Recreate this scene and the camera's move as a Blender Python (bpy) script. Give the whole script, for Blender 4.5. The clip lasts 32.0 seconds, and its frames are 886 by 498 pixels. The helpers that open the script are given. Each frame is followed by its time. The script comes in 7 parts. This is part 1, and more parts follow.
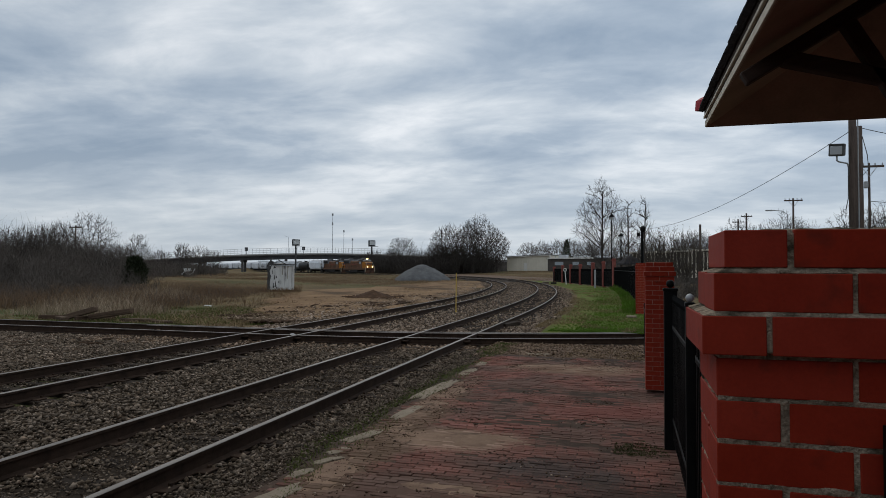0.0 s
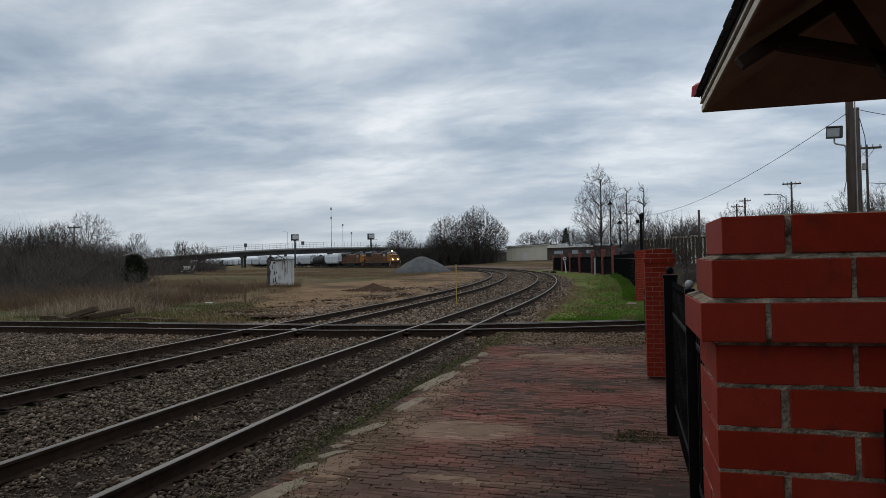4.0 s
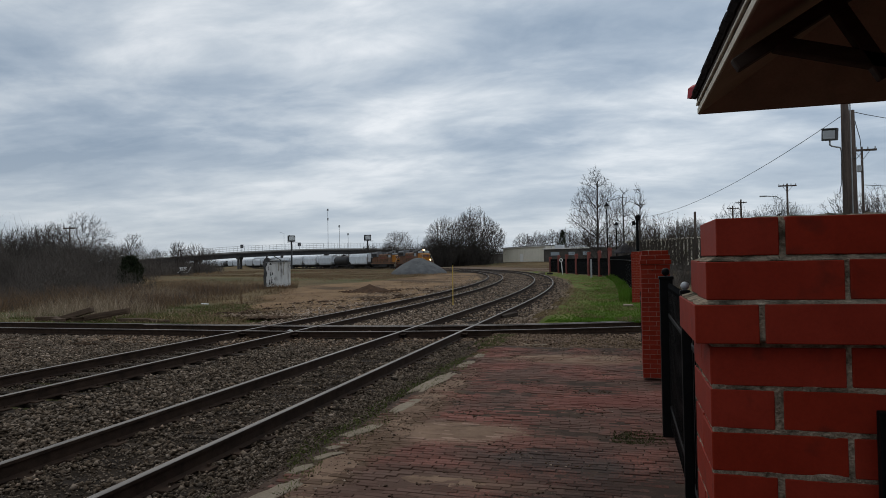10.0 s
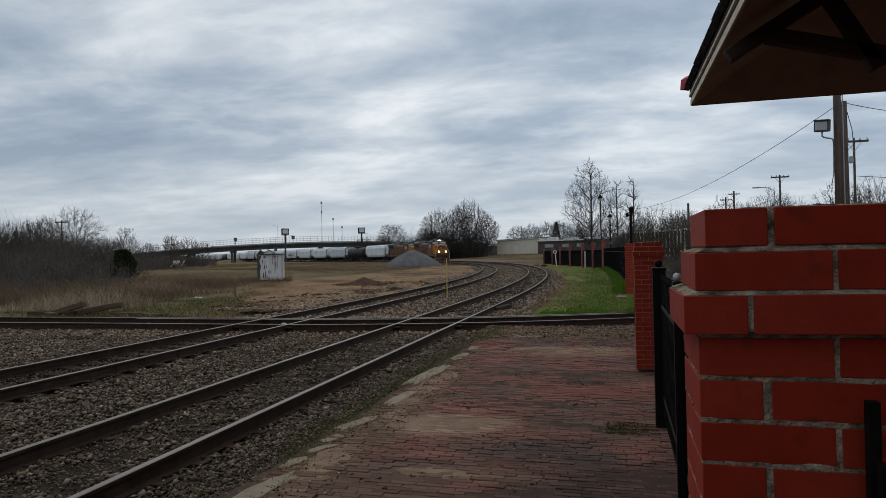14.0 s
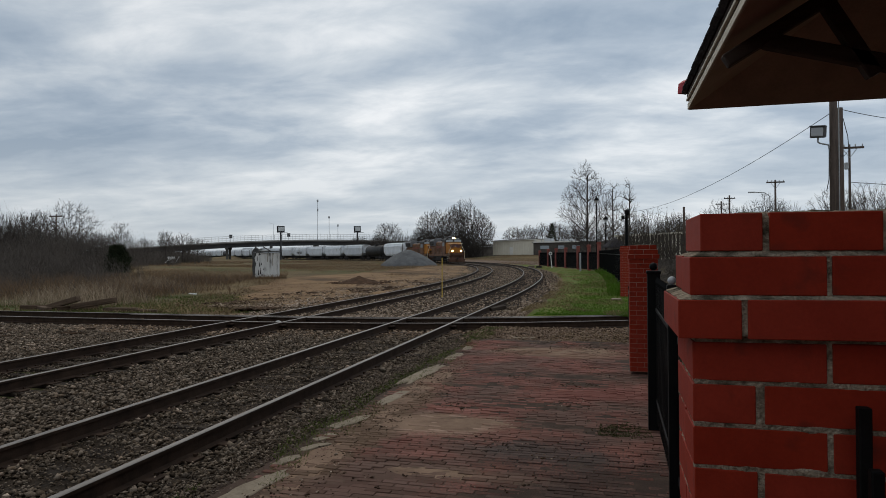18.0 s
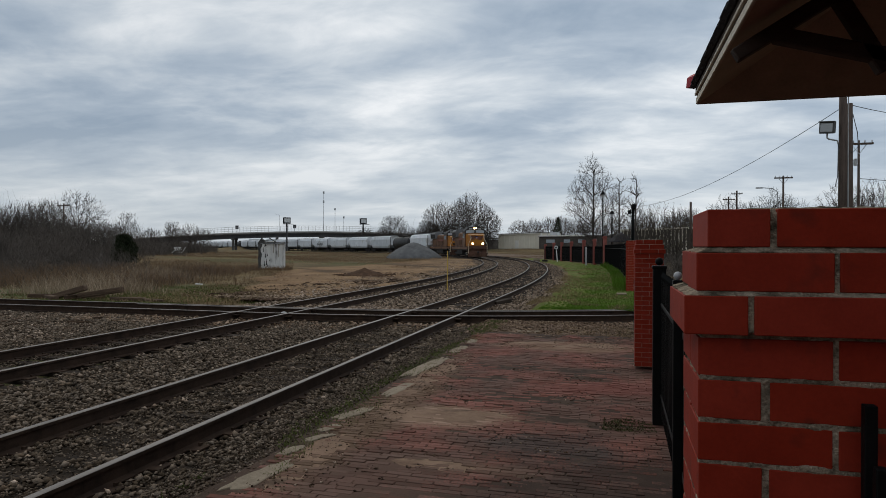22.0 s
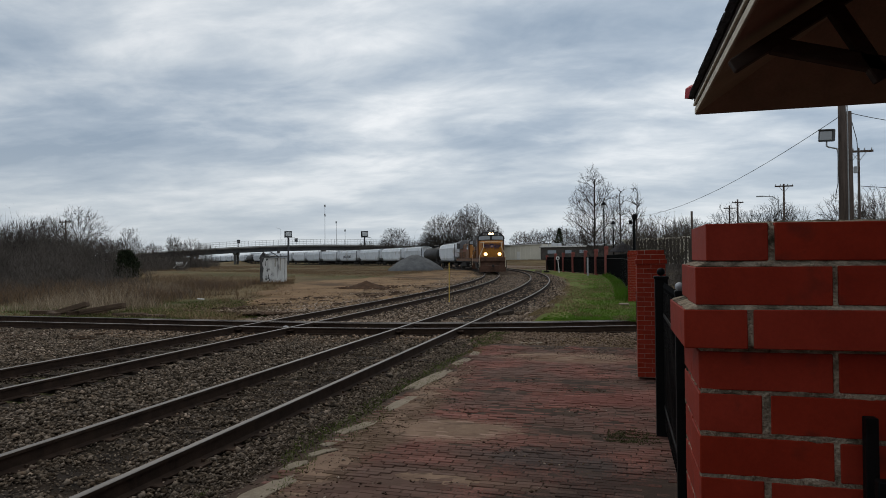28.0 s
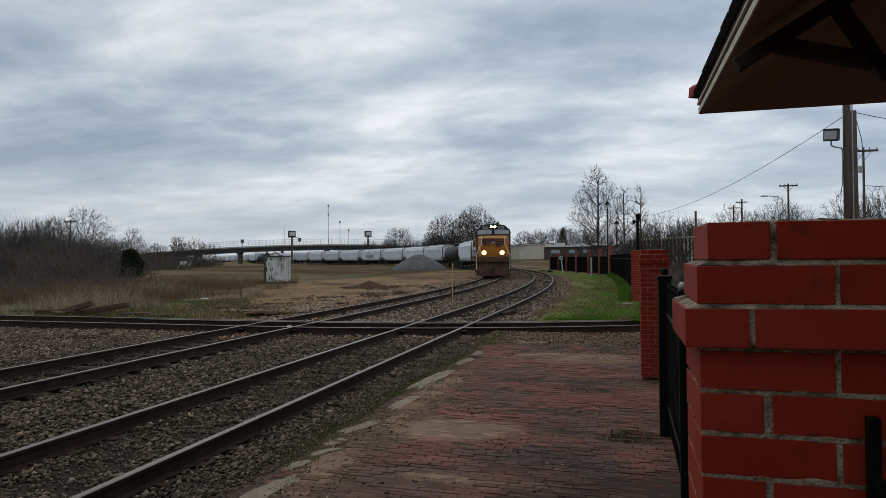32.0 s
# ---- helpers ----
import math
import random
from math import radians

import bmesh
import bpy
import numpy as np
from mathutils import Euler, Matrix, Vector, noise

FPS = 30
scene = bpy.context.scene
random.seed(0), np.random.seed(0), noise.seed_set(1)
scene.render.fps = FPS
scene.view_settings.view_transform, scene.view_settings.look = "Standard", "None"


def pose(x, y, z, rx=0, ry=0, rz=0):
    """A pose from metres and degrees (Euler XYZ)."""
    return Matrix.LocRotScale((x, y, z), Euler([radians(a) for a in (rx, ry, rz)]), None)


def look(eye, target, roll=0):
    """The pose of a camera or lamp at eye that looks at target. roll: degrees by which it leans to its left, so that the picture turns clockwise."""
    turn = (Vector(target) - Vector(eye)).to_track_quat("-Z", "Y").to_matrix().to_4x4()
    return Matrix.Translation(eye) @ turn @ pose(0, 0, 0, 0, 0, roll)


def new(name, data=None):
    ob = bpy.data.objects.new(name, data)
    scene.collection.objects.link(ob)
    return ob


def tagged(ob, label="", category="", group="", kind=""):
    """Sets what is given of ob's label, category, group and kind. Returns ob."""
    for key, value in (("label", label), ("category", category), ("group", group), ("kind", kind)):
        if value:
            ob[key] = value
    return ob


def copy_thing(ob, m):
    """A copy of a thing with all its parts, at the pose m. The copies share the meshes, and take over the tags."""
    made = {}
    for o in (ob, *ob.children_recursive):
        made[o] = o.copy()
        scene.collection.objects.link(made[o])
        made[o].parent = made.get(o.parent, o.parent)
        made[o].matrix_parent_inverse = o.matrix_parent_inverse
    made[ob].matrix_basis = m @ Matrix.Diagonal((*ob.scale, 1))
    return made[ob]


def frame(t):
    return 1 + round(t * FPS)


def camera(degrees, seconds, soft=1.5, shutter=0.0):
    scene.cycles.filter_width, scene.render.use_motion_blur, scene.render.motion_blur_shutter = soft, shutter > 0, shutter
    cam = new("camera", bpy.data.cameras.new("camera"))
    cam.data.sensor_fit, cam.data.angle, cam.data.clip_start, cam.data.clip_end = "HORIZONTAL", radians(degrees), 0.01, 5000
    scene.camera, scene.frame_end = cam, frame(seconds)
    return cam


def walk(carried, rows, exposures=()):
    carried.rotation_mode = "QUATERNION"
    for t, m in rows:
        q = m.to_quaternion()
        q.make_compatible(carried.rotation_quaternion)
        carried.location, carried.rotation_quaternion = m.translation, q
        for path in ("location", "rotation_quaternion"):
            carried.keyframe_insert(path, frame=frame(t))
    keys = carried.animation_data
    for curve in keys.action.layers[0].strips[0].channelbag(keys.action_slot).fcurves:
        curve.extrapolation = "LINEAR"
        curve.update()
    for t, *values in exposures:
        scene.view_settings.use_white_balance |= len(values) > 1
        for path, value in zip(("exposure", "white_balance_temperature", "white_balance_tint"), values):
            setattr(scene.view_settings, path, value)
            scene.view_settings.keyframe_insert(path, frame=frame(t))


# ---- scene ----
cam = camera(68.5, 32.0, 0.65)


def aim(x, y, z, yaw, pitch, roll):
    return pose(x, y, z, 0, 0, yaw) @ pose(0, 0, 0, 90 + pitch) @ pose(0, 0, 0, 0, 0, roll)


# seconds, eye, yaw to the left of +y, pitch, roll
PATH = [
    (0, -0.0011, -0.0069, 1.7322, 15.779, 1.726, 0.264),
    (0.5, 0.0013, -0.0107, 1.7370, 15.563, 1.781, -0.068),
    (1, 0.0009, -0.0058, 1.7367, 15.935, 1.457, -0.468),
    (1.5, -0.0033, -0.0105, 1.7373, 15.955, 1.965, -0.455),
    (2, -0.0021, -0.0072, 1.7380, 16.014, 1.620, -0.744),
    (2.5, -0.0001, -0.0055, 1.7367, 15.919, 1.629, -1.024),
    (3, 0.0026, -0.0052, 1.7361, 15.700, 1.149, -1.194),
    (3.5, 0.0030, 0.0002, 1.7352, 15.720, 0.972, -1.190),
    (5.5, -0.0022, -0.0042, 1.7358, 15.479, 1.303, -0.439),
    (6, 0.0001, -0.0044, 1.7364, 15.247, 1.511, -0.442),
    (6.5, 0.0003, -0.0048, 1.7364, 15.245, 1.541, -0.375),
    (7, 0.0006, -0.0045, 1.7364, 15.281, 1.390, -0.476),
    (7.5, -0.0010, -0.0059, 1.7363, 15.400, 1.638, -0.570),
    (8, -0.0006, -0.0069, 1.7353, 15.489, 1.438, -0.529),
    (8.5, -0.0013, -0.0031, 1.7351, 15.703, 1.285, -0.803),
    (9, 0.0000, 0.0002, 1.7350, 15.486, 1.276, -0.895),
    (9.5, 0.0010, -0.0010, 1.7351, 15.518, 1.105, -0.827),
    (10, 0.0055, 0.0014, 1.7353, 15.429, 1.091, -1.010),
    (10.5, 0.0046, 0.0001, 1.7346, 15.371, 0.898, -1.155),
    (11, 0.0067, 0.0039, 1.7343, 15.175, 0.844, -1.236),
    (11.5, 0.0081, 0.0039, 1.7348, 15.298, 0.721, -1.282),
    (12, 0.0087, 0.0050, 1.7353, 15.359, 0.771, -1.348),
    (12.5, 0.0075, 0.0075, 1.7347, 15.322, 0.380, -1.196),
    (13, 0.0067, 0.0083, 1.7338, 15.229, 0.354, -0.936),
    (13.5, 0.0092, 0.0086, 1.7335, 15.108, 0.300, -1.076),
    (14, 0.0124, 0.0084, 1.7344, 14.929, 0.419, -1.249),
    (14.5, 0.0127, 0.0088, 1.7337, 14.995, 0.397, -1.105),
    (16.5, 0.0080, 0.0094, 1.7337, 14.732, -0.031, -0.313),
    (17, 0.0123, 0.0092, 1.7338, 14.524, 0.085, -0.495),
    (17.5, 0.0123, 0.0137, 1.7340, 14.575, 0.179, -0.547),
    (18, 0.0123, 0.0085, 1.7353, 14.547, 0.405, -0.409),
    (18.5, 0.0120, 0.0076, 1.7359, 14.574, 0.299, -0.400),
    (19, 0.0089, 0.0042, 1.7368, 14.525, 0.329, -0.359),
    (19.5, 0.0094, 0.0087, 1.7358, 14.500, 0.331, -0.214),
    (20, 0.0108, 0.0122, 1.7349, 14.272, 0.117, -0.403),
    (20.5, 0.0135, 0.0128, 1.7359, 14.363, 0.356, -0.563),
    (21, 0.0111, 0.0080, 1.7366, 14.569, 0.383, -0.371),
    (21.5, 0.0119, 0.0093, 1.7353, 14.430, 0.399, -0.184),
    (22, 0.0111, 0.0074, 1.7358, 15.033, -0.225, 0.144),
    (22.5, 0.0106, 0.0065, 1.7370, 15.149, 0.190, 0.154),
    (23, 0.0093, 0.0033, 1.7384, 15.287, 0.163, 0.115),
    (23.5, 0.0096, 0.0042, 1.7383, 15.364, 0.346, 0.171),
    (24, 0.0102, 0.0036, 1.7380, 15.116, 0.294, -0.128),
    (24.5, 0.0125, 0.0036, 1.7390, 15.145, 0.493, -0.294),
    (25, 0.0125, 0.0008, 1.7414, 15.050, 0.652, -0.228),
    (25.5, 0.0129, -0.0029, 1.7418, 15.029, 0.690, 0.048),
    (27.5, 0.0119, -0.0014, 1.7422, 15.194, 0.569, -0.450),
    (28, 0.0150, -0.0010, 1.7440, 15.162, 0.827, -0.497),
    (28.5, 0.0148, -0.0011, 1.7427, 15.357, 0.701, -0.500),
    (29, 0.0142, 0.0004, 1.7416, 15.396, 0.673, -0.305),
    (29.5, 0.0157, -0.0001, 1.7422, 15.331, 0.783, -0.374),
    (30, 0.0146, -0.0012, 1.7425, 15.484, 0.739, -0.405),
    (30.5, 0.0137, -0.0013, 1.7429, 15.661, 0.802, -0.291),
    (31, 0.0146, -0.0011, 1.7429, 15.601, 0.791, -0.370),
    (31.5, 0.0169, 0.0000, 1.7429, 15.518, 0.839, -0.452),
    (32, 0.0190, 0.0028, 1.7425, 15.467, 0.808, -0.480),
]
walk(cam, [(row[0], aim(*row[1:])) for row in PATH], exposures=((0, 0.0, 6330, 10), (13, 0.0, 6350, 10), (17.5, 0.05, 6490, 10), (25, 0.05, 6490, 10), (32, 0.06, 6420, 10)))

# ---------------------------------------------------------------- sky and sun
world = bpy.data.worlds.new("overcast")
scene.world = world
world.use_nodes = True
nt = world.node_tree
nt.nodes.clear()


def link(tree, a, b):
    tree.links.new(a, b)


def math_node(tree, op, a=None, b=None, c=None):
    n = tree.nodes.new("ShaderNodeMath")
    n.operation = op
    for i, v in enumerate((a, b, c)):
        if v is None:
            continue
        if isinstance(v, (int, float)):
            n.inputs[i].default_value = v
        else:
            tree.links.new(v, n.inputs[i])
    return n.outputs[0]


def ramp_node(tree, fac, stops):
    n = tree.nodes.new("ShaderNodeValToRGB")
    while len(n.color_ramp.elements) < len(stops):
        n.color_ramp.elements.new(0.5)
    for e, (p, c) in zip(n.color_ramp.elements, stops):
        e.position = p
        e.color = (*c, 1)
    tree.links.new(fac, n.inputs[0])
    return n.outputs[0]


SUN_UP, SUN_TURN = 48, 28      # elevation, and degrees to the left of +y
coord = nt.nodes.new("ShaderNodeTexCoord")
sep = nt.nodes.new("ShaderNodeSeparateXYZ")
link(nt, coord.outputs["Generated"], sep.inputs[0])
up = math_node(nt, "MAXIMUM", sep.outputs[2], 0.0)
den = math_node(nt, "ADD", up, 0.16)
comb = nt.nodes.new("ShaderNodeCombineXYZ")
link(nt, math_node(nt, "DIVIDE", sep.outputs[0], den), comb.inputs[0])
link(nt, math_node(nt, "DIVIDE", sep.outputs[1], den), comb.inputs[1])


def cloud_noise(rot, scale, loc, detail, rough, distort):
    m = nt.nodes.new("ShaderNodeMapping")
    m.inputs["Rotation"].default_value = (0, 0, radians(rot))
    m.inputs["Scale"].default_value = scale
    m.inputs["Location"].default_value = loc
    link(nt, comb.outputs[0], m.inputs[0])
    n = nt.nodes.new("ShaderNodeTexNoise")
    n.inputs["Scale"].default_value = 1.0
    n.inputs["Detail"].default_value = detail
    n.inputs["Roughness"].default_value = rough
    n.inputs["Distortion"].default_value = distort
    link(nt, m.outputs[0], n.inputs["Vector"])
    return n.outputs[0]


big = cloud_noise(-24, (0.85, 1.15, 1), (3.1, 0.4, 0), 6, 0.52, 0.25)
fine = cloud_noise(-30, (2.3, 3.4, 1), (1.0, 2.0, 5), 8, 0.60, 0.35)
cloud = math_node(nt, "ADD", math_node(nt, "MULTIPLY", big, 0.71), math_node(nt, "MULTIPLY", fine, 0.29))
tone = ramp_node(nt, cloud, [(0.35, (0.315, 0.40, 0.505)), (0.44, (0.45, 0.53, 0.622)), (0.53, (0.66, 0.722, 0.78)), (0.62, (0.94, 0.968, 0.99))])
haze = nt.nodes.new("ShaderNodeMix")
haze.data_type = "RGBA"
hz = math_node(nt, "SUBTRACT", 1.0, math_node(nt, "MULTIPLY", up, 5.5))
hz = math_node(nt, "MULTIPLY", math_node(nt, "MAXIMUM", hz, 0.0), 0.75)
link(nt, hz, haze.inputs[0])
link(nt, tone, haze.inputs[6])
haze.inputs[7].default_value = (0.60, 0.66, 0.71, 1)
sky = nt.nodes.new("ShaderNodeTexSky")
sky.sky_type = "NISHITA"
sky.sun_disc = False
sky.sun_elevation = radians(SUN_UP)
sky.sun_rotation = radians(-SUN_TURN)
bg_sky = nt.nodes.new("ShaderNodeBackground")
bg_sky.inputs[1].default_value = 0.05
link(nt, sky.outputs[0], bg_sky.inputs[0])
bg_cloud = nt.nodes.new("ShaderNodeBackground")
# the cloud is thinner to the right of the tracks
east = math_node(nt, "ADD", math_node(nt, "MULTIPLY", sep.outputs[0], 0.125), math_node(nt, "MULTIPLY", sep.outputs[1], 0.034))
link(nt, math_node(nt, "ADD", east, 0.93), bg_cloud.inputs[1])
link(nt, haze.outputs[2], bg_cloud.inputs[0])
mixs = nt.nodes.new("ShaderNodeMixShader")
mixs.inputs[0].default_value = 0.93
link(nt, bg_sky.outputs[0], mixs.inputs[1])
link(nt, bg_cloud.outputs[0], mixs.inputs[2])
outw = nt.nodes.new("ShaderNodeOutputWorld")
link(nt, mixs.outputs[0], outw.inputs[0])

sun_data = bpy.data.lights.new("sun", "SUN")
sun_data.energy, sun_data.angle, sun_data.color = 0.7, radians(25), (1.0, 0.86, 0.68)
sun = new("sun", sun_data)
a, e = radians(SUN_TURN), radians(SUN_UP)
sun.matrix_basis = look((-math.sin(a) * math.cos(e) * 50, math.cos(a) * math.cos(e) * 50, math.sin(e) * 50), (0, 0, 0))
scene.view_settings.exposure = 0.0


# ---------------------------------------------------------------- materials
def surf(name, a, b, scale=4.0, rough=0.85, metal=0.0, bump=0.2, fine=60.0, vary=0.0, island=0.0, spec=0.12, dirt=None, dirt_scale=1.2, dirt_at=0.55, stretch=(1, 1, 1), depth=0.01, world=False, spots=()):
    """A surface of two colours mixed at two scales, with grain, stains and relief; vary and island shift the value piece by piece."""
    m = bpy.data.materials.new(name)
    m.use_nodes = True
    t = m.node_tree
    bsdf = t.nodes["Principled BSDF"]
    co = t.nodes.new("ShaderNodeTexCoord")
    mp = t.nodes.new("ShaderNodeMapping")
    mp.inputs["Scale"].default_value = stretch
    info = t.nodes.new("ShaderNodeObjectInfo")
    if world:
        place = t.nodes.new("ShaderNodeNewGeometry")
        link(t, place.outputs["Position"], mp.inputs[0])
    else:
        link(t, co.outputs["Object"], mp.inputs[0])
    shift = t.nodes.new("ShaderNodeVectorMath")
    shift.operation = "ADD"
    off = t.nodes.new("ShaderNodeVectorMath")
    off.operation = "SCALE"
    off.inputs[0].default_value = (17.3, 9.1, 5.7)
    if world:
        off.inputs["Scale"].default_value = 0.0
    else:
        link(t, info.outputs["Random"], off.inputs["Scale"])
    link(t, mp.outputs[0], shift.inputs[0])
    link(t, off.outputs[0], shift.inputs[1])
    n1, n2 = t.nodes.new("ShaderNodeTexNoise"), t.nodes.new("ShaderNodeTexNoise")
    for n, s, d in ((n1, scale, 5), (n2, fine, 3)):
        n.inputs["Scale"].default_value = s
        n.inputs["Detail"].default_value = d
        n.inputs["Roughness"].default_value = 0.62
        link(t, shift.outputs[0], n.inputs["Vector"])
    f = math_node(t, "ADD", math_node(t, "MULTIPLY", n1.outputs[0], 0.65), math_node(t, "MULTIPLY", n2.outputs[0], 0.35))
    col = ramp_node(t, f, [(0.36, a), (0.64, b)])
    if dirt:
        n3 = t.nodes.new("ShaderNodeTexNoise")
        n3.inputs["Scale"].default_value = dirt_scale
        n3.inputs["Detail"].default_value = 6
        link(t, shift.outputs[0], n3.inputs["Vector"])
        k = ramp_node(t, n3.outputs[0], [(dirt_at, (0, 0, 0)), (dirt_at + 0.14, (1, 1, 1))])
        mix = t.nodes.new("ShaderNodeMix")
        mix.data_type = "RGBA"
        link(t, k, mix.inputs[0])
        link(t, col, mix.inputs[6])
        mix.inputs[7].default_value = (*dirt, 1)
        col = mix.outputs[2]
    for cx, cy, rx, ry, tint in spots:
        # an oval patch of sandy, reddish or dark tint with a ragged edge
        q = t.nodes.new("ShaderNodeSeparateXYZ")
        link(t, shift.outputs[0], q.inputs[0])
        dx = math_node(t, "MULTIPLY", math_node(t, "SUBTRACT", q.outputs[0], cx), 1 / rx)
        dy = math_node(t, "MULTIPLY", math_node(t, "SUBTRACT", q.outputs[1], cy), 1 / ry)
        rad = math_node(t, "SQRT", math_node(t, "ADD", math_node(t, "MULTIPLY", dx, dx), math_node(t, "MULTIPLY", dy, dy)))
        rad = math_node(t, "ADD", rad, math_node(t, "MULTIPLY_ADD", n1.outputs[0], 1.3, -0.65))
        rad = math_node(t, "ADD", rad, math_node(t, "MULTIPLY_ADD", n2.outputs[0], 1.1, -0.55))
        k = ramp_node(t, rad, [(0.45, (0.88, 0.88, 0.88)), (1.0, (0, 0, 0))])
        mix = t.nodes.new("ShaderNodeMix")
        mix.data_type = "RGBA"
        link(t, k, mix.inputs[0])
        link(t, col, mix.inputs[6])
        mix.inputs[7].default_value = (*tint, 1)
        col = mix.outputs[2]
    if vary or island:
        hs = t.nodes.new("ShaderNodeHueSaturation")
        if island:
            geo = t.nodes.new("ShaderNodeNewGeometry")
            r, amount = geo.outputs["Random Per Island"], island
        else:
            r, amount = info.outputs["Random"], vary
        link(t, math_node(t, "MULTIPLY_ADD", r, 2 * amount, 1 - amount), hs.inputs["Value"])
        link(t, math_node(t, "MULTIPLY_ADD", r, -0.5 * amount, 1 + 0.25 * amount), hs.inputs["Saturation"])
        link(t, col, hs.inputs["Color"])
        col = hs.outputs[0]
    link(t, col, bsdf.inputs["Base Color"])
    rr = math_node(t, "MULTIPLY_ADD", n2.outputs[0], 0.25, rough - 0.12)
    link(t, rr, bsdf.inputs["Roughness"])
    bsdf.inputs["Metallic"].default_value = metal
    bsdf.inputs["Specular IOR Level"].default_value = spec
    if bump:
        bp = t.nodes.new("ShaderNodeBump")
        bp.inputs["Strength"].default_value = bump
        bp.inputs["Distance"].default_value = depth
        link(t, f, bp.inputs["Height"])
        link(t, bp.outputs[0], bsdf.inputs["Normal"])
    return m


def glow(name, colour, power):
    m = bpy.data.materials.new(name)
    m.use_nodes = True
    b = m.node_tree.nodes["Principled BSDF"]
    b.inputs["Base Color"].default_value = (*colour, 1)
    b.inputs["Emission Color"].default_value = (*colour, 1)
    b.inputs["Emission Strength"].default_value = power
    return m


def glass(name, colour, rough=0.08):
    m = bpy.data.materials.new(name)
    m.use_nodes = True
    b = m.node_tree.nodes["Principled BSDF"]
    b.inputs["Base Color"].default_value = (*colour, 1)
    b.inputs["Roughness"].default_value = rough
    b.inputs["Specular IOR Level"].default_value = 0.6
    return m


M = {}
M["brick_paint"] = surf("painted_brick", (0.190, 0.0165, 0.0060), (0.255, 0.0260, 0.0110), 9, 0.72, bump=0.35, fine=170, vary=0.05, spec=0.16, dirt=(0.11, 0.017, 0.009), dirt_scale=14, dirt_at=0.60, depth=0.004)
M["mortar"] = surf("mortar", (0.095, 0.077, 0.053), (0.44, 0.368, 0.275), 38, 0.97, bump=1.0, fine=190, dirt=(0.046, 0.040, 0.026), dirt_scale=16, dirt_at=0.54, depth=0.02)
M["far_brick"] = surf("far_pier_brick", (0.17, 0.050, 0.040), (0.27, 0.092, 0.076), 3, 0.9, bump=0.2, fine=30, vary=0.1)
M["mortar_red"] = surf("painted_mortar", (0.20, 0.075, 0.052), (0.32, 0.17, 0.125), 20, 0.9, bump=0.6, fine=150, dirt=(0.32, 0.26, 0.20), dirt_scale=6, dirt_at=0.62, depth=0.006)
# First two darken the near paving; third is reddish; the rest sand and dirt.
PAVING_TINT_SPOTS = ((0.4, 4.2, 2.0, 1.9, (0.046, 0.031, 0.025)), (-0.55, 5.75, 0.8, 0.45, (0.060, 0.046, 0.040)), (0.1, 8.2, 1.3, 0.55, (0.160, 0.060, 0.047)), (-1.75, 6.45, 0.95, 0.55, (0.27, 0.182, 0.130)), (-0.8, 11.5, 1.6, 0.7, (0.175, 0.108, 0.072)), (-1.35, 5.0, 0.9, 0.22, (0.155, 0.098, 0.070)), (-1.9, 4.7, 1.0, 1.0, (0.098, 0.060, 0.046)), (-2.35, 7.0, 0.38, 3.5, (0.12, 0.078, 0.05)))
PAVE = dict(bump=0.8, fine=48, dirt=(0.108, 0.062, 0.048), dirt_scale=1.0, dirt_at=0.45, depth=0.006, world=True, spots=PAVING_TINT_SPOTS)
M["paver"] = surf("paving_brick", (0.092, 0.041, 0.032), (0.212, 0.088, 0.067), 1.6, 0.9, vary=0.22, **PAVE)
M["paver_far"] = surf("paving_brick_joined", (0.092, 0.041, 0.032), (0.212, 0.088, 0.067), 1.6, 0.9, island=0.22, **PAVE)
M["sand"] = surf("joint_sand", (0.028, 0.019, 0.014), (0.082, 0.055, 0.040), 5, 0.97, bump=0.8, fine=90, world=True, spots=PAVING_TINT_SPOTS)
M["drift"] = surf("sand_drift", (0.140, 0.090, 0.062), (0.250, 0.168, 0.116), 3.0, 0.97, bump=0.6, fine=90, dirt=(0.09, 0.06, 0.042), dirt_scale=4, dirt_at=0.56)
M["dust"] = surf("sandy_dirt", (0.095, 0.066, 0.048), (0.19, 0.135, 0.098), 2.2, 0.97, bump=0.7, fine=70, dirt=(0.11, 0.075, 0.055), dirt_scale=3, dirt_at=0.54)
M["clay"] = surf("bare_clay", (0.125, 0.075, 0.037), (0.260, 0.165, 0.088), 0.5, 0.96, bump=1.0, fine=7, dirt=(0.075, 0.047, 0.025), dirt_scale=0.30, dirt_at=0.50, depth=0.05)
M["meadow"] = surf("dry_meadow", (0.068, 0.050, 0.024), (0.165, 0.118, 0.060), 0.16, 0.97, bump=0.9, fine=5, dirt=(0.06, 0.075, 0.024), dirt_scale=0.09, dirt_at=0.54, depth=0.12)
M["lawn"] = surf("lawn_turf", (0.062, 0.082, 0.013), (0.112, 0.138, 0.027), 0.7, 0.95, bump=0.9, fine=28, dirt=(0.13, 0.125, 0.035), dirt_scale=0.35, dirt_at=0.54, depth=0.03)
M["gravel_bed"] = surf("ballast_bed", (0.011, 0.0078, 0.005), (0.040, 0.028, 0.019), 3.0, 0.95, bump=1.0, fine=34, dirt=(0.040, 0.026, 0.016), dirt_scale=0.5, dirt_at=0.52, depth=0.03)
M["stone"] = surf("ballast_stone", (0.046, 0.034, 0.024), (0.165, 0.124, 0.088), 5, 0.9, bump=0.4, fine=60, island=0.80)
M["stone_red"] = surf("weathered_ballast", (0.072, 0.047, 0.030), (0.235, 0.160, 0.105), 5, 0.9, bump=0.4, fine=60, island=0.78)
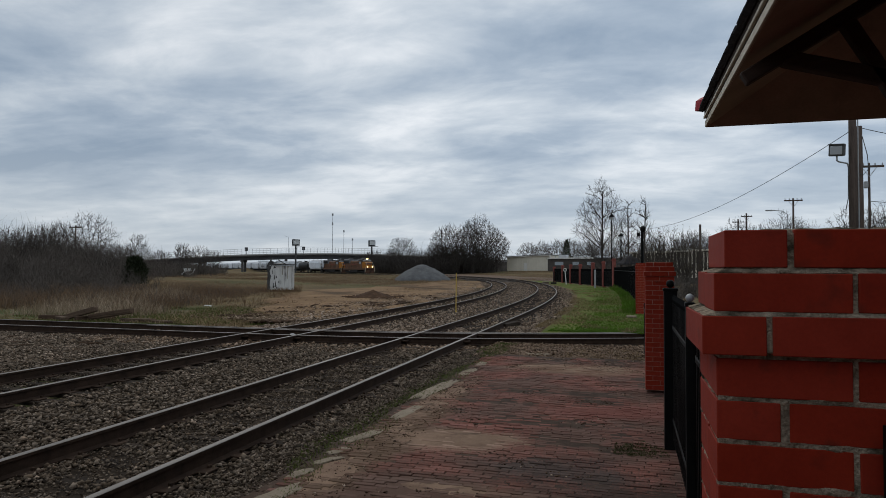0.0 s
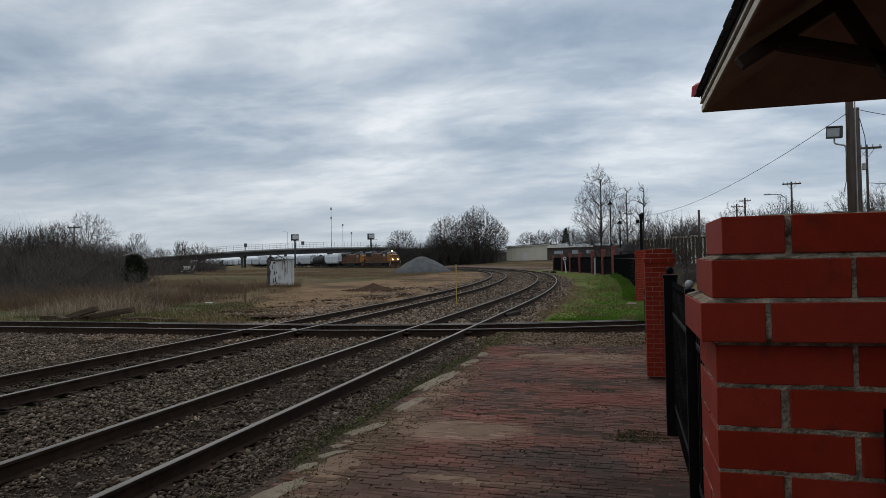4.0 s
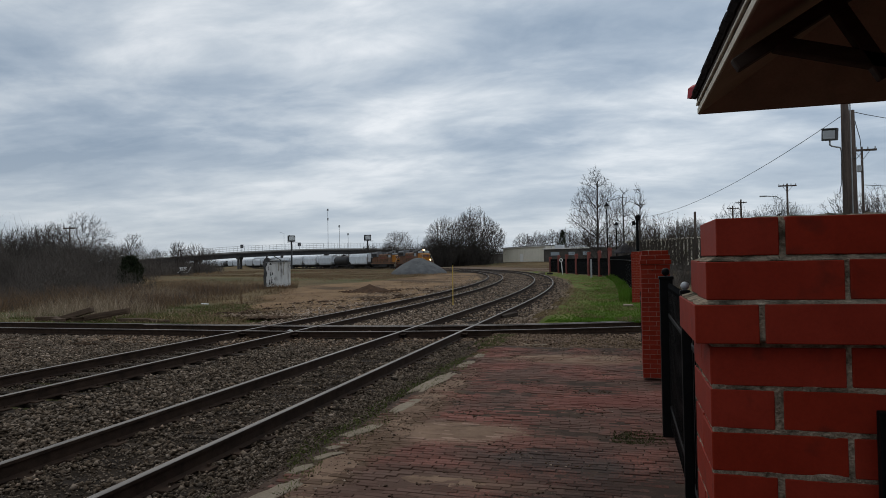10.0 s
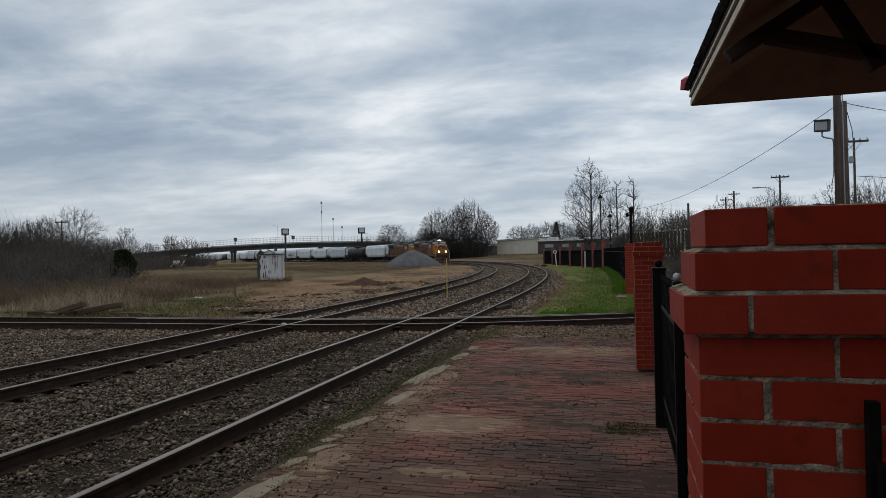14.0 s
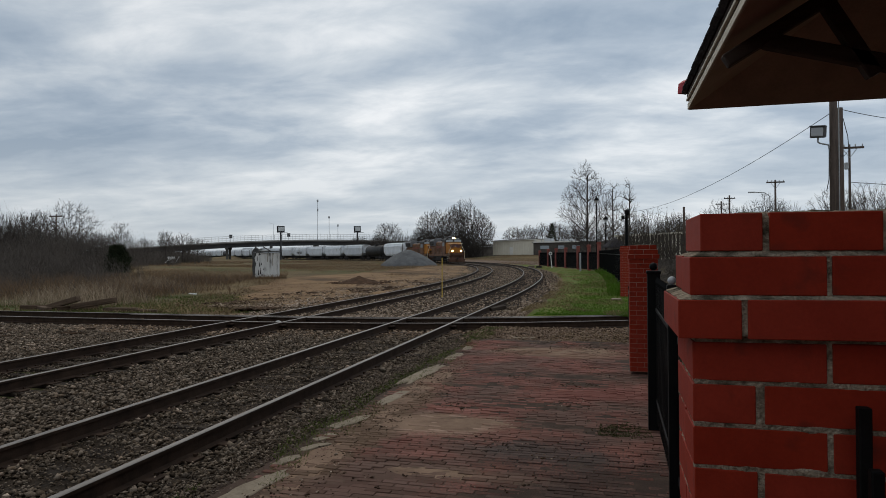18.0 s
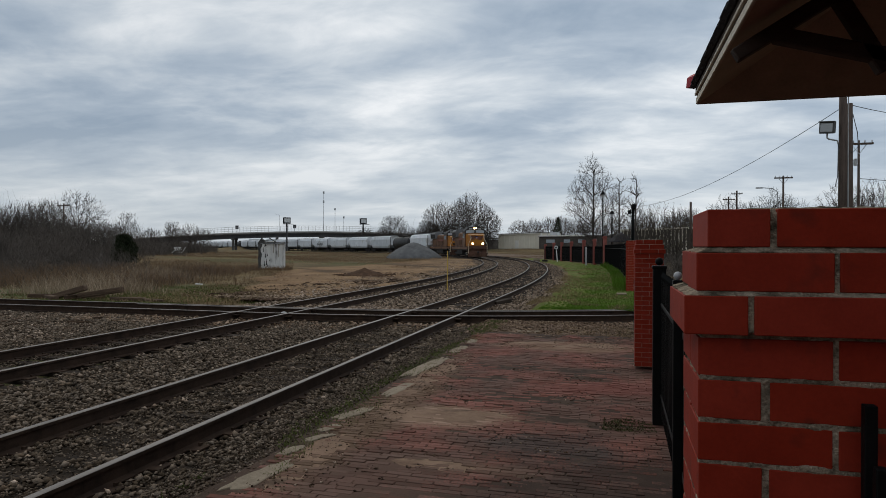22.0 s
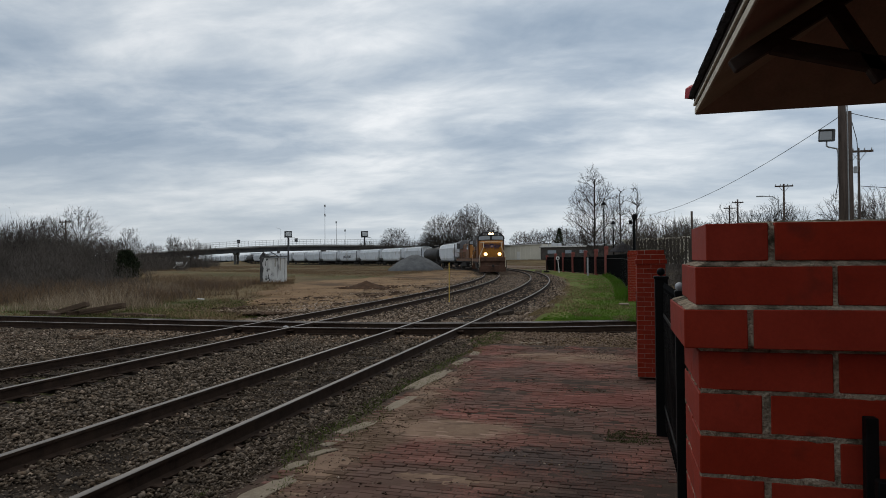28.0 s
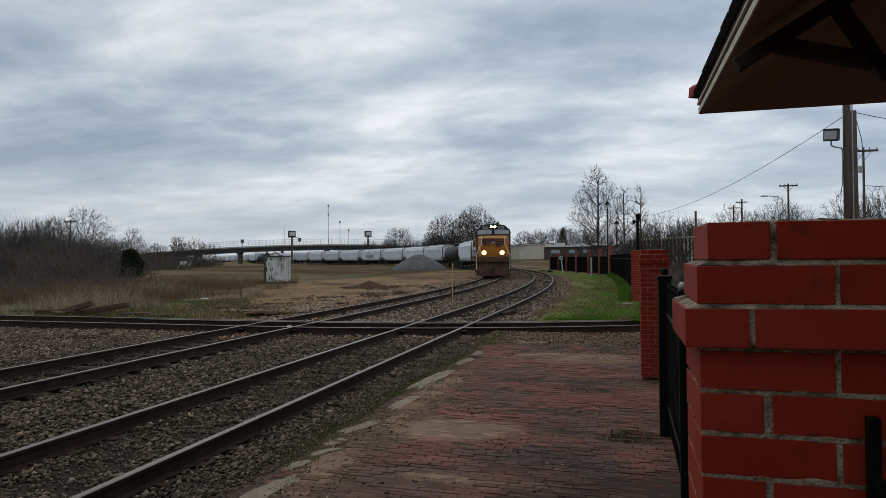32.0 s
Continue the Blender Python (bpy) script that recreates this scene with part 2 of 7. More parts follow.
M["stone_tan"] = surf("tan_ballast", (0.100, 0.072, 0.050), (0.32, 0.236, 0.170), 5, 0.9, bump=0.4, fine=60, island=0.7)
M["pile"] = surf("crushed_stone", (0.075, 0.077, 0.079), (0.14, 0.142, 0.144), 0.9, 0.95, bump=1.0, fine=12, depth=0.1)
M["clod"] = surf("strewn_clod", (0.028, 0.017, 0.011), (0.105, 0.066, 0.042), 2, 0.95, bump=0.4, fine=20, island=0.4)
M["earth"] = surf("dark_earth", (0.026, 0.013, 0.007), (0.080, 0.043, 0.023), 3, 0.95, bump=0.8, fine=20, island=0.3, depth=0.04)
M["concrete"] = surf("worn_concrete", (0.15, 0.122, 0.088), (0.28, 0.232, 0.172), 3, 0.92, bump=0.5, fine=60, dirt=(0.16, 0.13, 0.095), dirt_scale=4, dirt_at=0.62)
M["sleeper"] = surf("creosoted_timber", (0.014, 0.010, 0.008), (0.052, 0.039, 0.029), 3, 0.93, bump=0.8, fine=40, vary=0.35, stretch=(0.4, 5, 5))
M["old_wood"] = surf("weathered_old_timber", (0.040, 0.026, 0.017), (0.125, 0.085, 0.058), 3, 0.93, bump=0.8, fine=40, vary=0.2, stretch=(0.4, 5, 5))
M["rust"] = surf("rusty_rail_side", (0.019, 0.012, 0.009), (0.050, 0.031, 0.021), 5, 0.8, bump=0.3, fine=60, spec=0.10)
M["railhead"] = surf("worn_rail_head", (0.13, 0.118, 0.108), (0.22, 0.203, 0.19), 2.0, 0.55, metal=0.4, bump=0.05, fine=50, stretch=(1, 0.1, 1))
M["iron"] = surf("black_painted_iron", (0.003, 0.003, 0.003), (0.007, 0.007, 0.007), 12, 0.55, bump=0.15, fine=120, spec=0.08)
M["pole_wood"] = surf("weathered_pole", (0.050, 0.038, 0.032), (0.12, 0.092, 0.078), 2.5, 0.9, bump=0.7, fine=30, stretch=(4, 4, 0.3))
M["bark"] = surf("bare_bark", (0.030, 0.025, 0.021), (0.070, 0.059, 0.050), 4, 0.95, bump=0.5, fine=30)
M["twig"] = surf("bare_twigs", (0.040, 0.033, 0.028), (0.085, 0.071, 0.062), 1.0, 0.95, bump=0, fine=5)
M["brush"] = surf("leafless_brush", (0.058, 0.050, 0.043), (0.130, 0.111, 0.096), 0.25, 0.97, bump=0, fine=3)
M["dark_brush"] = surf("dense_dark_brush", (0.032, 0.028, 0.025), (0.072, 0.063, 0.055), 0.25, 0.97, bump=0, fine=3)
M["olive_blade"] = surf("olive_grass", (0.052, 0.070, 0.014), (0.105, 0.122, 0.032), 0.5, 0.9, bump=0, fine=6, island=0.3)
M["bud"] = surf("young_leaf_bud", (0.055, 0.045, 0.026), (0.085, 0.07, 0.035), 2, 0.9, bump=0, fine=9)
M["evergreen"] = surf("evergreen_needles", (0.016, 0.022, 0.012), (0.036, 0.043, 0.022), 2, 0.9, bump=0, fine=9)
M["straw"] = surf("dead_grass", (0.125, 0.088, 0.044), (0.26, 0.190, 0.105), 0.8, 0.95, bump=0, fine=4, island=0.3)
M["pale_straw"] = surf("bleached_straw", (0.20, 0.148, 0.098), (0.38, 0.295, 0.205), 0.8, 0.95, bump=0, fine=4, island=0.35)
M["brushgrass"] = surf("russet_broomsedge", (0.110, 0.069, 0.040), (0.205, 0.135, 0.080), 0.3, 0.95, bump=0, fine=2, island=0.15)
M["lawn_blade"] = surf("lawn_grass", (0.048, 0.100, 0.008), (0.098, 0.190, 0.018), 0.5, 0.9, bump=0, fine=6, dirt=(0.10, 0.125, 0.028), dirt_scale=0.45, dirt_at=0.52)
M["weed"] = surf("low_weeds", (0.035, 0.042, 0.014), (0.075, 0.078, 0.03), 2, 0.9, bump=0, fine=6, island=0.3)
M["roof_soffit"] = surf("brown_soffit", (0.20, 0.155, 0.120), (0.29, 0.222, 0.172), 2, 0.75, bump=0.1, fine=30)
M["roof_beam"] = surf("dark_bracket_timber", (0.030, 0.019, 0.014), (0.050, 0.032, 0.024), 4, 0.8, bump=0.3, fine=50, stretch=(1, 1, 4))
M["trim"] = surf("cream_trim", (0.50, 0.45, 0.36), (0.62, 0.57, 0.47), 4, 0.7, bump=0.1, fine=60)
M["shingle"] = surf("asphalt_shingle", (0.020, 0.019, 0.022), (0.055, 0.052, 0.055), 14, 0.95, bump=0.8, fine=160)
M["red_metal"] = surf("faded_red_metal", (0.30, 0.035, 0.045), (0.42, 0.06, 0.07), 8, 0.55, bump=0.1, fine=60)
M["metal_wall"] = surf("beige_sheet_wall", (0.60, 0.555, 0.455), (0.70, 0.655, 0.55), 0.4, 0.7, bump=0.05, fine=6)
M["pale_trim"] = surf("pale_trim", (0.62, 0.60, 0.55), (0.72, 0.70, 0.65), 1, 0.7, bump=0.05, fine=10)
M["dark_wall"] = surf("dark_siding", (0.055, 0.048, 0.042), (0.10, 0.088, 0.078), 0.6, 0.85, bump=0.1, fine=8)
M["grey_roof"] = surf("grey_flat_roof", (0.48, 0.49, 0.50), (0.64, 0.65, 0.66), 0.5, 0.8, bump=0.1, fine=6)
M["dark_roof"] = surf("weathered_dark_roofing", (0.10, 0.098, 0.095), (0.20, 0.195, 0.19), 0.5, 0.85, bump=0.1, fine=6, dirt=(0.30, 0.29, 0.28), dirt_scale=0.35, dirt_at=0.56)
M["shed_wall"] = surf("peeling_white_plaster", (0.40, 0.395, 0.38), (0.62, 0.615, 0.59), 1.6, 0.88, bump=0.4, fine=24, dirt=(0.10, 0.092, 0.085), dirt_scale=1.3, dirt_at=0.57, stretch=(2.2, 2.2, 0.5))
M["shed_dark"] = surf("mouldy_plaster", (0.025, 0.024, 0.024), (0.10, 0.097, 0.094), 2.2, 0.9, bump=0.5, fine=24, dirt=(0.045, 0.042, 0.042), dirt_scale=1.8, dirt_at=0.5)
M["shed_stain"] = surf("rusty_runoff", (0.22, 0.20, 0.17), (0.36, 0.34, 0.30), 3, 0.9, bump=0.2, fine=24)
M["bridge"] = surf("bridge_concrete", (0.060, 0.057, 0.053), (0.105, 0.100, 0.094), 0.2, 0.9, bump=0.2, fine=3)
M["parapet"] = surf("pale_parapet_concrete", (0.26, 0.255, 0.245), (0.38, 0.37, 0.355), 0.2, 0.9, bump=0.2, fine=3)
M["bridge_dark"] = surf("bridge_girder", (0.045, 0.045, 0.047), (0.085, 0.085, 0.088), 0.3, 0.8, bump=0.1, fine=3)
M["galv"] = surf("galvanised_steel", (0.28, 0.29, 0.30), (0.42, 0.43, 0.44), 6, 0.55, metal=0.3, bump=0.1, fine=60)
M["dull_metal"] = surf("dull_grey_metal", (0.06, 0.06, 0.062), (0.12, 0.12, 0.122), 6, 0.6, metal=0.2, bump=0.1, fine=60)
M["lens"] = glass("lamp_glass", (0.45, 0.47, 0.50))
M["yellow"] = surf("yellow_post_paint", (0.40, 0.27, 0.06), (0.54, 0.38, 0.09), 12, 0.6, bump=0.1, fine=80)
M["loco"] = surf("armour_yellow", (0.31, 0.122, 0.018), (0.43, 0.172, 0.027), 0.7, 0.5, bump=0.05, fine=14, dirt=(0.15, 0.08, 0.03), dirt_scale=0.9, dirt_at=0.60)
M["loco_side"] = surf("sooty_yellow_side", (0.105, 0.052, 0.028), (0.190, 0.090, 0.044), 0.7, 0.6, bump=0.05, fine=14, dirt=(0.060, 0.038, 0.027), dirt_scale=0.8, dirt_at=0.50)
M["loco_grey"] = surf("locomotive_grey", (0.10, 0.10, 0.105), (0.17, 0.17, 0.175), 0.9, 0.65, bump=0.05, fine=14)
M["loco_dark"] = surf("sooty_underframe", (0.018, 0.017, 0.017), (0.05, 0.045, 0.042), 1.2, 0.8, bump=0.2, fine=20)
M["emblem_blue"] = surf("emblem_blue", (0.035, 0.03, 0.06), (0.06, 0.045, 0.08), 4, 0.5, bump=0, fine=30)
M["emblem_pale"] = surf("emblem_stripes", (0.26, 0.16, 0.14), (0.36, 0.23, 0.20), 4, 0.5, bump=0, fine=30)
M["loco_rail"] = surf("pale_handrail", (0.55, 0.47, 0.34), (0.68, 0.60, 0.46), 4, 0.6, bump=0, fine=30)
M["loco_roof"] = surf("sooty_roof", (0.030, 0.029, 0.029), (0.065, 0.063, 0.062), 0.9, 0.7, bump=0.05, fine=14)
M["loco_rust"] = surf("rusty_pilot", (0.050, 0.028, 0.020), (0.120, 0.066, 0.046), 1.4, 0.85, bump=0.2, fine=20)
M["faded_red"] = surf("faded_lettering_red", (0.12, 0.034, 0.022), (0.20, 0.060, 0.036), 0.8, 0.6, bump=0, fine=14)
# Base colour is paled to imitate sky reflected in the panes.
M["sky_pale_glass"] = glass("sky_pale_glass", (0.30, 0.34, 0.37))
M["headlight"] = glow("lit_headlight", (1.0, 0.62, 0.30), 12.0)
# Weaker orange emission that stands for the halo round the ditch lamps.
M["ditch"] = glow("ditch_halo_glow", (1.0, 0.50, 0.14), 2.2)
M["hopper"] = surf("hopper_white_grey", (0.53, 0.56, 0.595), (0.69, 0.72, 0.75), 0.4, 0.7, bump=0.05, fine=5, vary=0.12, dirt=(0.46, 0.46, 0.45), dirt_scale=0.5, dirt_at=0.56)
M["tank_black"] = surf("black_tank_paint", (0.020, 0.020, 0.021), (0.045, 0.044, 0.044), 0.7, 0.55, bump=0.05, fine=10)
M["black_board"] = surf("black_board", (0.02, 0.02, 0.022), (0.045, 0.045, 0.05), 1, 0.6, bump=0, fine=9)
M["board"] = surf("pale_board", (0.48, 0.50, 0.50), (0.58, 0.60, 0.60), 1, 0.6, bump=0, fine=9)
M["white_paint"] = surf("white_paint", (0.55, 0.55, 0.53), (0.70, 0.70, 0.68), 3, 0.7, bump=0.1, fine=40)
M["wire"] = surf("cable", (0.05, 0.052, 0.055), (0.10, 0.102, 0.105), 5, 0.7, bump=0, fine=30)


# ---------------------------------------------------------------- mesh tools
class Geo:
    """Collects vertices and faces of one mesh; k is the material slot of what is added."""

    def __init__(self):
        self.v, self.f, self.k, self.slot = [], [], [], 0

    def add(self, verts, faces, m=None):
        n = len(self.v)
        self.v += [tuple(m @ Vector(p)) for p in verts] if m else [tuple(p) for p in verts]
        self.f += [tuple(i + n for i in f) for f in faces]
        self.k += [self.slot] * len(faces)
        return self

    def box(self, x, y, z, sx, sy, sz, m=None, b=0.0):
        """A box round (x, y, z), with chamfered edges of b."""
        hx, hy, hz = sx / 2, sy / 2, sz / 2
        if not b:
            vs = [(x + i * hx, y + j * hy, z + k * hz) for i in (-1, 1) for j in (-1, 1) for k in (-1, 1)]
            return self.add(vs, [(0, 1, 3, 2), (4, 6, 7, 5), (0, 4, 5, 1), (2, 3, 7, 6), (0, 2, 6, 4), (1, 5, 7, 3)], m)
        vs, ids = [], {}
        for i in (-1, 1):
            for j in (-1, 1):
                for k in (-1, 1):
                    for ax in range(3):
                        ids[i, j, k, ax] = len(vs)
                        d = [hx - b, hy - b, hz - b]
                        d[ax] += b
                        vs.append((x + i * d[0], y + j * d[1], z + k * d[2]))
        fs = []
        s2 = [(-1, -1), (1, -1), (1, 1), (-1, 1)]

        def at(ax, s, p, q):
            c = [0, 0, 0]
            c[ax], c[(ax + 1) % 3], c[(ax + 2) % 3] = s, p, q
            return tuple(c)

        for ax in range(3):
            for s in (-1, 1):
                ring = [ids[(*at(ax, s, p, q), ax)] for p, q in s2]
                fs.append(tuple(ring if s > 0 else ring[::-1]))
        for ax in range(3):
            o1, o2 = (ax + 1) % 3, (ax + 2) % 3
            for p, q in s2:
                lo, hi = at(ax, -1, p, q), at(ax, 1, p, q)
                quad = [ids[(*lo, o1)], ids[(*hi, o1)], ids[(*hi, o2)], ids[(*lo, o2)]]
                fs.append(tuple(quad if p * q > 0 else quad[::-1]))
        for i in (-1, 1):
            for j in (-1, 1):
                for k in (-1, 1):
                    tri = [ids[i, j, k, 0], ids[i, j, k, 1], ids[i, j, k, 2]]
                    fs.append(tuple(tri if i * j * k > 0 else tri[::-1]))
        return self.add(vs, fs, m)

    def tube(self, points, radii, n=6, caps=True):
        """A round bar along points."""
        pts = [Vector(p) for p in points]
        base = len(self.v)
        for i, p in enumerate(pts):
            d = (pts[min(i + 1, len(pts) - 1)] - pts[max(i - 1, 0)])
            d = d.normalized() if d.length > 1e-9 else Vector((0, 0, 1))
            u = d.cross(Vector((0, 0, 1)) if abs(d.z) < 0.9 else Vector((1, 0, 0))).normalized()
            w = d.cross(u)
            r = radii[i] if isinstance(radii, (list, tuple)) else radii
            for j in range(n):
                t = 2 * math.pi * j / n
                self.v.append(tuple(p + (u * math.cos(t) + w * math.sin(t)) * r))
        for i in range(len(pts) - 1):
            for j in range(n):
                a, b = base + i * n + j, base + i * n + (j + 1) % n
                self.f.append((a, b, b + n, a + n))
                self.k.append(self.slot)
        if caps:
            self.f += [tuple(base + j for j in range(n))[::-1], tuple(base + (len(pts) - 1) * n + j for j in range(n))]
            self.k += [self.slot] * 2
        return self

    def lathe(self, profile, n=12, m=None):
        """Turns (radius, height) pairs round z."""
        vs = [(r * math.cos(2 * math.pi * j / n), r * math.sin(2 * math.pi * j / n), z) for r, z in profile for j in range(n)]
        fs = [(i * n + j, i * n + (j + 1) % n, (i + 1) * n + (j + 1) % n, (i + 1) * n + j) for i in range(len(profile) - 1) for j in range(n)]
        fs += [tuple(range(n))[::-1], tuple((len(profile) - 1) * n + j for j in range(n))]
        return self.add(vs, fs, m)

    def prism(self, outline, a, b, axis=1, m=None):
        """A flat outline of (p, q) pushed out from a to b along an axis; p and q are the other two axes in order."""
        o = [i for i in range(3) if i != axis]
        vs = []
        for s in (a, b):
            for p, q in outline:
                c = [0, 0, 0]
                c[axis], c[o[0]], c[o[1]] = s, p, q
                vs.append(c)
        n = len(outline)
        fs = [tuple(range(n)), tuple(range(2 * n - 1, n - 1, -1))]
        fs += [(i, i + n, (i + 1) % n + n, (i + 1) % n) for i in range(n)]
        return self.add(vs, fs, m)

    def sweep(self, outline, path, closed=True):
        """Pushes an (across, up) outline along a level path of (x, y, z)."""
        pts = [Vector(p) for p in path]
        n, base = len(outline), len(self.v)
        for i, p in enumerate(pts):
            d = pts[min(i + 1, len(pts) - 1)] - pts[max(i - 1, 0)]
            d.z = 0
            d.normalize()
            r = Vector((d.y, -d.x, 0))
            for a, u in outline:
                self.v.append(tuple(p + r * a + Vector((0, 0, u))))
        for i in range(len(pts) - 1):
            for j in range(n if closed else n - 1):
                a, b = base + i * n + j, base + i * n + (j + 1) % n
                self.f.append((a, b, b + n, a + n))
                self.k.append(self.slot if not hasattr(self, "side") else self.side[j])
        if closed:
            self.f += [tuple(base + j for j in range(n))[::-1], tuple(base + (len(pts) - 1) * n + j for j in range(n))]
            self.k += [self.slot] * 2
        return self

    def mesh(self, name, mats, smooth=False):
        me = bpy.data.meshes.new(name)
        me.from_pydata(self.v, [], self.f)
        mats = mats if isinstance(mats, (list, tuple)) else [mats]
        for m in mats:
            me.materials.append(m)
        if len(mats) > 1:
            me.polygons.foreach_set("material_index", self.k)
        bm = bmesh.new()
        bm.from_mesh(me)
        bmesh.ops.recalc_face_normals(bm, faces=bm.faces)
        bm.to_mesh(me)
        bm.free()
        if smooth:
            me.polygons.foreach_set("use_smooth", [True] * len(me.polygons))
        me.update()
        return me


def mesh_of(name, verts, faces, mat):
    """A joined mesh from arrays, for stones, blades and twigs."""
    me = bpy.data.meshes.new(name)
    me.vertices.add(len(verts))
    me.vertices.foreach_set("co", np.asarray(verts, dtype=np.float32).ravel())
    faces = np.asarray(faces, dtype=np.int32)
    n, k = faces.shape
    me.loops.add(n * k)
    me.loops.foreach_set("vertex_index", faces.ravel())
    me.polygons.add(n)
    me.polygons.foreach_set("loop_start", np.arange(0, n * k, k, dtype=np.int32))
    me.update(calc_edges=True)
    me.materials.append(mat)
    return me


def part(name, geo, material, parent, label="", m=None, smooth=False):
    ob = new(name, geo if isinstance(geo, bpy.types.Mesh) else geo.mesh(name, material, smooth))
    ob.parent = parent
    if m is not None:
        ob.matrix_basis = m
    if label:
        tagged(ob, label)
    return ob


def thing(name, label, category, m=None, group="", kind=""):
    ob = new(name)
    ob.empty_display_size = 0.2
    if m is not None:
        ob.matrix_basis = m
    return tagged(ob, label, category, group, kind)


def solid(name, geo, material, label, category, m=None, group="", kind="", smooth=False):
    ob = new(name, geo if isinstance(geo, bpy.types.Mesh) else geo.mesh(name, material, smooth))
    if m is not None:
        ob.matrix_basis = m
    return tagged(ob, label, category, group, kind)


def scatter(points, sizes, rng, base_v, base_f, squash=(1, 1, 0.7), tilt=0.45):
    """Copies of a small stone at points, each turned, stretched and knocked about."""
    n, k = len(points), len(base_v)
    v = np.repeat(base_v[None], n, 0) * (1 + rng.uniform(-0.38, 0.38, (n, k, 1)))
    v = v * rng.uniform(0.7, 1.3, (n, 1, 3)) * np.array(squash)
    a = rng.normal(0, tilt, n)
    c, s = np.cos(a)[:, None], np.sin(a)[:, None]
    v = np.stack([v[..., 0] * c - v[..., 2] * s, v[..., 1], v[..., 0] * s + v[..., 2] * c], -1)
    a = rng.uniform(0, 2 * np.pi, n)
    c, s = np.cos(a)[:, None], np.sin(a)[:, None]
    v = np.stack([v[..., 0] * c - v[..., 1] * s, v[..., 0] * s + v[..., 1] * c, v[..., 2]], -1)
    v = v * np.asarray(sizes)[:, None, None] + np.asarray(points)[:, None]
    f = base_f[None] + (np.arange(n) * k)[:, None, None]
    return v.reshape(-1, 3), f.reshape(-1, base_f.shape[1])


OCTA_V = np.array([(1, 0, 0), (0, 1, 0), (-1, 0, 0), (0, -1, 0), (0, 0, 1), (0, 0, -1)], float)
OCTA_F = np.array([(0, 1, 4), (1, 2, 4), (2, 3, 4), (3, 0, 4), (1, 0, 5), (2, 1, 5), (3, 2, 5), (0, 3, 5)])


def blades(points, heights, width, rng, lean=0.35, bend=0.3):
    """Bent three-sided stalks at points: two crossed strips tapering to a tip."""
    n = len(points)
    p = np.asarray(points, float)
    h = np.asarray(heights, float)
    a = rng.uniform(0, 2 * np.pi, n)
    l = rng.normal(0, lean, (n, 2)) * h[:, None]
    side = np.stack([np.cos(a), np.sin(a), 0 * a], 1) * (np.broadcast_to(width, n) / 2)[:, None]
    mid = p + np.c_[l * (0.5 - bend * 0.5), h * 0.55]
    tip = p + np.c_[l, h]
    v = np.stack([p - side, p + side, mid - side * 0.7, mid + side * 0.7, tip], 1)
    f = np.array([(0, 1, 3), (0, 3, 2), (2, 3, 4)])
    f = f[None] + (np.arange(n) * 5)[:, None, None]
    return v.reshape(-1, 3), f.reshape(-1, 3)


# ---------------------------------------------------------------- the lie of the land
AX, AY, AR = -4.66, 25.0, 250.0     # near track: straight at x, bends from y on, radius
BX, BY, BR, BEND = -9.0, 25.0, 230.0, 175.0   # far track, straight again after BEND metres of curve


def on_track(s, x0, y0, r, bend=1e9):
    """Place and heading on a track, s metres past the start of its bend."""
    if s <= 0:
        return x0, y0 + s, 0.0
    t = min(s, bend) / r
    x, y = x0 - r * (1 - math.cos(t)), y0 + r * math.sin(t)
    if s > bend:
        x, y = x - (s - bend) * math.sin(t), y + (s - bend) * math.cos(t)
    return x, y, t


def on_b(s):
    return on_track(s, BX, BY, BR, BEND)


def on_a(s):
    return on_track(s, AX, AY, AR)


def cross_y(x):
    """The middle of the crossing track."""
    k = 0.024
    if x < -9:
        return 15.95
    if x > 1.5:
        return 15.95 + k * 10.5 ** 2 + 2 * k * 10.5 * (x - 1.5)
    return 15.95 + k * (x + 9) ** 2


def bank(x, y):
    """Height of the open ground."""
    h = -0.24
    h += 1.75 * math.exp(-(((x + 18) / 30) ** 2 + ((y - 200) / 30) ** 2))
    d = math.hypot((x + 62) / 26, (y - 62) / 20)
    h += 0.9 * math.exp(-d * d)
    h += 2.4 * math.exp(-(((x + 191) / 24) ** 2 + ((y - 323) / 13) ** 2))
    h += 0.5 * math.exp(-(((x - 10) / 9) ** 2 + ((y - 60) / 30) ** 2))
    return h


# ---------------------------------------------------------------- ground
def ground_sheet():
    xs = np.unique(np.concatenate([np.linspace(-3000, -320, 10), np.linspace(-300, 150, 150), np.linspace(170, 3000, 10)]))
    ys = np.unique(np.concatenate([np.linspace(-3000, -60, 8), np.linspace(-40, 330, 130), np.linspace(360, 3200, 10)]))
    v = [(x, y, bank(x, y) + 0.03 * noise.noise((x * 0.2, y * 0.2, 0))) for y in ys for x in xs]
    n = len(xs)
    f = [(j * n + i, j * n + i + 1, (j + 1) * n + i + 1, (j + 1) * n + i) for j in range(len(ys) - 1) for i in range(n - 1)]
    g = Geo()
    g.add(v, f)
    return solid("ground", g, M["meadow"], "dry brown winter meadow with scattered green patches", "ground", kind="structure", smooth=True)


ground_sheet()


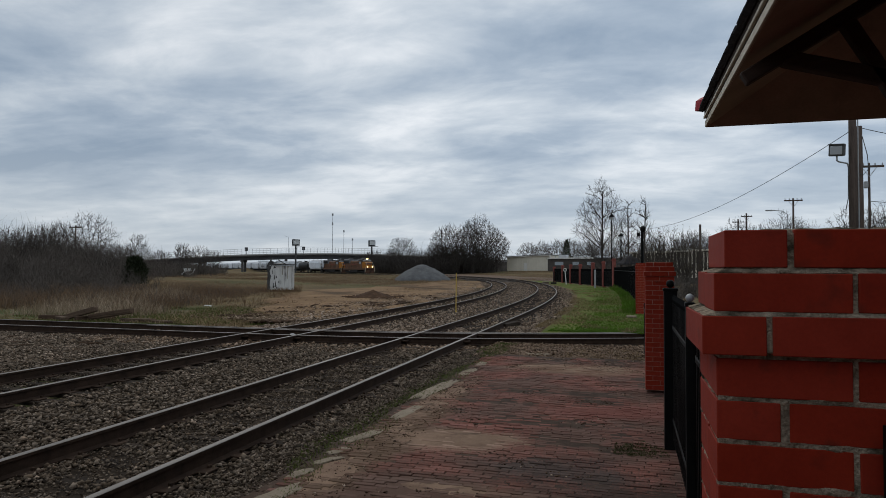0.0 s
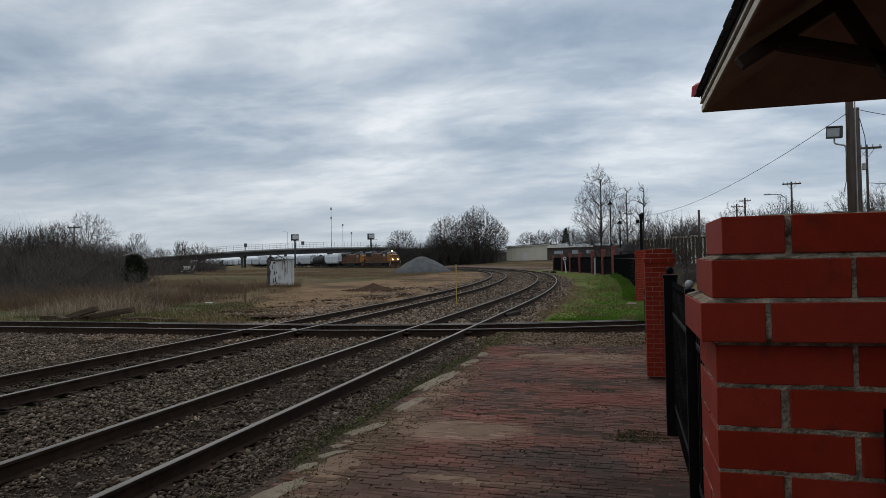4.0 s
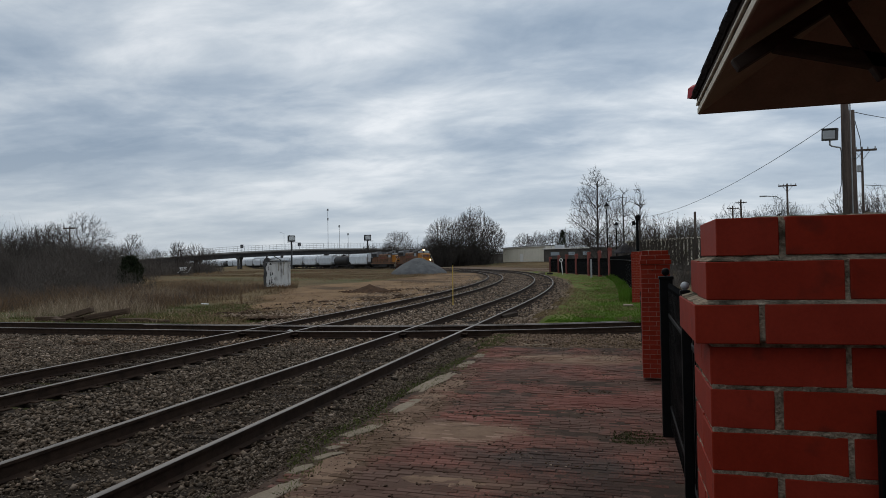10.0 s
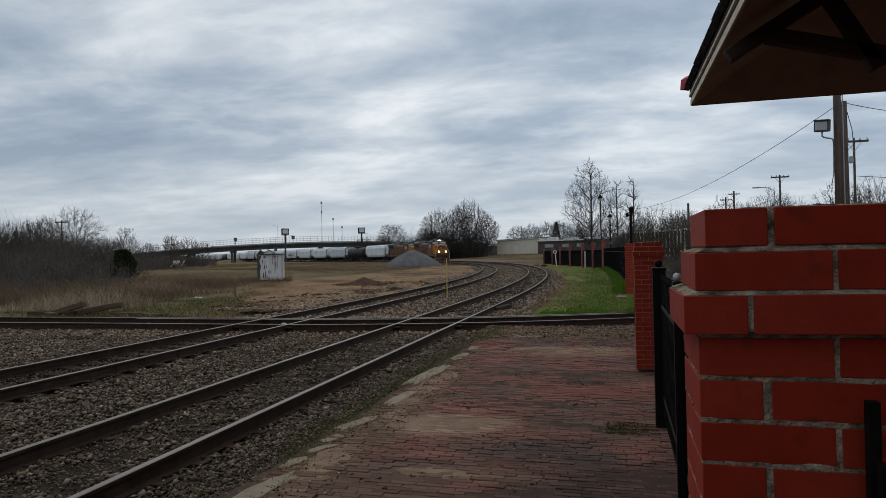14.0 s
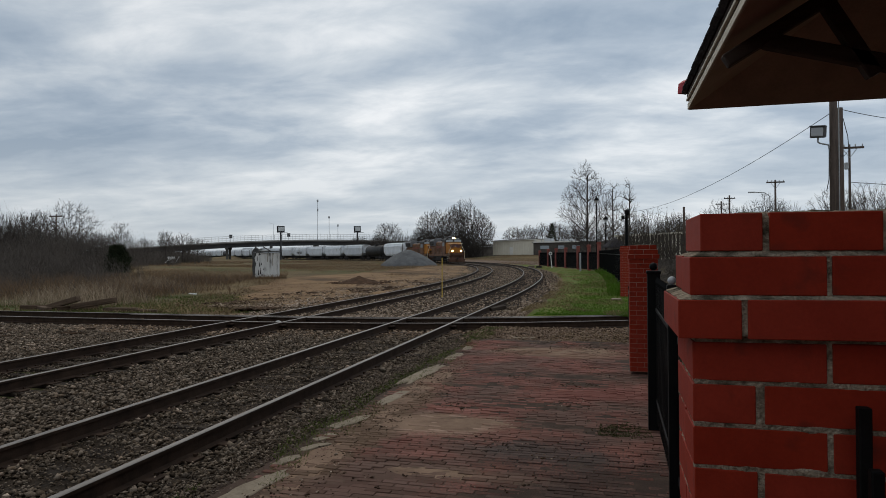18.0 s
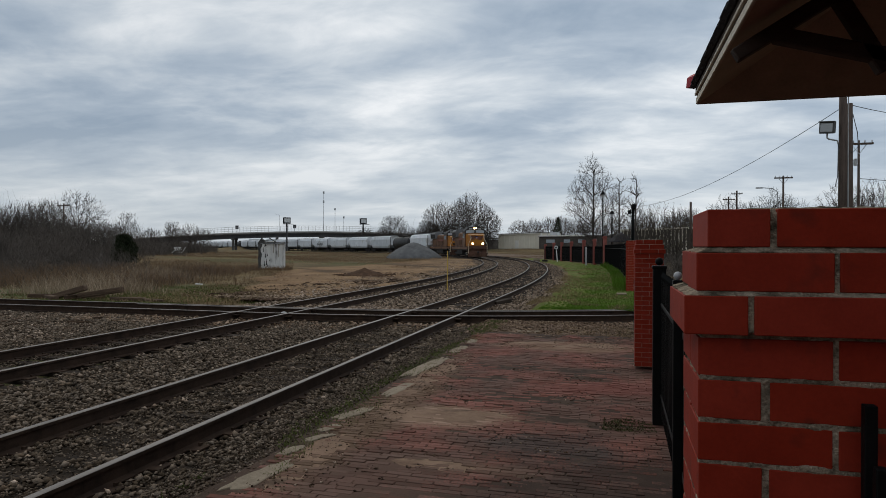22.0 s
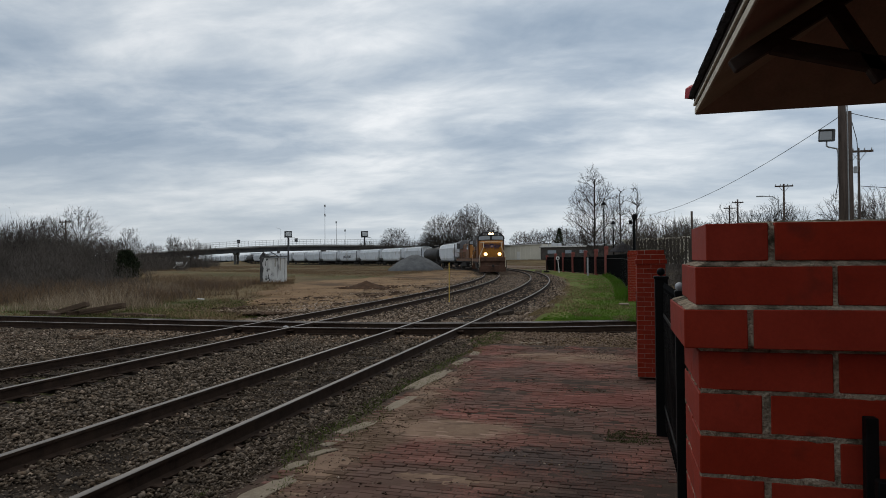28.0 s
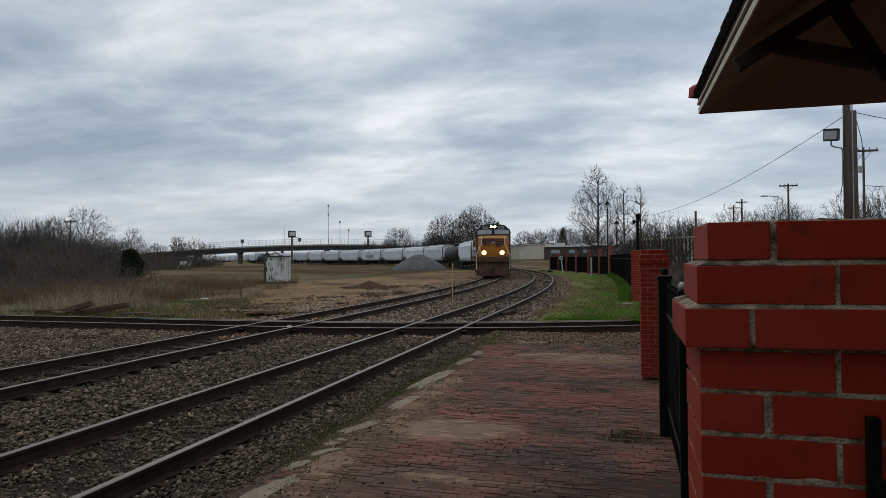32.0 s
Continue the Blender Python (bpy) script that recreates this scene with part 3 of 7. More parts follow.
def patch(name, edge, z, mat, label, category, wobble=0.25, step=1.0, seed=0, kind="structure", thick=0.25, over=None, slope=0.0):
    """A level sheet with a ragged outline and a skirt that goes into the ground."""
    pts = []
    for (x0, y0), (x1, y1) in zip(edge, edge[1:] + edge[:1]):
        n = max(1, int(math.hypot(x1 - x0, y1 - y0) / step))
        for i in range(n):
            t = i / n
            x, y = x0 + (x1 - x0) * t, y0 + (y1 - y0) * t
            pts.append((x + wobble * noise.noise((x * 0.9, y * 0.9, seed)), y + wobble * noise.noise((x * 0.9, y * 0.9, seed + 9))))
    zz = (lambda x, y: z) if over is None else (lambda x, y: over(x, y) + z)
    g = Geo()
    n = len(pts)
    turn = sum(pts[i - 1][0] * pts[i][1] - pts[i][0] * pts[i - 1][1] for i in range(n))
    low = []
    for i in range(n):
        dx, dy = pts[(i + 1) % n][0] - pts[i - 1][0], pts[(i + 1) % n][1] - pts[i - 1][1]
        k = slope * (1 if turn > 0 else -1) / max(math.hypot(dx, dy), 1e-6)
        low.append((pts[i][0] + dy * k, pts[i][1] - dx * k))
    g.v = [(x, y, zz(x, y)) for x, y in pts] + [(x, y, zz(*pts[i]) - thick) for i, (x, y) in enumerate(low)]
    g.f = [tuple(range(n))] + [(i, i + n, (i + 1) % n + n, (i + 1) % n) for i in range(n)]
    g.k = [0] * len(g.f)
    return solid(name, g, mat, label, category, kind=kind)


def along(track, a, b, off, step=3.0):
    """Points beside a track from a to b metres, off metres to its right."""
    out = []
    n = max(2, int(abs(b - a) / step) + 1)
    for i in range(n):
        x, y, t = track(a + (b - a) * i / (n - 1))
        out.append((x + off * math.cos(t), y + off * math.sin(t)))
    return out


# ballast: one bed under both tracks; near the viewpoint it sinks between the sleepers of the far track
def bed_z(x, y):
    z = -0.200 + 0.022 * noise.noise((x * 0.8, y * 0.8, 2)) + 0.012 * noise.noise((x * 3, y * 3, 5))
    d = abs(x - BX)
    if d < 1.0:
        z -= 0.065 * min(1, (1.0 - d) * 5)
    d = abs(x - AX)
    if d < 0.75:
        z += 0.012 + 0.016 * noise.noise((x * 1.5, y * 1.1, 8)) - 0.03 * max(0, noise.noise((x * 0.7, y * 0.35, 11)))
    if x > AX + 1.0:
        z += 0.03 * min(1, (x - AX - 1.0) / 0.7)
    return z


def near_ballast():
    xs, ys = np.arange(-19.5, -2.55, 0.11), np.arange(-16.0, 14.6, 0.11)
    ys = np.concatenate([np.arange(-16, 2.0, 0.6), ys[ys > 2.0]])
    n = len(xs)
    g = Geo()
    g.v = [(x, y, bed_z(x, y)) for y in ys for x in xs]
    g.f = [(j * n + i, j * n + i + 1, (j + 1) * n + i + 1, (j + 1) * n + i) for j in range(len(ys) - 1) for i in range(n - 1)]
    g.k = [0] * len(g.f)
    solid("ballast_bed", g, M["gravel_bed"], "brown and grey ballast bed under the near tracks", "ballast", kind="structure", smooth=True)


near_ballast()
patch("curve_ballast_bed", along(on_b, -10.8, 20, -2.7) + along(on_b, 26, 150, -2.3, 6) + along(on_a, 150, 26, 2.0, 6) + along(on_a, 20, -10.8, 1.75),
      -0.198, M["gravel_bed"], "grey crushed-stone ballast bed under the curving tracks", "ballast", 0.3, 1.5, 3)
patch("far_ballast_bed", along(on_b, 151, 420, -2.3, 8) + along(on_b, 420, 151, 2.3, 8), -0.19, M["gravel_bed"], "grey ballast bed of the distant curving track", "ballast", 0.3, 3, 5)
patch("crossing_bed", [(-70, 13.9), (-40, 13.9), (-25, 13.8), (-12, 13.8), (-2.5, 14.6), (6, 16.3), (6, 20.9), (-2.5, 18.6), (-9, 17.9), (-25, 18.2), (-40, 18.2), (-70, 18.2)],
      -0.205, M["gravel_bed"], "grey ballast bed of the crossing track", "ballast", 0.35, 1.2, 7)
# bare clay lot and vehicle ruts beyond the crossing
patch("clay_lot", [(-11.5, 21), (-12.6, 20.6), (-13.8, 22.8), (-15.6, 26.4), (-18.2, 31.5), (-21.2, 37.5), (-25.2, 47.2), (-28.2, 57), (-28, 66), (-25.5, 74), (-26, 90), (-28, 99), (-22, 97), (-18.5, 82), (-14.8, 66), (-12.2, 44), (-11.3, 30)],
      -0.135, M["clay"], "bare tan clay lot beside the tracks", "dirt lot", 0.9, 1.6, 11, slope=1.0, thick=0.14)
patch("access_road", [(-42, 150), (-30, 140), (-16, 118), (-10, 100), (-8, 100), (-8, 120), (-14, 140), (-30, 160), (-60, 190), (-64, 186)],
      0.05, M["dust"], "pale dirt road behind the curving tracks", "road", 0.6, 3, 13, over=lambda x, y: bank(x, y))
# lawn beyond the crossing
patch("lawn", along(on_a, -5.2, 30, 2.55, 1.5) + along(on_a, 33, 74, 2.8, 3) + [(-9.4, 90), (-3.8, 71), (-1.6, 63), (1.2, 52), (1.2, 20.6), (-1.5, 19.4)],
      -0.03, M["lawn"], "short green lawn beside the curving track", "lawn", 0.25, 0.8, 17, thick=0.24, slope=0.5)


# ---------------------------------------------------------------- tracks
RAIL = [(-0.07, -0.172), (0.07, -0.172), (0.07, -0.160), (0.012, -0.145), (0.010, -0.045), (0.036, -0.034), (0.036, -0.006), (0.028, 0.0), (-0.028, 0.0), (-0.036, -0.006), (-0.036, -0.034), (-0.010, -0.045), (-0.012, -0.145), (-0.07, -0.160)]


def rail(parent, path, label=""):
    g = Geo()
    g.side = [1 if j in (6, 7, 8) else 0 for j in range(14)]
    g.sweep(RAIL, path)
    return part("rail", g, [M["rust"], M["railhead"]], parent, label)


def rail_path(track, a, b, off, z=0.0):
    out, s = [], a
    while s < b:
        x, y, t = track(s)
        out.append((x + off * math.cos(t), y + off * math.sin(t), z))
        s += 3.0 if s < 0 else 2.5
    x, y, t = track(b)
    out.append((x + off * math.cos(t), y + off * math.sin(t), z))
    return out


SLEEPER = Geo().box(0, 0, 0, 2.55, 0.22, 0.17, b=0.012).mesh("sleeper", M["sleeper"])
CLIP = Geo().box(0, 0, 0, 0.36, 0.19, 0.018, b=0.004).box(0.10, 0.05, 0.02, 0.03, 0.03, 0.03).box(-0.10, -0.05, 0.02, 0.03, 0.03, 0.03).mesh("tie_plate", M["rust"])


def track_thing(name, label, track, a, b, ties, rng, plates=False):
    tr = thing(name, label, "railway track")
    for off in (-0.7525, 0.7525):
        rail(tr, rail_path(track, a, b, off))
    s = ties[0]
    while s < ties[1]:
        x, y, t = track(s)
        if abs(y - cross_y(x)) > 1.3:
            part("sleeper", SLEEPER, None, tr, m=pose(x, y, -0.262 + rng.uniform(-0.008, 0.006), 0, 0, math.degrees(t) + rng.uniform(-1.5, 1.5)))
            if plates and s < 6:
                for off in (-0.7525, 0.7525):
                    part("tie_plate", CLIP, None, tr, m=pose(x + off * math.cos(t), y + off * math.sin(t), -0.168, 0, 0, math.degrees(t)))
        s += 0.54
    return tr


rng_t = random.Random(5)
track_a = track_thing("railway_track", "pair of dark rusty rails on sunken timber sleepers", on_a, -60, 155, (-24, 45), rng_t, True)
track_b = track_thing("railway_track", "second pair of rusty rails curving beside the first", on_b, -60, 440, (-24, 40), rng_t, True)
track_x = thing("crossing_track", "low rusty track crossing the other two at a diamond", "railway track")
for off in (-0.7525, 0.7525):
    xs = [-110, -80, -60, -40] + [-30 + 1.5 * i for i in range(27)] + [14, 22, 32]
    rail(track_x, [(x, cross_y(x) + off, 0.001) for x in xs])
    # timber crossing panels and guard rails along the inside
    inner = off - math.copysign(0.12, off)
    rail(track_x, [(x, cross_y(x) + inner, -0.012) for x in [-14 + 0.75 * i for i in range(22)]], "guard rail of the diamond")
x = -34.0
while x < 5:
    if min(abs(x - AX), abs(x - BX)) > 1.25:
        y = cross_y(x)
        part("sleeper", SLEEPER, None, track_x, m=pose(x, y, -0.262, 0, 0, 90 + rng_t.uniform(-2, 2)))
    x += 0.55
# steel frog castings where the rails meet
for tx in (AX, BX):
    for off in (-0.7525, 0.7525):
        for o2 in (-0.7525, 0.7525):
            x = tx + off
            y = cross_y(x) + o2
            g = Geo().box(0, 0, 0, 0.30, 0.34, 0.03, b=0.008)
            for sx in (-0.13, 0.13):
                g.box(sx, 0, 0.012, 0.04, 0.30, 0.02, b=0.004)
            part("frog", g, M["rust"], track_x, "dark cast-steel frog of the diamond", m=pose(x, y, -0.075))


# ---------------------------------------------------------------- loose ballast stones
def stones(name, label, n, region, size, mat, seed, z=-0.198, rise=0.035, squash=(1, 1, 0.56)):
    """Stones over a strip of the bed; region(u, v) gives a place or None."""
    rng = np.random.default_rng(seed)
    pts = []
    while len(pts) < n:
        for u, v in rng.uniform(0, 1, (n, 2)):
            p = region(u, v)
            if p:
                pts.append((*p, (bed_z(*p) if z is None else z) + rise * rng.uniform(-0.4, 1.0)))
    pts = np.array(pts[:n])
    sizes = np.clip(np.exp(rng.normal(0, 0.42, n)), 0.4, 1.8) * size
    v, f = scatter(pts, sizes, rng, OCTA_V, OCTA_F, squash, 0.45 if squash[2] > 0.5 else 0.08)
    return solid(name, mesh_of(name, v, f, mat), None, label, "ballast", kind="stuff")


def clear_of_rails(x, y):
    for tx in (AX, BX):
        if min(abs(x - tx - 0.7525), abs(x - tx + 0.7525)) < 0.075:
            return False
    c = cross_y(x)
    return min(abs(y - c - 0.7525), abs(y - c + 0.7525)) > 0.09


def near_bed(u, v):
    x, y = -18.5 + 15.8 * u, 2.6 + 12.2 * v
    if x < -y * 1.05 - 2:
        return None
    if x > -2.85 + 0.2 * noise.noise((y, 0, 3)) or not clear_of_rails(x, y):
        return None
    tie = (y / 0.54) % 1 < 0.42
    if abs(x - AX) < 0.7 and noise.noise((x * 2, y * 2, 0)) < (0.25 if tie else -0.1) + 0.35 * noise.noise((x * 0.7, y * 0.4, 17)):
        return None
    if abs(x - BX) < 1.15 and (tie or noise.noise((x * 2, y * 2, 0)) < 0.05):
        return None
    return x, y


stones("ballast_stones", "loose grey and brown ballast stones between the near rails", 62000, near_bed, 0.024, M["stone"], 1, z=None, rise=0.04)
stones("pale_ballast", "paler broken stones scattered through the ballast", 5200, near_bed, 0.021, M["stone_tan"], 3, z=None, rise=0.055)


def left_verge(u, v):
    x, y = -30 + 18.6 * u, 8.0 + 10.0 * v
    return (x, y) if x > -y * 1.25 - 3 and noise.noise((x * 0.5, y * 0.5, 41)) > -0.35 else None


stones("verge_stones", "tan stones and dirt between the far rail and the crossing track", 14000, left_verge, 0.030, M["stone_tan"], 44, z=-0.195, rise=0.025, squash=(1.2, 0.9, 0.45))
stones("verge_splinters", "dark splintered timber and clods beside the crossing track", 160, lambda u, v: (-26 + 14 * u, 11.8 + 2.4 * v), 0.10, M["clod"], 45, z=-0.175, rise=0.02, squash=(2.2, 0.6, 0.22))


stones("rear_ballast", "ballast stones of the tracks behind the viewpoint", 9000, lambda u, v: (lambda x, y: (x, y) if clear_of_rails(x, y) else None)(-12 + 9 * u, -6 + 8.6 * v), 0.027, M["stone"], 12, z=None)


def mid_bed(u, v):
    x, y = -14 + 15 * u, 13.6 + 5.2 * v
    if x > -2.6 and y < 13.9:
        return None
    return (x, y) if clear_of_rails(x, y) and abs(y - cross_y(x)) < 2.3 else None


stones("crossing_stones", "reddish worn ballast stones round the track diamond", 9000, mid_bed, 0.038, M["stone_red"], 2)


def far_bed(u, v):
    s = -7 + 75 * u * u
    x, y, t = on_b(s)
    o = -2.6 + 9.0 * v
    x, y = x + o * math.cos(t), y + o * math.sin(t)
    for tr in (on_a, on_b):
        xx, yy, tt = tr(s)
        d = (x - xx) * math.cos(tt) + (y - yy) * math.sin(tt)
        if abs(abs(d) - 0.7525) < 0.1:
            return None
        if tr is on_a and abs(d) < 0.72 and noise.noise((x * 1.5, y * 1.5, 3)) < -0.12:
            return None
    return x, y


stones("curve_stones", "tan ballast stones between the curving tracks", 26000, far_bed, 0.036, M["stone_tan"], 4, z=-0.19, rise=0.04)


def apron(u, v):
    x, y = -3.0 + 3.7 * u, 10.9 + 4.5 * v
    return (x, y) if y > 12.9 + 0.6 * noise.noise((x * 1.2, 0, 8)) + 0.8 * noise.noise((x * 3, y * 3, 5)) else None


def gauge_bed(u, v):
    x, y = (AX if u < 0.62 else BX) - 0.7 + 1.4 * ((u * 7.3) % 1), 3.0 + 11.5 * v
    return (x, y) if clear_of_rails(x, y) else None


stones("fine_ballast", "fine broken stone and dirt strewn over the sleepers", 16000, gauge_bed, 0.012, M["stone"], 9, z=-0.176, rise=0.010)
stones("gravel_apron", "loose gravel between the brick platform and the crossing track", 8000, apron, 0.017, M["stone_red"], 6, z=-0.025, rise=0.02)
patch("gravel_strip", [(-2.7, 12.7), (0.6, 12.7), (3, 12.9), (3, 16.2), (0.4, 15.6), (-2.5, 14.4)], -0.022, M["dust"], "sandy gravel strip at the end of the brick platform", "gravel", 0.25, 0.5, 21, slope=0.5, thick=0.2)


# ---------------------------------------------------------------- brick platform
patch("platform_bed", [(-2.85, -3), (7, -3), (7, 13.1), (-2.75, 13.1)], -0.0068, M["sand"], "dark sandy bedding under the brick platform", "pavement", 0.12, 0.5, 23, slope=0.5, thick=0.2)


# ---------------------------------------------------------------- brick piers
BL, BW, BH, JOINT, PITCH = 0.1895, 0.091, 0.0592, 0.0075, 0.0664
BRICK = Geo().box(0, 0, 0, BL, BW, BH, b=0.0012).mesh("brick", M["brick_paint"])
BRICK_CUT = {o: Geo().box(0, 0, 0, BL + 2 * o, BW, BH, b=0.0012).mesh("brick", M["brick_paint"]) for o in (-0.014, 0.019)}


def ring_round(w, d, out, n, z, ragged, seed):
    """Points round a pier of w by d set out by out, with a ragged face."""
    pts = []
    for side in range(4):
        for i in range(n):
            tx, ty = -out + (w + 2 * out) * i / n, -out + (d + 2 * out) * i / n
            x, y = ((tx, -out), (w + out, ty), (w - tx, d + out), (-out, d - ty))[side]
            nx, ny = ((0, -1), (1, 0), (0, 1), (-1, 0))[side]
            r = ragged * noise.noise((x * 45, y * 45, z * 30 + seed)) + 0.6 * ragged * noise.noise((x * 140, y * 140, z * 90 + seed))
            pts.append((x + nx * r, y + ny * r, z))
    return pts


def pier(x, y, top, label, rng, courses=27, joined=False, mortar=None, slim=False):
    """A pier two bricks wide, two or one deep, with a corbelled course under its top two; x and y are its left front corner."""
    p = thing("brick_pier", label, "pier", pose(x, y, 0))
    w, mortar = 2 * BL + JOINT, mortar or M["mortar"]
    d = BL + 0.046 if slim else w
    cut = {}

    def sized(length, width):
        key = (round(length, 4), round(width, 4))
        if key not in cut:
            cut[key] = Geo().box(0, 0, 0, length, width, BH, b=0.0012).mesh("brick", M["brick_paint"])
        return cut[key]

    all_bricks = Geo()
    n = 26 if not joined else 6
    rings = []
    outs = {0: -0.014, 1: 0.004, 2: 0.0245} if slim else {0: -0.014, 1: 0.0, 2: 0.019}
    for i in range(courses):
        z = top - PITCH * (i + 0.5)
        out = outs.get(i, 0.0)
        # recessed behind the brick, nearly flush at the bed joint
        deep = 0.0055 if i < 3 else 0.003
        rings += [(out - deep, z + BH / 2 - 0.004, 0.002), (out - deep, z - BH / 2 + 0.004, 0.002)]
        nxt = outs.get(i + 1, 0.0)
        rings += [(min(out, nxt) - 0.0035 if out != nxt else out - 0.65 * deep, z - BH / 2 - 0.0005, 0.004), (nxt - 0.65 * deep if nxt >= out else nxt - 0.004, z - BH / 2 - JOINT + 0.0005, 0.0045)]
        spots = []
        lo, hi, back = BW / 2 - out, w - BW / 2 + out, d - BW / 2 + out
        if i % 2 == 0:
            for sx in (lo, hi):
                spots += [(sx, d / 2, 90)] * 2 if slim else [(sx, BL / 2 - out, 90), (sx, w - BL / 2 + out, 90)]
            spots = spots[::2] if slim else spots
            spots += [(w / 2, lo, 0), (w / 2, back, 0)]
        else:
            for sy in (lo, back):
                spots += [(BL / 2 - out, sy, 0), (w - BL / 2 + out, sy, 0)]
            if not slim:
                spots += [(lo, w / 2, 90), (hi, w / 2, 90)]
        for n_spot, (sx, sy, turn) in enumerate(spots):
            m = pose(sx + rng.uniform(-0.001, 0.001), sy + rng.uniform(-0.001, 0.001), z + rng.uniform(-0.0012, 0.0012), rng.uniform(-0.4, 0.4), rng.uniform(-0.4, 0.4), turn + rng.uniform(-0.5, 0.5))
            if joined:
                all_bricks.box(0, 0, 0, BL + (2 * out if n_spot > 3 and not slim else 0), BW, BH, m, b=0.003)
            elif slim:
                half = (d - JOINT) / 2 + out
                flat = sized(BL + out, half) if i % 2 else sized(d + 2 * out, BW) if turn else sized(BL + 2 * out - 0.006, BW)
                if i % 2:
                    m = m @ pose(out / 2 * (1 if sx < w / 2 else -1), (half - BW) / 2 * (1 if sy < d / 2 else -1), 0)
                part("brick", flat, None, p, m=m)
            else:
                part("brick", BRICK if out == 0 or n_spot < (2 if slim else 4) or i % 2 else BRICK_CUT[out], None, p, m=m)
    if joined:
        tagged(part("brickwork", all_bricks, M["brick_paint"], p), kind="stuff")
    core = Geo()
    for o, z, ragged in rings:
        core.v += ring_round(w, d, o, n, z, ragged, x)
    k = 4 * n
    core.f = [(j * k + i, j * k + (i + 1) % k, (j + 1) * k + (i + 1) % k, (j + 1) * k + i) for j in range(len(rings) - 1) for i in range(k)]
    core.f += [tuple(range(k)), tuple((len(rings) - 1) * k + i for i in range(k))]
    core.k = [0] * len(core.f)
    part("mortar_core", core, mortar, p, "grey sandy mortar joints" if mortar is M["mortar"] else "")
    # lumpy crowned cap with a ragged lip
    cap, g = Geo(), 40 if not joined else 10
    vs = []
    for j in range(g):
        for i in range(g):
            u, v = i / (g - 1), j / (g - 1)
            e = min(u, 1 - u, v, 1 - v)
            lump = 0.004 * noise.noise((u * 9, v * 9, x)) + 0.003 * noise.noise((u * 26, v * 26, x)) + 0.002 * noise.noise((u * 70, v * 70, x))
            edge = 0.024 + 0.008 * noise.noise((u * 14, v * 14, x + 4))
            vs.append((edge + u * (w - 2 * edge), edge + v * (d - 2 * edge), top - 0.007 + 0.008 * min(1, e * 4) ** 0.6 + lump))
    fs = [(j * g + i, j * g + i + 1, (j + 1) * g + i + 1, (j + 1) * g + i) for j in range(g - 1) for i in range(g - 1)]
    ring = [i for i in range(g)] + [j * g + g - 1 for j in range(1, g)] + [g * g - 1 - i for i in range(1, g)] + [j * g for j in range(g - 2, 0, -1)]
    k = len(vs)
    vs += [(vs[i][0], vs[i][1], top - 0.02) for i in ring]
    fs += [(ring[i], ring[(i + 1) % len(ring)], k + (i + 1) % len(ring), k + i) for i in range(len(ring))]
    cap.add(vs, fs)
    part("mortar_cap", cap, M["mortar"], p, "rough crowned mortar cap")
    return p


rng_b = random.Random(11)
pier(0.1345, 1.098, 1.798, "red-painted brick pier with a corbelled top beside the platform", rng_b, slim=True)
pier(0.25, 9.62, 1.838, "red-painted brick pier at the end of the iron fence", rng_b, mortar=M["mortar_red"])
pier(0.33, 26.9, 1.99, "red-painted brick pier beyond the crossing track", rng_b, joined=True, courses=32, mortar=M["mortar_red"])


# piers and iron panels of the far fence
def far_pier(x, y, top):
    p = thing("fence_pier", "slim faded-red brick pier of the iron fence round the lawn", "pier", pose(x, y, -0.12, 0, 0, 16), "piers of the lawn fence")
    h = top + 0.12
    part("shaft", Geo().box(0, 0, (h - 0.2) / 2, 0.30, 0.30, h - 0.2, b=0.010), M["far_brick"], p)
    part("cap", Geo().box(0, 0, h - 0.17, 0.40, 0.40, 0.10, b=0.012).box(0, 0, h - 0.07, 0.32, 0.32, 0.12, b=0.03), M["far_brick"], p)
    return p


def picket_panel(parent, a, b, top, low=0.12, gap=0.12, r=0.009, rails=(0.25, 1.0), spear=True):
    """Pickets and rails from a to b (x, y), as parts of the parent; joined where they are too fine to pick apart."""
    ax, ay = a
    bx, by = b
    d = math.hypot(bx - ax, by - ay)
    n = max(2, int(d / gap))
    g = Geo().box(0, 0, (low + top) / 2, r * 2, r * 2, top - low)
    if spear:
        g.lathe([(r * 0.9, -0.01), (r * 1.6, 0.03), (0.001, 0.075)], 4, pose(0, 0, top))
    me = g.mesh("picket", M["iron"])
    for i in range(n + 1):
        part("picket", me, None, parent, m=pose(ax + (bx - ax) * i / n, ay + (by - ay) * i / n, 0))
    turn = math.degrees(math.atan2(by - ay, bx - ax))
    for z in rails:
        part("fence_rail", Geo().box(0, 0, 0, d, 0.035, 0.035, b=0.004), M["iron"], parent, m=pose((ax + bx) / 2, (ay + by) / 2, z, 0, 0, turn))


FENCE = [(-1.19, 64.0), (-2.27, 68.0), (-3.52, 71.8), (-5.09, 75.5), (-6.54, 80.0), (-7.96, 85.0), (-9.65, 90.6)]
for (x, y), top in zip(FENCE, (2.77, 2.56, 2.49, 2.34, 2.32, 2.28, 2.09)):
    far_pier(x, y, top)
for a, b in zip(FENCE, FENCE[1:]):
    f = thing("iron_fence", "black iron picket panel between brick piers", "fence", group="panels of the lawn fence")
    picket_panel(f, a, b, 1.72, 0.05, 0.10, 0.018, (0.2, 1.5))
    part("backing", Geo().box(0, 0, 0, math.dist(a, b) - 0.3, 0.02, 1.35), M["iron"], f, "dark mesh infill", pose((a[0] + b[0]) / 2, (a[1] + b[1]) / 2, 0.75, 0, 0, math.degrees(math.atan2(b[1] - a[1], b[0] - a[0]))))
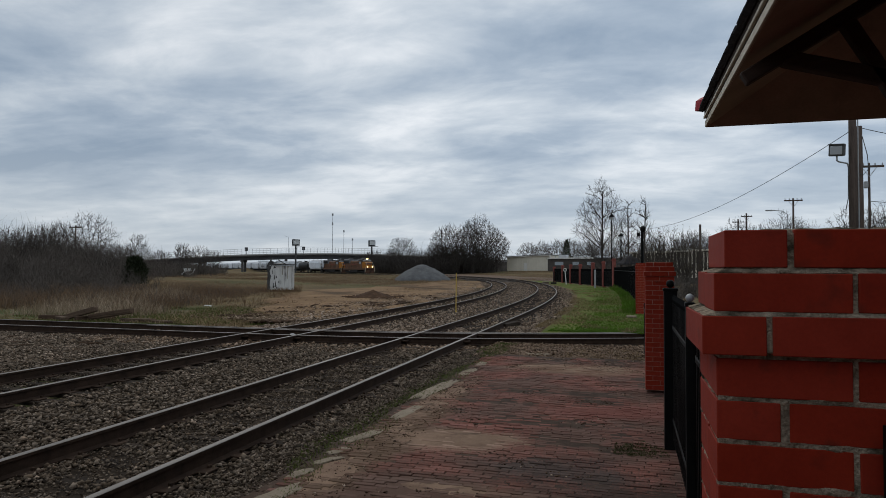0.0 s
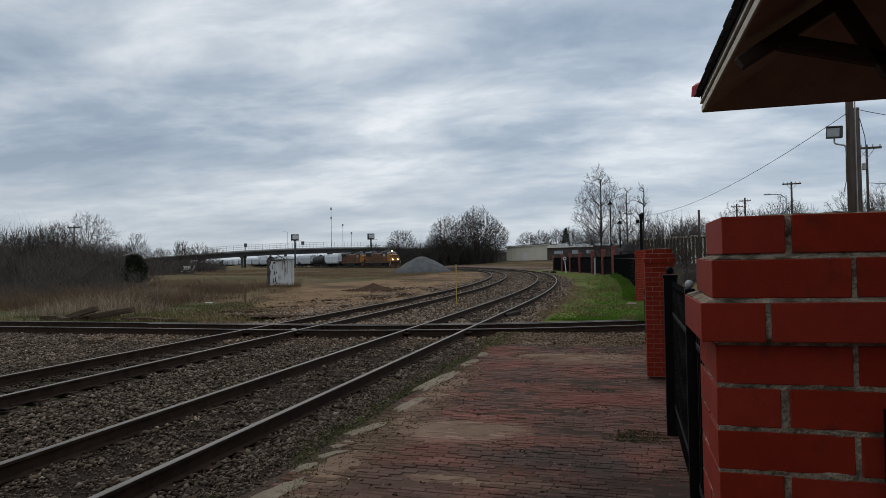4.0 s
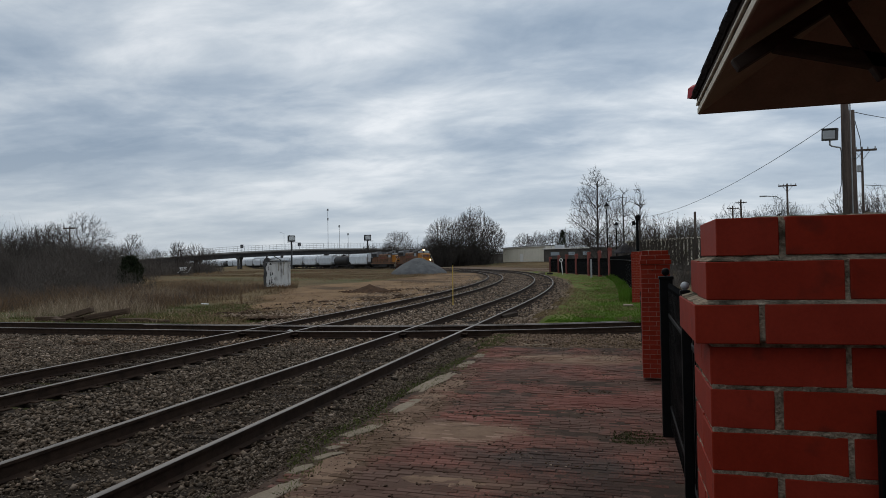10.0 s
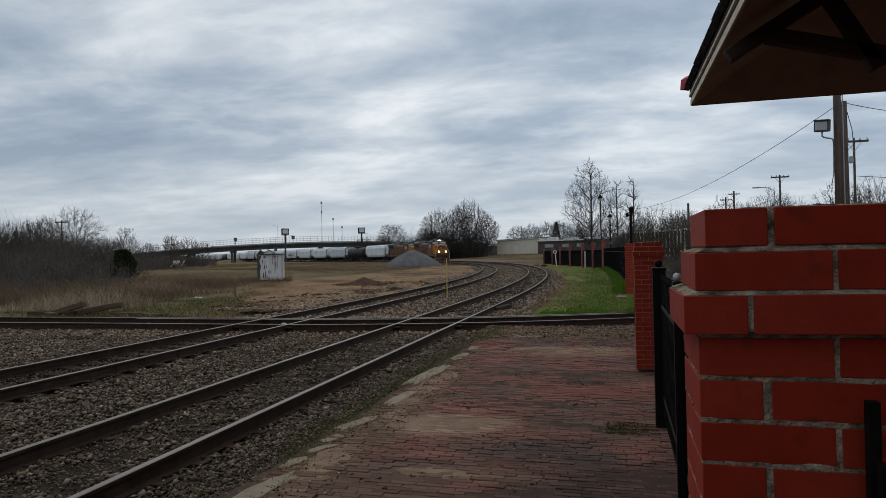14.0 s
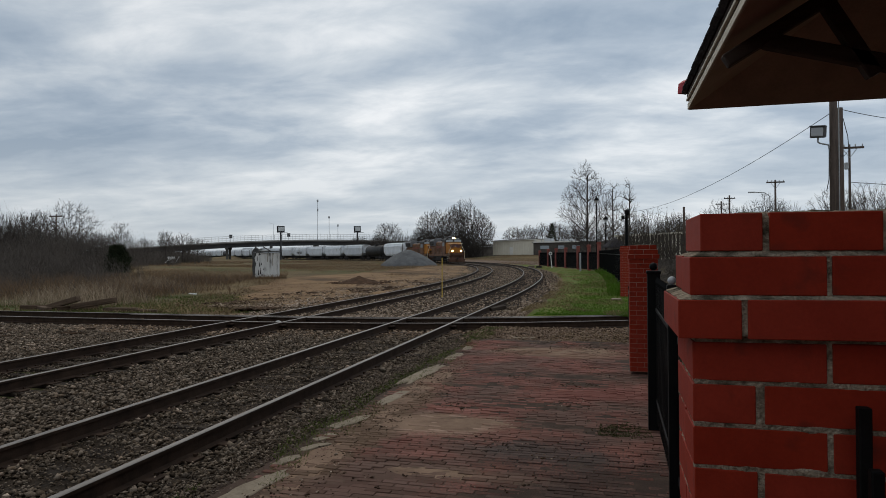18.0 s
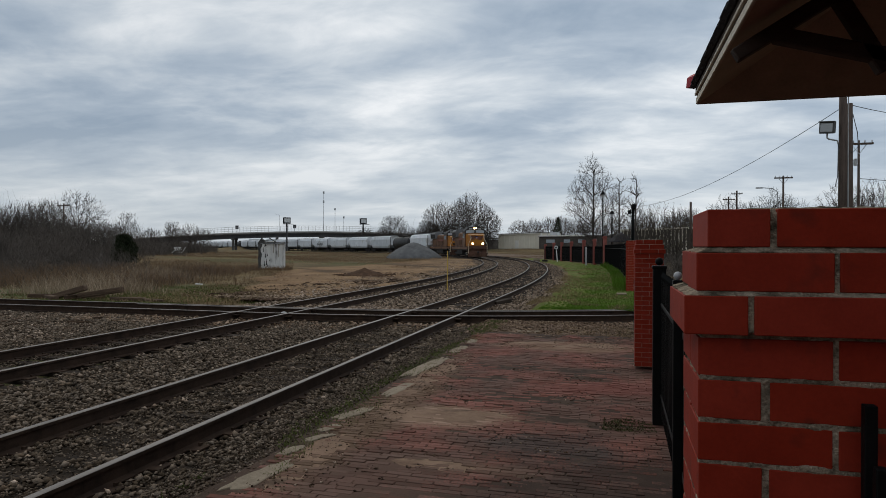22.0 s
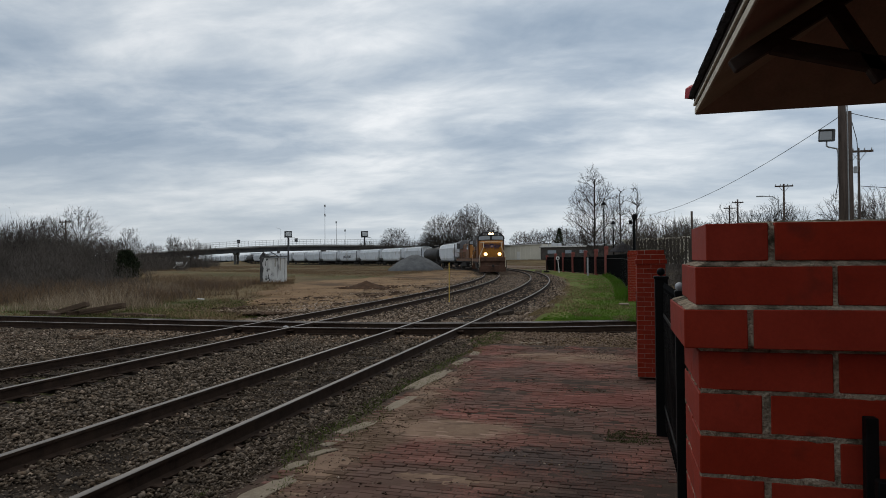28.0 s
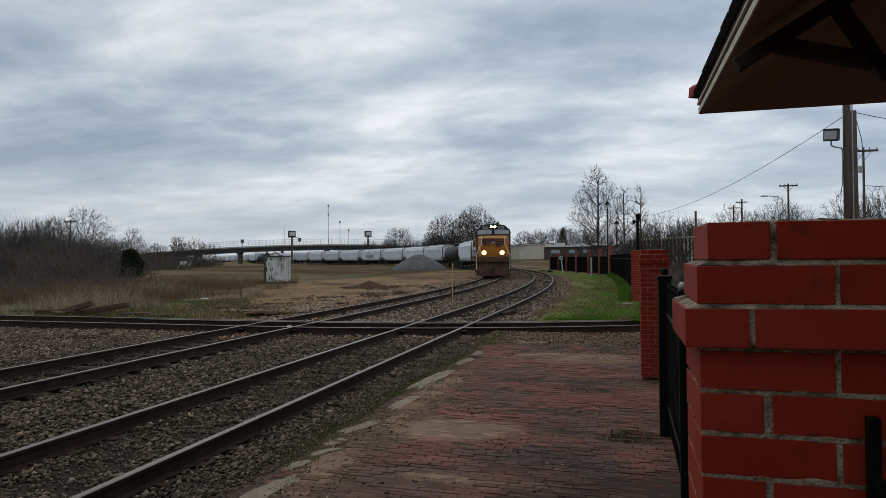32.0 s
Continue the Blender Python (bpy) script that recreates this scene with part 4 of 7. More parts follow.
for a, b in (((0.52, 27.4), (0.42, 33.0)), ((0.42, 33.0), (0.2, 42.0)), ((0.2, 42.0), (-0.35, 53.0)), ((-0.35, 53.0), (-1.15, 63.8))):
    f = thing("iron_fence", "long black iron picket fence beside the lawn", "fence", group="panels of the lawn fence")
    picket_panel(f, a, b, 1.85, 0.05, 0.11, 0.013, (0.2, 1.62))


# ---------------------------------------------------------------- iron fence and gate by the camera
def post(x, y, top, size, label, ball=0.0, ball_mat=None):
    p = thing("fence_post", label, "fence post", pose(x, y, 0))
    part("shaft", Geo().box(0, 0, (top - 0.05) / 2, size, size, top + 0.05, b=0.004), M["iron"], p)
    part("collar", Geo().box(0, 0, top + 0.008, size * 1.15, size * 1.15, 0.03, b=0.006), M["iron"], p)
    r = ball or size * 0.42
    ring = [(0.001, -1.0), (0.5, -0.87), (0.87, -0.5), (1.0, 0.0), (0.87, 0.5), (0.5, 0.87), (0.001, 1.0)]
    part("finial", Geo().lathe([(a * r, b * r) for a, b in ring], 12, pose(0, 0, top + r * 1.1 + 0.02)), ball_mat or M["iron"], p, smooth=True)
    return p


post(0.405, 6.70, 1.53, 0.12, "square black iron gate post with a small knob", 0.04)
post(0.352, 4.05, 1.52, 0.05, "black iron post topped by a pale grey ball", 0.025, M["galv"])
gate = thing("iron_fence", "black iron picket fence between the brick pier and gate post", "fence")
picket_panel(gate, (0.40, 1.32), (0.43, 6.6), 1.42, 0.10, 0.10, 0.011, (0.30, 1.18))
gate2 = thing("iron_railing", "short black square-bar railing against the brick pier", "railing")
part("bar", Geo().box(0.357, 1.055, 0.74, 0.0165, 0.0165, 1.545, b=0.001), M["iron"], gate2)
part("bar", Geo().box(0.357, 1.012, 0.70, 0.0165, 0.0165, 1.475, b=0.002), M["iron"], gate2)
part("lower_rail", Geo().box(0.355, 1.03, 0.22, 0.03, 0.12, 0.03, b=0.003), M["iron"], gate2)
strip = thing("iron_fence", "low dark iron panel behind the end pier", "fence")
picket_panel(strip, (0.335, 12.2), (0.36, 14.6), 0.95, -0.02, 0.11, 0.012, (0.15, 0.9))


# ---------------------------------------------------------------- depot roof and wall
depot = thing("depot_building", "old depot with a broad brown-soffited hipped roof overhang", "building")
EX, EY, EZ = 1.06, 9.58, 3.70
SLOPE = 0.58
under = Geo()
RX, RY = 7.6, 6.54
under.add([(EX, EY, EZ), (EX, -9, EZ), (EX + RX, EY, EZ), (EX + RY, EY - RY, EZ + RY * SLOPE), (EX + RY, -9, EZ + RY * SLOPE)], [(0, 1, 4, 3), (0, 3, 2)])
part("soffit", under, M["roof_soffit"], depot, "dark brown boarded roof underside")
for k, (z, hgt, out, mat) in enumerate(((EZ + 0.045, 0.078, 0.0, "trim"), (EZ + 0.104, 0.038, -0.012, "roof_beam"), (EZ + 0.140, 0.032, 0.016, "trim"), (EZ + 0.218, 0.122, 0.006, "roof_beam"))):
    part("fascia", Geo().box(EX - out, (EY - 9) / 2, z, 0.03, EY + 9 + 2 * out, hgt, b=0.003), M[mat], depot, "cream fascia board" if mat == "trim" else "")
    part("end_fascia", Geo().box((EX + 7.2) / 2, EY + out, z, 7.2 - EX, 0.03, hgt, b=0.003), M["roof_beam"] if k == 0 else M[mat], depot)
roof = Geo()
roof.add([(EX - 0.03, EY + 0.03, EZ + 0.24), (14.4, EY + 0.03, EZ + 0.24), (14.4, -9.1, EZ + 0.24), (EX - 0.03, -9.1, EZ + 0.24), (7.6, EY - 6.4, EZ + 4.1), (7.6, -3.0, EZ + 4.1)],
         [(0, 1, 4), (1, 2, 5, 4), (2, 3, 5), (3, 0, 4, 5)])
part("roof", roof, M["shingle"], depot, "dark shingled hip roof")
for i in range(72):
    part("shingle", Geo().box(0, 0, 0, 0.075, 0.262, 0.075 + 0.010 * (i % 3), b=0.008), M["shingle"], depot, m=pose(EX - 0.045 - 0.007 * (i % 2), EY - 0.06 - 0.256 * i, EZ + 0.272 + 0.006 * (i % 3), 0, 25, 0))
part("corner_cap", Geo().prism([(-0.075, -0.08), (0.05, -0.08), (0.075, 0.05), (0.01, 0.11), (-0.06, 0.06)], -0.07, 0.10, 1, pose(EX - 0.02, EY + 0.03, EZ + 0.33, 0, 0, 32)), M["red_metal"], depot, "faded red metal corner cap")
part("wall", Geo().box(5.6, -1.2, 1.85, 5.2, 16.0, 3.72), M["brick_paint"], depot)


def beam(a, b, w, h, mat):
    va, vb = Vector(a), Vector(b)
    d = vb - va
    m = Matrix.Translation((va + vb) / 2) @ d.to_track_quat("X", "Z").to_matrix().to_4x4()
    return Geo().box(0, 0, 0, d.length, w, h, m, b=0.012)


for y0 in (6.6, 2.2):
    part("bracket", beam((1.06, y0, 3.52), (2.75, y0, 4.52), 0.13, 0.13, ""), M["roof_beam"], depot, "heavy dark timber bracket")
    part("bracket", beam((1.40, y0, 3.69), (2.62, y0, 3.335), 0.12, 0.14, ""), M["roof_beam"], depot)
    part("bracket", beam((1.90, y0, 4.02), (2.30, y0, 3.30), 0.12, 0.13, ""), M["roof_beam"], depot)
# Unseen block added behind the viewpoint to keep skylight off the pier front.
part("bay_wall", Geo().box(3.2, -5.4, 1.85, 4.6, 8.0, 3.72), M["brick_paint"], depot)


# ---------------------------------------------------------------- poles and wires
def utility_pole(x, y, base, top, r, label, arm=0.0, arm_z=0.25, turn=0.0, braces=False, can=False, lean=0.0):
    p = thing("utility_pole", label, "utility pole", pose(x, y, base))
    h = top - base
    part("pole", Geo().tube([(0, 0, -0.4), (lean * 0.5, 0, h * 0.5), (lean, 0, h)], [r * 1.15, r, r * 0.82], 10), M["pole_wood"], p, smooth=True)
    if arm:
        part("crossarm", Geo().box(0, 0, 0, arm, 0.12, 0.14, b=0.01), M["pole_wood"], p, m=pose(lean, -r, h - arm_z, 0, 0, turn))
        for s in (-0.45, -0.2, 0.2, 0.45):
            part("insulator", Geo().lathe([(0.03, 0), (0.05, 0.05), (0.03, 0.1), (0.045, 0.13), (0.01, 0.18)], 8, pose(lean + s * arm, -r, h - arm_z + 0.07)), M["galv"], p)
        for s in (-1, 1):
            part("brace", Geo().tube([(lean, -r, h - arm_z - 0.7), (lean + s * arm * 0.28, -r, h - arm_z)], 0.02, 4), M["galv"], p)
    if can:
        part("transformer", Geo().lathe([(0.12, 0), (0.14, 0.05), (0.14, 0.42), (0.10, 0.48)], 12, pose(-0.22, -0.1, h - 1.75)), M["galv"], p, "grey transformer can")
    return p


flood = utility_pole(9.33, 31.45, -0.2, 10.4, 0.165, "tall dark wooden pole carrying a square floodlight")
part("bracket_arm", Geo().tube([(-0.15, 0, 6.0), (-0.17, -0.02, 6.35), (-0.22, -0.03, 6.52), (-0.55, -0.05, 6.60), (-0.62, -0.05, 6.66), (-0.62, -0.05, 6.86)], 0.035, 6), M["galv"], flood)
part("floodlight_body", Geo().box(0, 0, 0, 0.58, 0.34, 0.52, b=0.03).box(0, -0.18, 0.25, 0.60, 0.10, 0.05, b=0.01), M["dull_metal"], flood, "grey box floodlight tilted down", pose(-0.62, -0.1, 7.10, 10, 5, -28))
part("floodlight_glass", Geo().box(0, -0.175, 0, 0.46, 0.03, 0.36, b=0.008), M["lens"], flood, "pale floodlight glass", pose(-0.62, -0.1, 7.10, 10, 5, -28))
part("conduit", Geo().tube([(0.19, -0.05, 0), (0.19, -0.05, 9.5)], 0.025, 6), M["galv"], flood, "pale conduit")
part("drop_cable", Geo().tube([(-0.19, -0.05, 6.4), (-0.21, -0.05, 5.0), (-0.3, -0.05, 4.55), (-0.42, -0.05, 4.5)], 0.018, 5), M["wire"], flood)
cut = utility_pole(11.05, 36.3, -0.2, 8.85, 0.17, "weathered wooden pole cut off level beside the floodlight pole")
part("cable_loop", Geo().tube([(0.1, -0.15, 8.5), (0.3, -0.15, 7.6), (0.35, -0.15, 6.9), (0.1, -0.15, 6.6), (-0.05, -0.15, 6.7)], 0.02, 5), M["wire"], cut)
utility_pole(16.1, 51, 0, 9.15, 0.085, "distant wooden pole with crossarm and transformer", 1.75, 0.25, 0, can=True)
utility_pole(17.2, 77.2, 0, 9.45, 0.11, "distant wooden pole with a plain crossarm", 1.8, 0.25)
utility_pole(18.1, 119, 0, 10.3, 0.15, "far wooden pole with a short crossarm", 1.9, 0.5)
utility_pole(6.5, 63.9, 0, 5.9, 0.12, "thin dark pole behind the bushes")
utility_pole(17.6, 108, 0, 10.4, 0.15, "far wooden pole among bare trees", 1.6, 0.5)
utility_pole(-65.6, 65, 0, 6.9, 0.09, "wooden pole with crossarm in the brush", 1.9, 0.3)
light = thing("street_light", "slim street light arm on a distant pole", "street light", pose(16.4, 76, 1.0))
part("arm", Geo().tube([(0, 0, 0), (0, 0, 6.6), (-0.5, 0, 7.0), (-1.6, 0, 7.1)], 0.05, 5), M["galv"], light)
part("lamp_head", Geo().box(-1.8, 0, 7.08, 0.7, 0.2, 0.14, b=0.03), M["galv"], light)


def wire(a, b, sag, r, label):
    pts = []
    for i in range(25):
        t = i / 24
        p = Vector(a).lerp(Vector(b), t)
        p.z -= sag * 4 * t * (1 - t)
        pts.append(p)
    solid("cable", Geo().tube(pts, r, 5), M["wire"], label, "cable")


wire((9.30, 31.4, 7.75), (0.6, 76, 6.3), 1.25, 0.014, "thin pale overhead cable sagging from the floodlight pole")
wire((11.1, 36.2, 8.75), (24.0, 50, 10.5), 0.5, 0.018, "thin grey cable from the cut-off pole")
wire((16.2, 51, 6.5), (40, 60, 6.6), 0.4, 0.022, "low grey cable on the distant pole")


def lamp_post(x, y, h, label):
    p = thing("lamp_post", label, "lamp post", pose(x, y, -0.1))
    part("post", Geo().lathe([(0.14, 0), (0.14, 0.3), (0.07, 0.5), (0.06, h * 0.6), (0.055, h - 0.5)], 10), M["iron"], p)
    part("lantern", Geo().lathe([(0.06, 0), (0.13, 0.03), (0.19, 0.27), (0.19, 0.31)], 8, pose(0, 0, h - 0.56)), M["lens"], p, "pale lantern glass")
    part("hood", Geo().lathe([(0.27, 0), (0.24, 0.09), (0.13, 0.25), (0.03, 0.38)], 10, pose(0, 0, h - 0.28)), M["iron"], p, "dark bell-shaped hood")
    return p


lamp_post(-1.42, 66.0, 7.25, "tall black lamp post with a bell hood behind the lawn fence")
lamp_post(-0.55, 67.3, 5.4, "shorter black lamp post behind the iron fence")
horn = thing("loudspeaker_pole", "slim dark pole with a drum-shaped fitting on top", "pole", pose(0.62, 28.4, -0.1))
part("pole", Geo().tube([(0, 0, 0), (0, 0, 3.45)], [0.075, 0.06], 8), M["iron"], horn)
part("drum", Geo().lathe([(0.05, 0), (0.115, 0.05), (0.115, 0.18), (0.06, 0.24)], 10, pose(0.03, 0, 3.40)), M["iron"], horn)
part("side_box", Geo().box(-0.14, 0, 3.3, 0.14, 0.14, 0.16, b=0.02), M["iron"], horn)


# ---------------------------------------------------------------- buildings
def house(name, label, x, y, turn, w, d, h, z, wall, roofm, mono=0.0):
    b = thing(name, label, "building", pose(x, y, z, 0, 0, turn))
    part("wall", Geo().prism([(-w / 2, 0), (w / 2, 0), (w / 2, h), (-w / 2, h - mono)], 0, d, 1), wall, b)
    part("roof", Geo().prism([(-w / 2 - 0.2, h - mono), (w / 2 + 0.2, h + 0.01), (w / 2 + 0.2, h + 0.22), (-w / 2 - 0.2, h - mono + 0.2)], -0.35, d + 0.2, 1), roofm, b)
    return b


ware = house("warehouse", "beige sheet-metal warehouse with a flat roof and white door", -27.9, 190, -28.5, 15.5, 10, 4.5, 1.15, M["metal_wall"], M["dark_wall"], 0.35)
for i in range(9):
    part("wall_rib", Geo().box(-7.3 + i * 1.82, -0.03, 2.0, 0.07, 0.06, 3.95), M["metal_wall"], ware)
part("door", Geo().box(-0.8, -0.05, 1.2, 1.2, 0.08, 2.4), M["pale_trim"], ware, "pale steel door")
part("corner_post", Geo().box(7.75, -0.1, 2.2, 0.5, 0.3, 4.6), M["pale_trim"], ware)
part("eave_trim", beam((-7.9, -0.38, 4.12), (7.9, -0.38, 4.47), 0.06, 0.16, ""), M["pale_trim"], ware)
low = house("long_building", "long low dark building with a pale flat roof", -12.6, 182, -20, 19, 10, 3.7, 1.0, M["dark_wall"], M["dark_roof"], 0.15)
part("fascia", Geo().box(-2.5, -0.4, 3.78, 14.0, 0.1, 0.34), M["pale_trim"], low, "weathered white roof edge")
for x, y, w, h in ((-5.6, 2, 2.2, 0.9), (-2.2, 3.5, 1.4, 0.6), (0.6, 1.5, 3.0, 0.55), (4.0, 4, 1.6, 0.7), (6.4, 2, 2.0, 0.5)):
    part("roof_unit", Geo().box(x, y, 3.85 + h / 2, w, 1.6, h, b=0.04), M["grey_roof"], low, "grey rooftop unit")
for x in (-7.5, -3.6, 2.8, 5.2):
    part("roof_pipe", Geo().tube([(x, 1, 3.8), (x, 1, 4.7)], 0.09, 6), M["galv"], low)
for x, w in ((-6.0, 2.6), (-1.0, 1.8), (3.4, 2.2), (7.0, 1.4)):
    part("window", Geo().box(x, -0.03, 2.3, w, 0.08, 0.9), M["sky_pale_glass"], low)
cont = house("fenced_building", "low building with a slatted brown front behind bushes", 5.1, 82, -4, 9.2, 5, 3.75, 0.2, M["dark_wall"], M["metal_wall"], 0.3)
for i in range(22):
    part("slat", Geo().box(-4.4 + i * 0.42, -0.05, 2.1, 0.16, 0.08, 3.0), M["metal_wall"], cont)
gz = thing("gazebo", "small dark pavilion roof behind the fence", "pavilion", pose(0.3, 58, 0))
part("roof", Geo().lathe([(1.15, 2.15), (1.1, 2.25), (0.5, 2.75), (0.02, 2.95)], 6), M["shingle"], gz)
for i in range(4):
    part("post", Geo().box(0.7 * math.cos(i * 1.57), 0.7 * math.sin(i * 1.57), 1.1, 0.1, 0.1, 2.2), M["pole_wood"], gz)
for x, y, w, h in ((-60, 300, 16, 5), (10, 210, 22, 5), (36, 190, 18, 6), (-4, 240, 14, 6)):
    house("far_house", "far low house among bare trees", x, y, 10, w, 9, h, 0, M["dark_wall"], M["grey_roof"], 0.3)

# white hut with stained walls
shed = thing("plaster_hut", "small derelict white plaster hut with a stained flat roof", "hut", pose(-27.18, 47.5, -0.05, 0, 0, 24))
part("front_wall", Geo().box(0.08, -0.9, 0.98, 1.68, 0.16, 1.96, b=0.02), M["shed_wall"], shed, "peeling white front wall")
part("side_wall", Geo().box(-0.86, 0.05, 0.98, 0.16, 1.78, 1.96, b=0.02), M["shed_dark"], shed, "mould-blackened side wall")
part("side_wall", Geo().box(0.94, 0.05, 0.98, 0.16, 1.78, 1.96, b=0.02), M["shed_wall"], shed)
part("back_wall", Geo().box(0.04, 0.95, 0.98, 1.72, 0.16, 1.96, b=0.02), M["shed_wall"], shed)
part("roof_slab", Geo().prism([(-0.55, 1.99), (1.14, 2.00), (1.14, 2.07), (-0.55, 2.10)], -1.12, 1.2, 1), M["shed_dark"], shed, "thin dark roof slab")
part("roof_board", Geo().prism([(-0.75, 2.06), (-0.68, 2.02), (0.25, 2.14), (0.22, 2.20)], -0.8, 0.4, 1), M["pale_trim"], shed, "pale loose roof board")
part("roof_board", Geo().prism([(-0.2, 2.42), (-0.14, 2.46), (0.42, 2.12), (0.38, 2.07)], -0.5, -0.2, 1), M["shed_dark"], shed, "dark tilted roof board")
part("roof_board", Geo().prism([(-1.05, 1.92), (-0.99, 1.88), (-0.62, 2.52), (-0.68, 2.55)], -0.6, -0.1, 1), M["shed_dark"], shed, "dark tilted roof board")
part("roof_rubble", Geo().prism([(-0.98, 1.97), (-0.5, 1.98), (-0.52, 2.24), (-0.7, 2.36), (-0.9, 2.18)], -0.9, 0.3, 1), M["shed_dark"], shed, "broken dark masonry at the corner")
rng_h = random.Random(4)


def ragged(pts, cuts, amp):
    """The outline with each side broken into short crooked lengths."""
    out = []
    for (p0, q0), (p1, q1) in zip(pts, pts[1:] + pts[:1]):
        for k in range(cuts):
            t = k / cuts
            out.append((p0 + (p1 - p0) * t + rng_h.uniform(-amp, amp), q0 + (q1 - q0) * t + rng_h.uniform(-amp, amp)))
    return out


part("corner", Geo().prism(ragged([(-0.93, 0.02), (-0.70, 0.02), (-0.74, 0.6), (-0.66, 1.1), (-0.76, 1.5), (-0.60, 1.96), (-0.93, 1.96)], 6, 0.022), -0.992, -0.978, 1), M["shed_dark"], shed, "blackened corner where the plaster has gone")
for p0, q0, w, h in ((-0.50, 0.15, 0.10, 0.5), (-0.36, 0.25, 0.13, 0.55), (-0.24, 0.1, 0.08, 0.3), (-0.42, 0.85, 0.08, 0.35), (-0.27, 0.95, 0.09, 0.25), (-0.55, 1.3, 0.07, 0.4), (-0.48, 1.75, 0.2, 0.18), (-0.1, 0.55, 0.05, 0.2)):
    part("stain", Geo().prism(ragged([(p0, q0), (p0 + w, q0 + 0.04), (p0 + w * 0.8, q0 + h * 0.6), (p0 + w * 0.5, q0 + h), (p0 + 0.1 * w, q0 + h * 0.5)], 3, 0.02), -0.991, -0.978, 1), M["shed_dark"], shed, "black patch of fallen plaster")
part("stain", Geo().prism(ragged([(0.60, 0.9), (0.66, 0.9), (0.72, 1.93), (0.60, 1.93)], 4, 0.02), -0.988, -0.978, 1), M["shed_stain"], shed, "brown run-off streak")
part("stain", Geo().prism(ragged([(0.22, 1.2), (0.27, 1.2), (0.32, 1.93), (0.2, 1.93)], 4, 0.02), -0.988, -0.978, 1), M["shed_stain"], shed, "brown run-off streak")

# gravel heap
def heap(name, label, x, y, r, h, mat, rng, power=1.0, seed=0):
    n, rings = 40, 14
    vs, fs = [(0, 0, h)], []
    for j in range(1, rings + 1):
        t = j / rings
        for i in range(n):
            a = 2 * math.pi * i / n
            wob = 1 + 0.10 * noise.noise((math.cos(a) * 1.4, math.sin(a) * 1.4, seed))
            hh = h * ((1 - t ** power) if t < 1 else -0.1) + 0.06 * h * noise.noise((math.cos(a) * t * 4, math.sin(a) * t * 4, seed + 3)) * (1 - t)
            vs.append((r * t * wob * math.cos(a), r * t * wob * math.sin(a), hh))
    fs = [(0, 1 + i, 1 + (i + 1) % n) for i in range(n)]
    for j in range(rings - 1):
        fs += [(1 + j * n + i, 1 + (j + 1) * n + i, 1 + (j + 1) * n + (i + 1) % n, 1 + j * n + (i + 1) % n) for i in range(n)]
    g = Geo()
    g.add(vs, fs)
    return solid(name, g, mat, label, "heap", pose(x, y, -0.15), smooth=True)


heap("gravel_mound", "conical heap of grey crushed stone beside the track", -32.4, 102.0, 4.7, 2.55, M["pile"], rng_b, 1.5, 2)
heap("dirt_mound", "low mound of dark broken earth on the clay lot", -15.9, 39.6, 1.5, 0.50, M["earth"], rng_b, 0.85, 5)
rngm = np.random.default_rng(8)
ra, aa = np.sqrt(rngm.uniform(0, 1, 620)) * 2.1, rngm.uniform(0, 2 * np.pi, 620)
pts = np.c_[-15.9 + ra * np.cos(aa), 39.6 + ra * np.sin(aa) * 0.9, -0.16 + 0.40 * np.clip(1 - (ra / 1.45) ** 0.8, 0, 1)]
v, f = scatter(pts, rngm.uniform(0.03, 0.13, 620), rngm, OCTA_V, OCTA_F)
solid("loose_earth", mesh_of("loose_earth", v, f, M["earth"]), None, "dark clods of broken earth on the mound", "earth", kind="stuff")

# yellow marker post, signs, old sleepers
yp = thing("marker_post", "thin yellow marker post between the tracks", "marker post", pose(-7.15, 27.4, -0.16))
part("shaft", Geo().tube([(0, 0, 0), (0.01, 0, 1.72)], [0.023, 0.021], 8), M["yellow"], yp)
part("tip", Geo().lathe([(0.024, 0), (0.025, 0.05), (0.016, 0.10)], 8, pose(0.01, 0, 1.71)), M["iron"], yp, "dark cap")
part("foot", Geo().lathe([(0.04, 0), (0.04, 0.03), (0.022, 0.06)], 8), M["yellow"], yp)
sg = thing("track_sign", "small white round sign on a white post", "sign", pose(-6.8, 77, -0.1))
part("post", Geo().box(0, 0, 0.75, 0.11, 0.06, 1.5), M["white_paint"], sg, m=pose(0, 0, 0, 0, -5, 0))
part("disc", Geo().lathe([(0.22, 0), (0.22, 0.03)], 14, pose(-0.15, -0.05, 1.75, 90, 0, 0)), M["white_paint"], sg)
part("disc_centre", Geo().lathe([(0.11, 0), (0.11, 0.01)], 10, pose(-0.15, -0.082, 1.75, 90, 0, 0)), M["iron"], sg)
sg = thing("marker_post", "pale grey marker post standing in the grass", "marker post", pose(-2.9, 63.2, -0.1))
part("shaft", Geo().box(0, 0, 0.85, 0.16, 0.1, 1.9, b=0.02), M["galv"], sg)
sw = thing("switch_stand", "small dark switch stand by the curve", "switch stand", pose(-8.7, 81, -0.1))
part("base", Geo().box(0, 0, 0.1, 0.7, 0.3, 0.2), M["loco_dark"], sw)
part("rod", Geo().tube([(0, 0, 0.1), (0, 0, 1.5)], 0.05, 6), M["loco_dark"], sw)
pb = thing("junction_box", "pale low box beside the outer rail", "box", pose(-9.4, 78.6, -0.15, 0, 0, 20))
part("lid", Geo().box(0, 0, 0.33, 0.8, 0.5, 0.08, b=0.02), M["concrete"], pb)
part("body", Geo().box(0, 0, 0.15, 0.7, 0.42, 0.32, b=0.02), M["concrete"], pb)
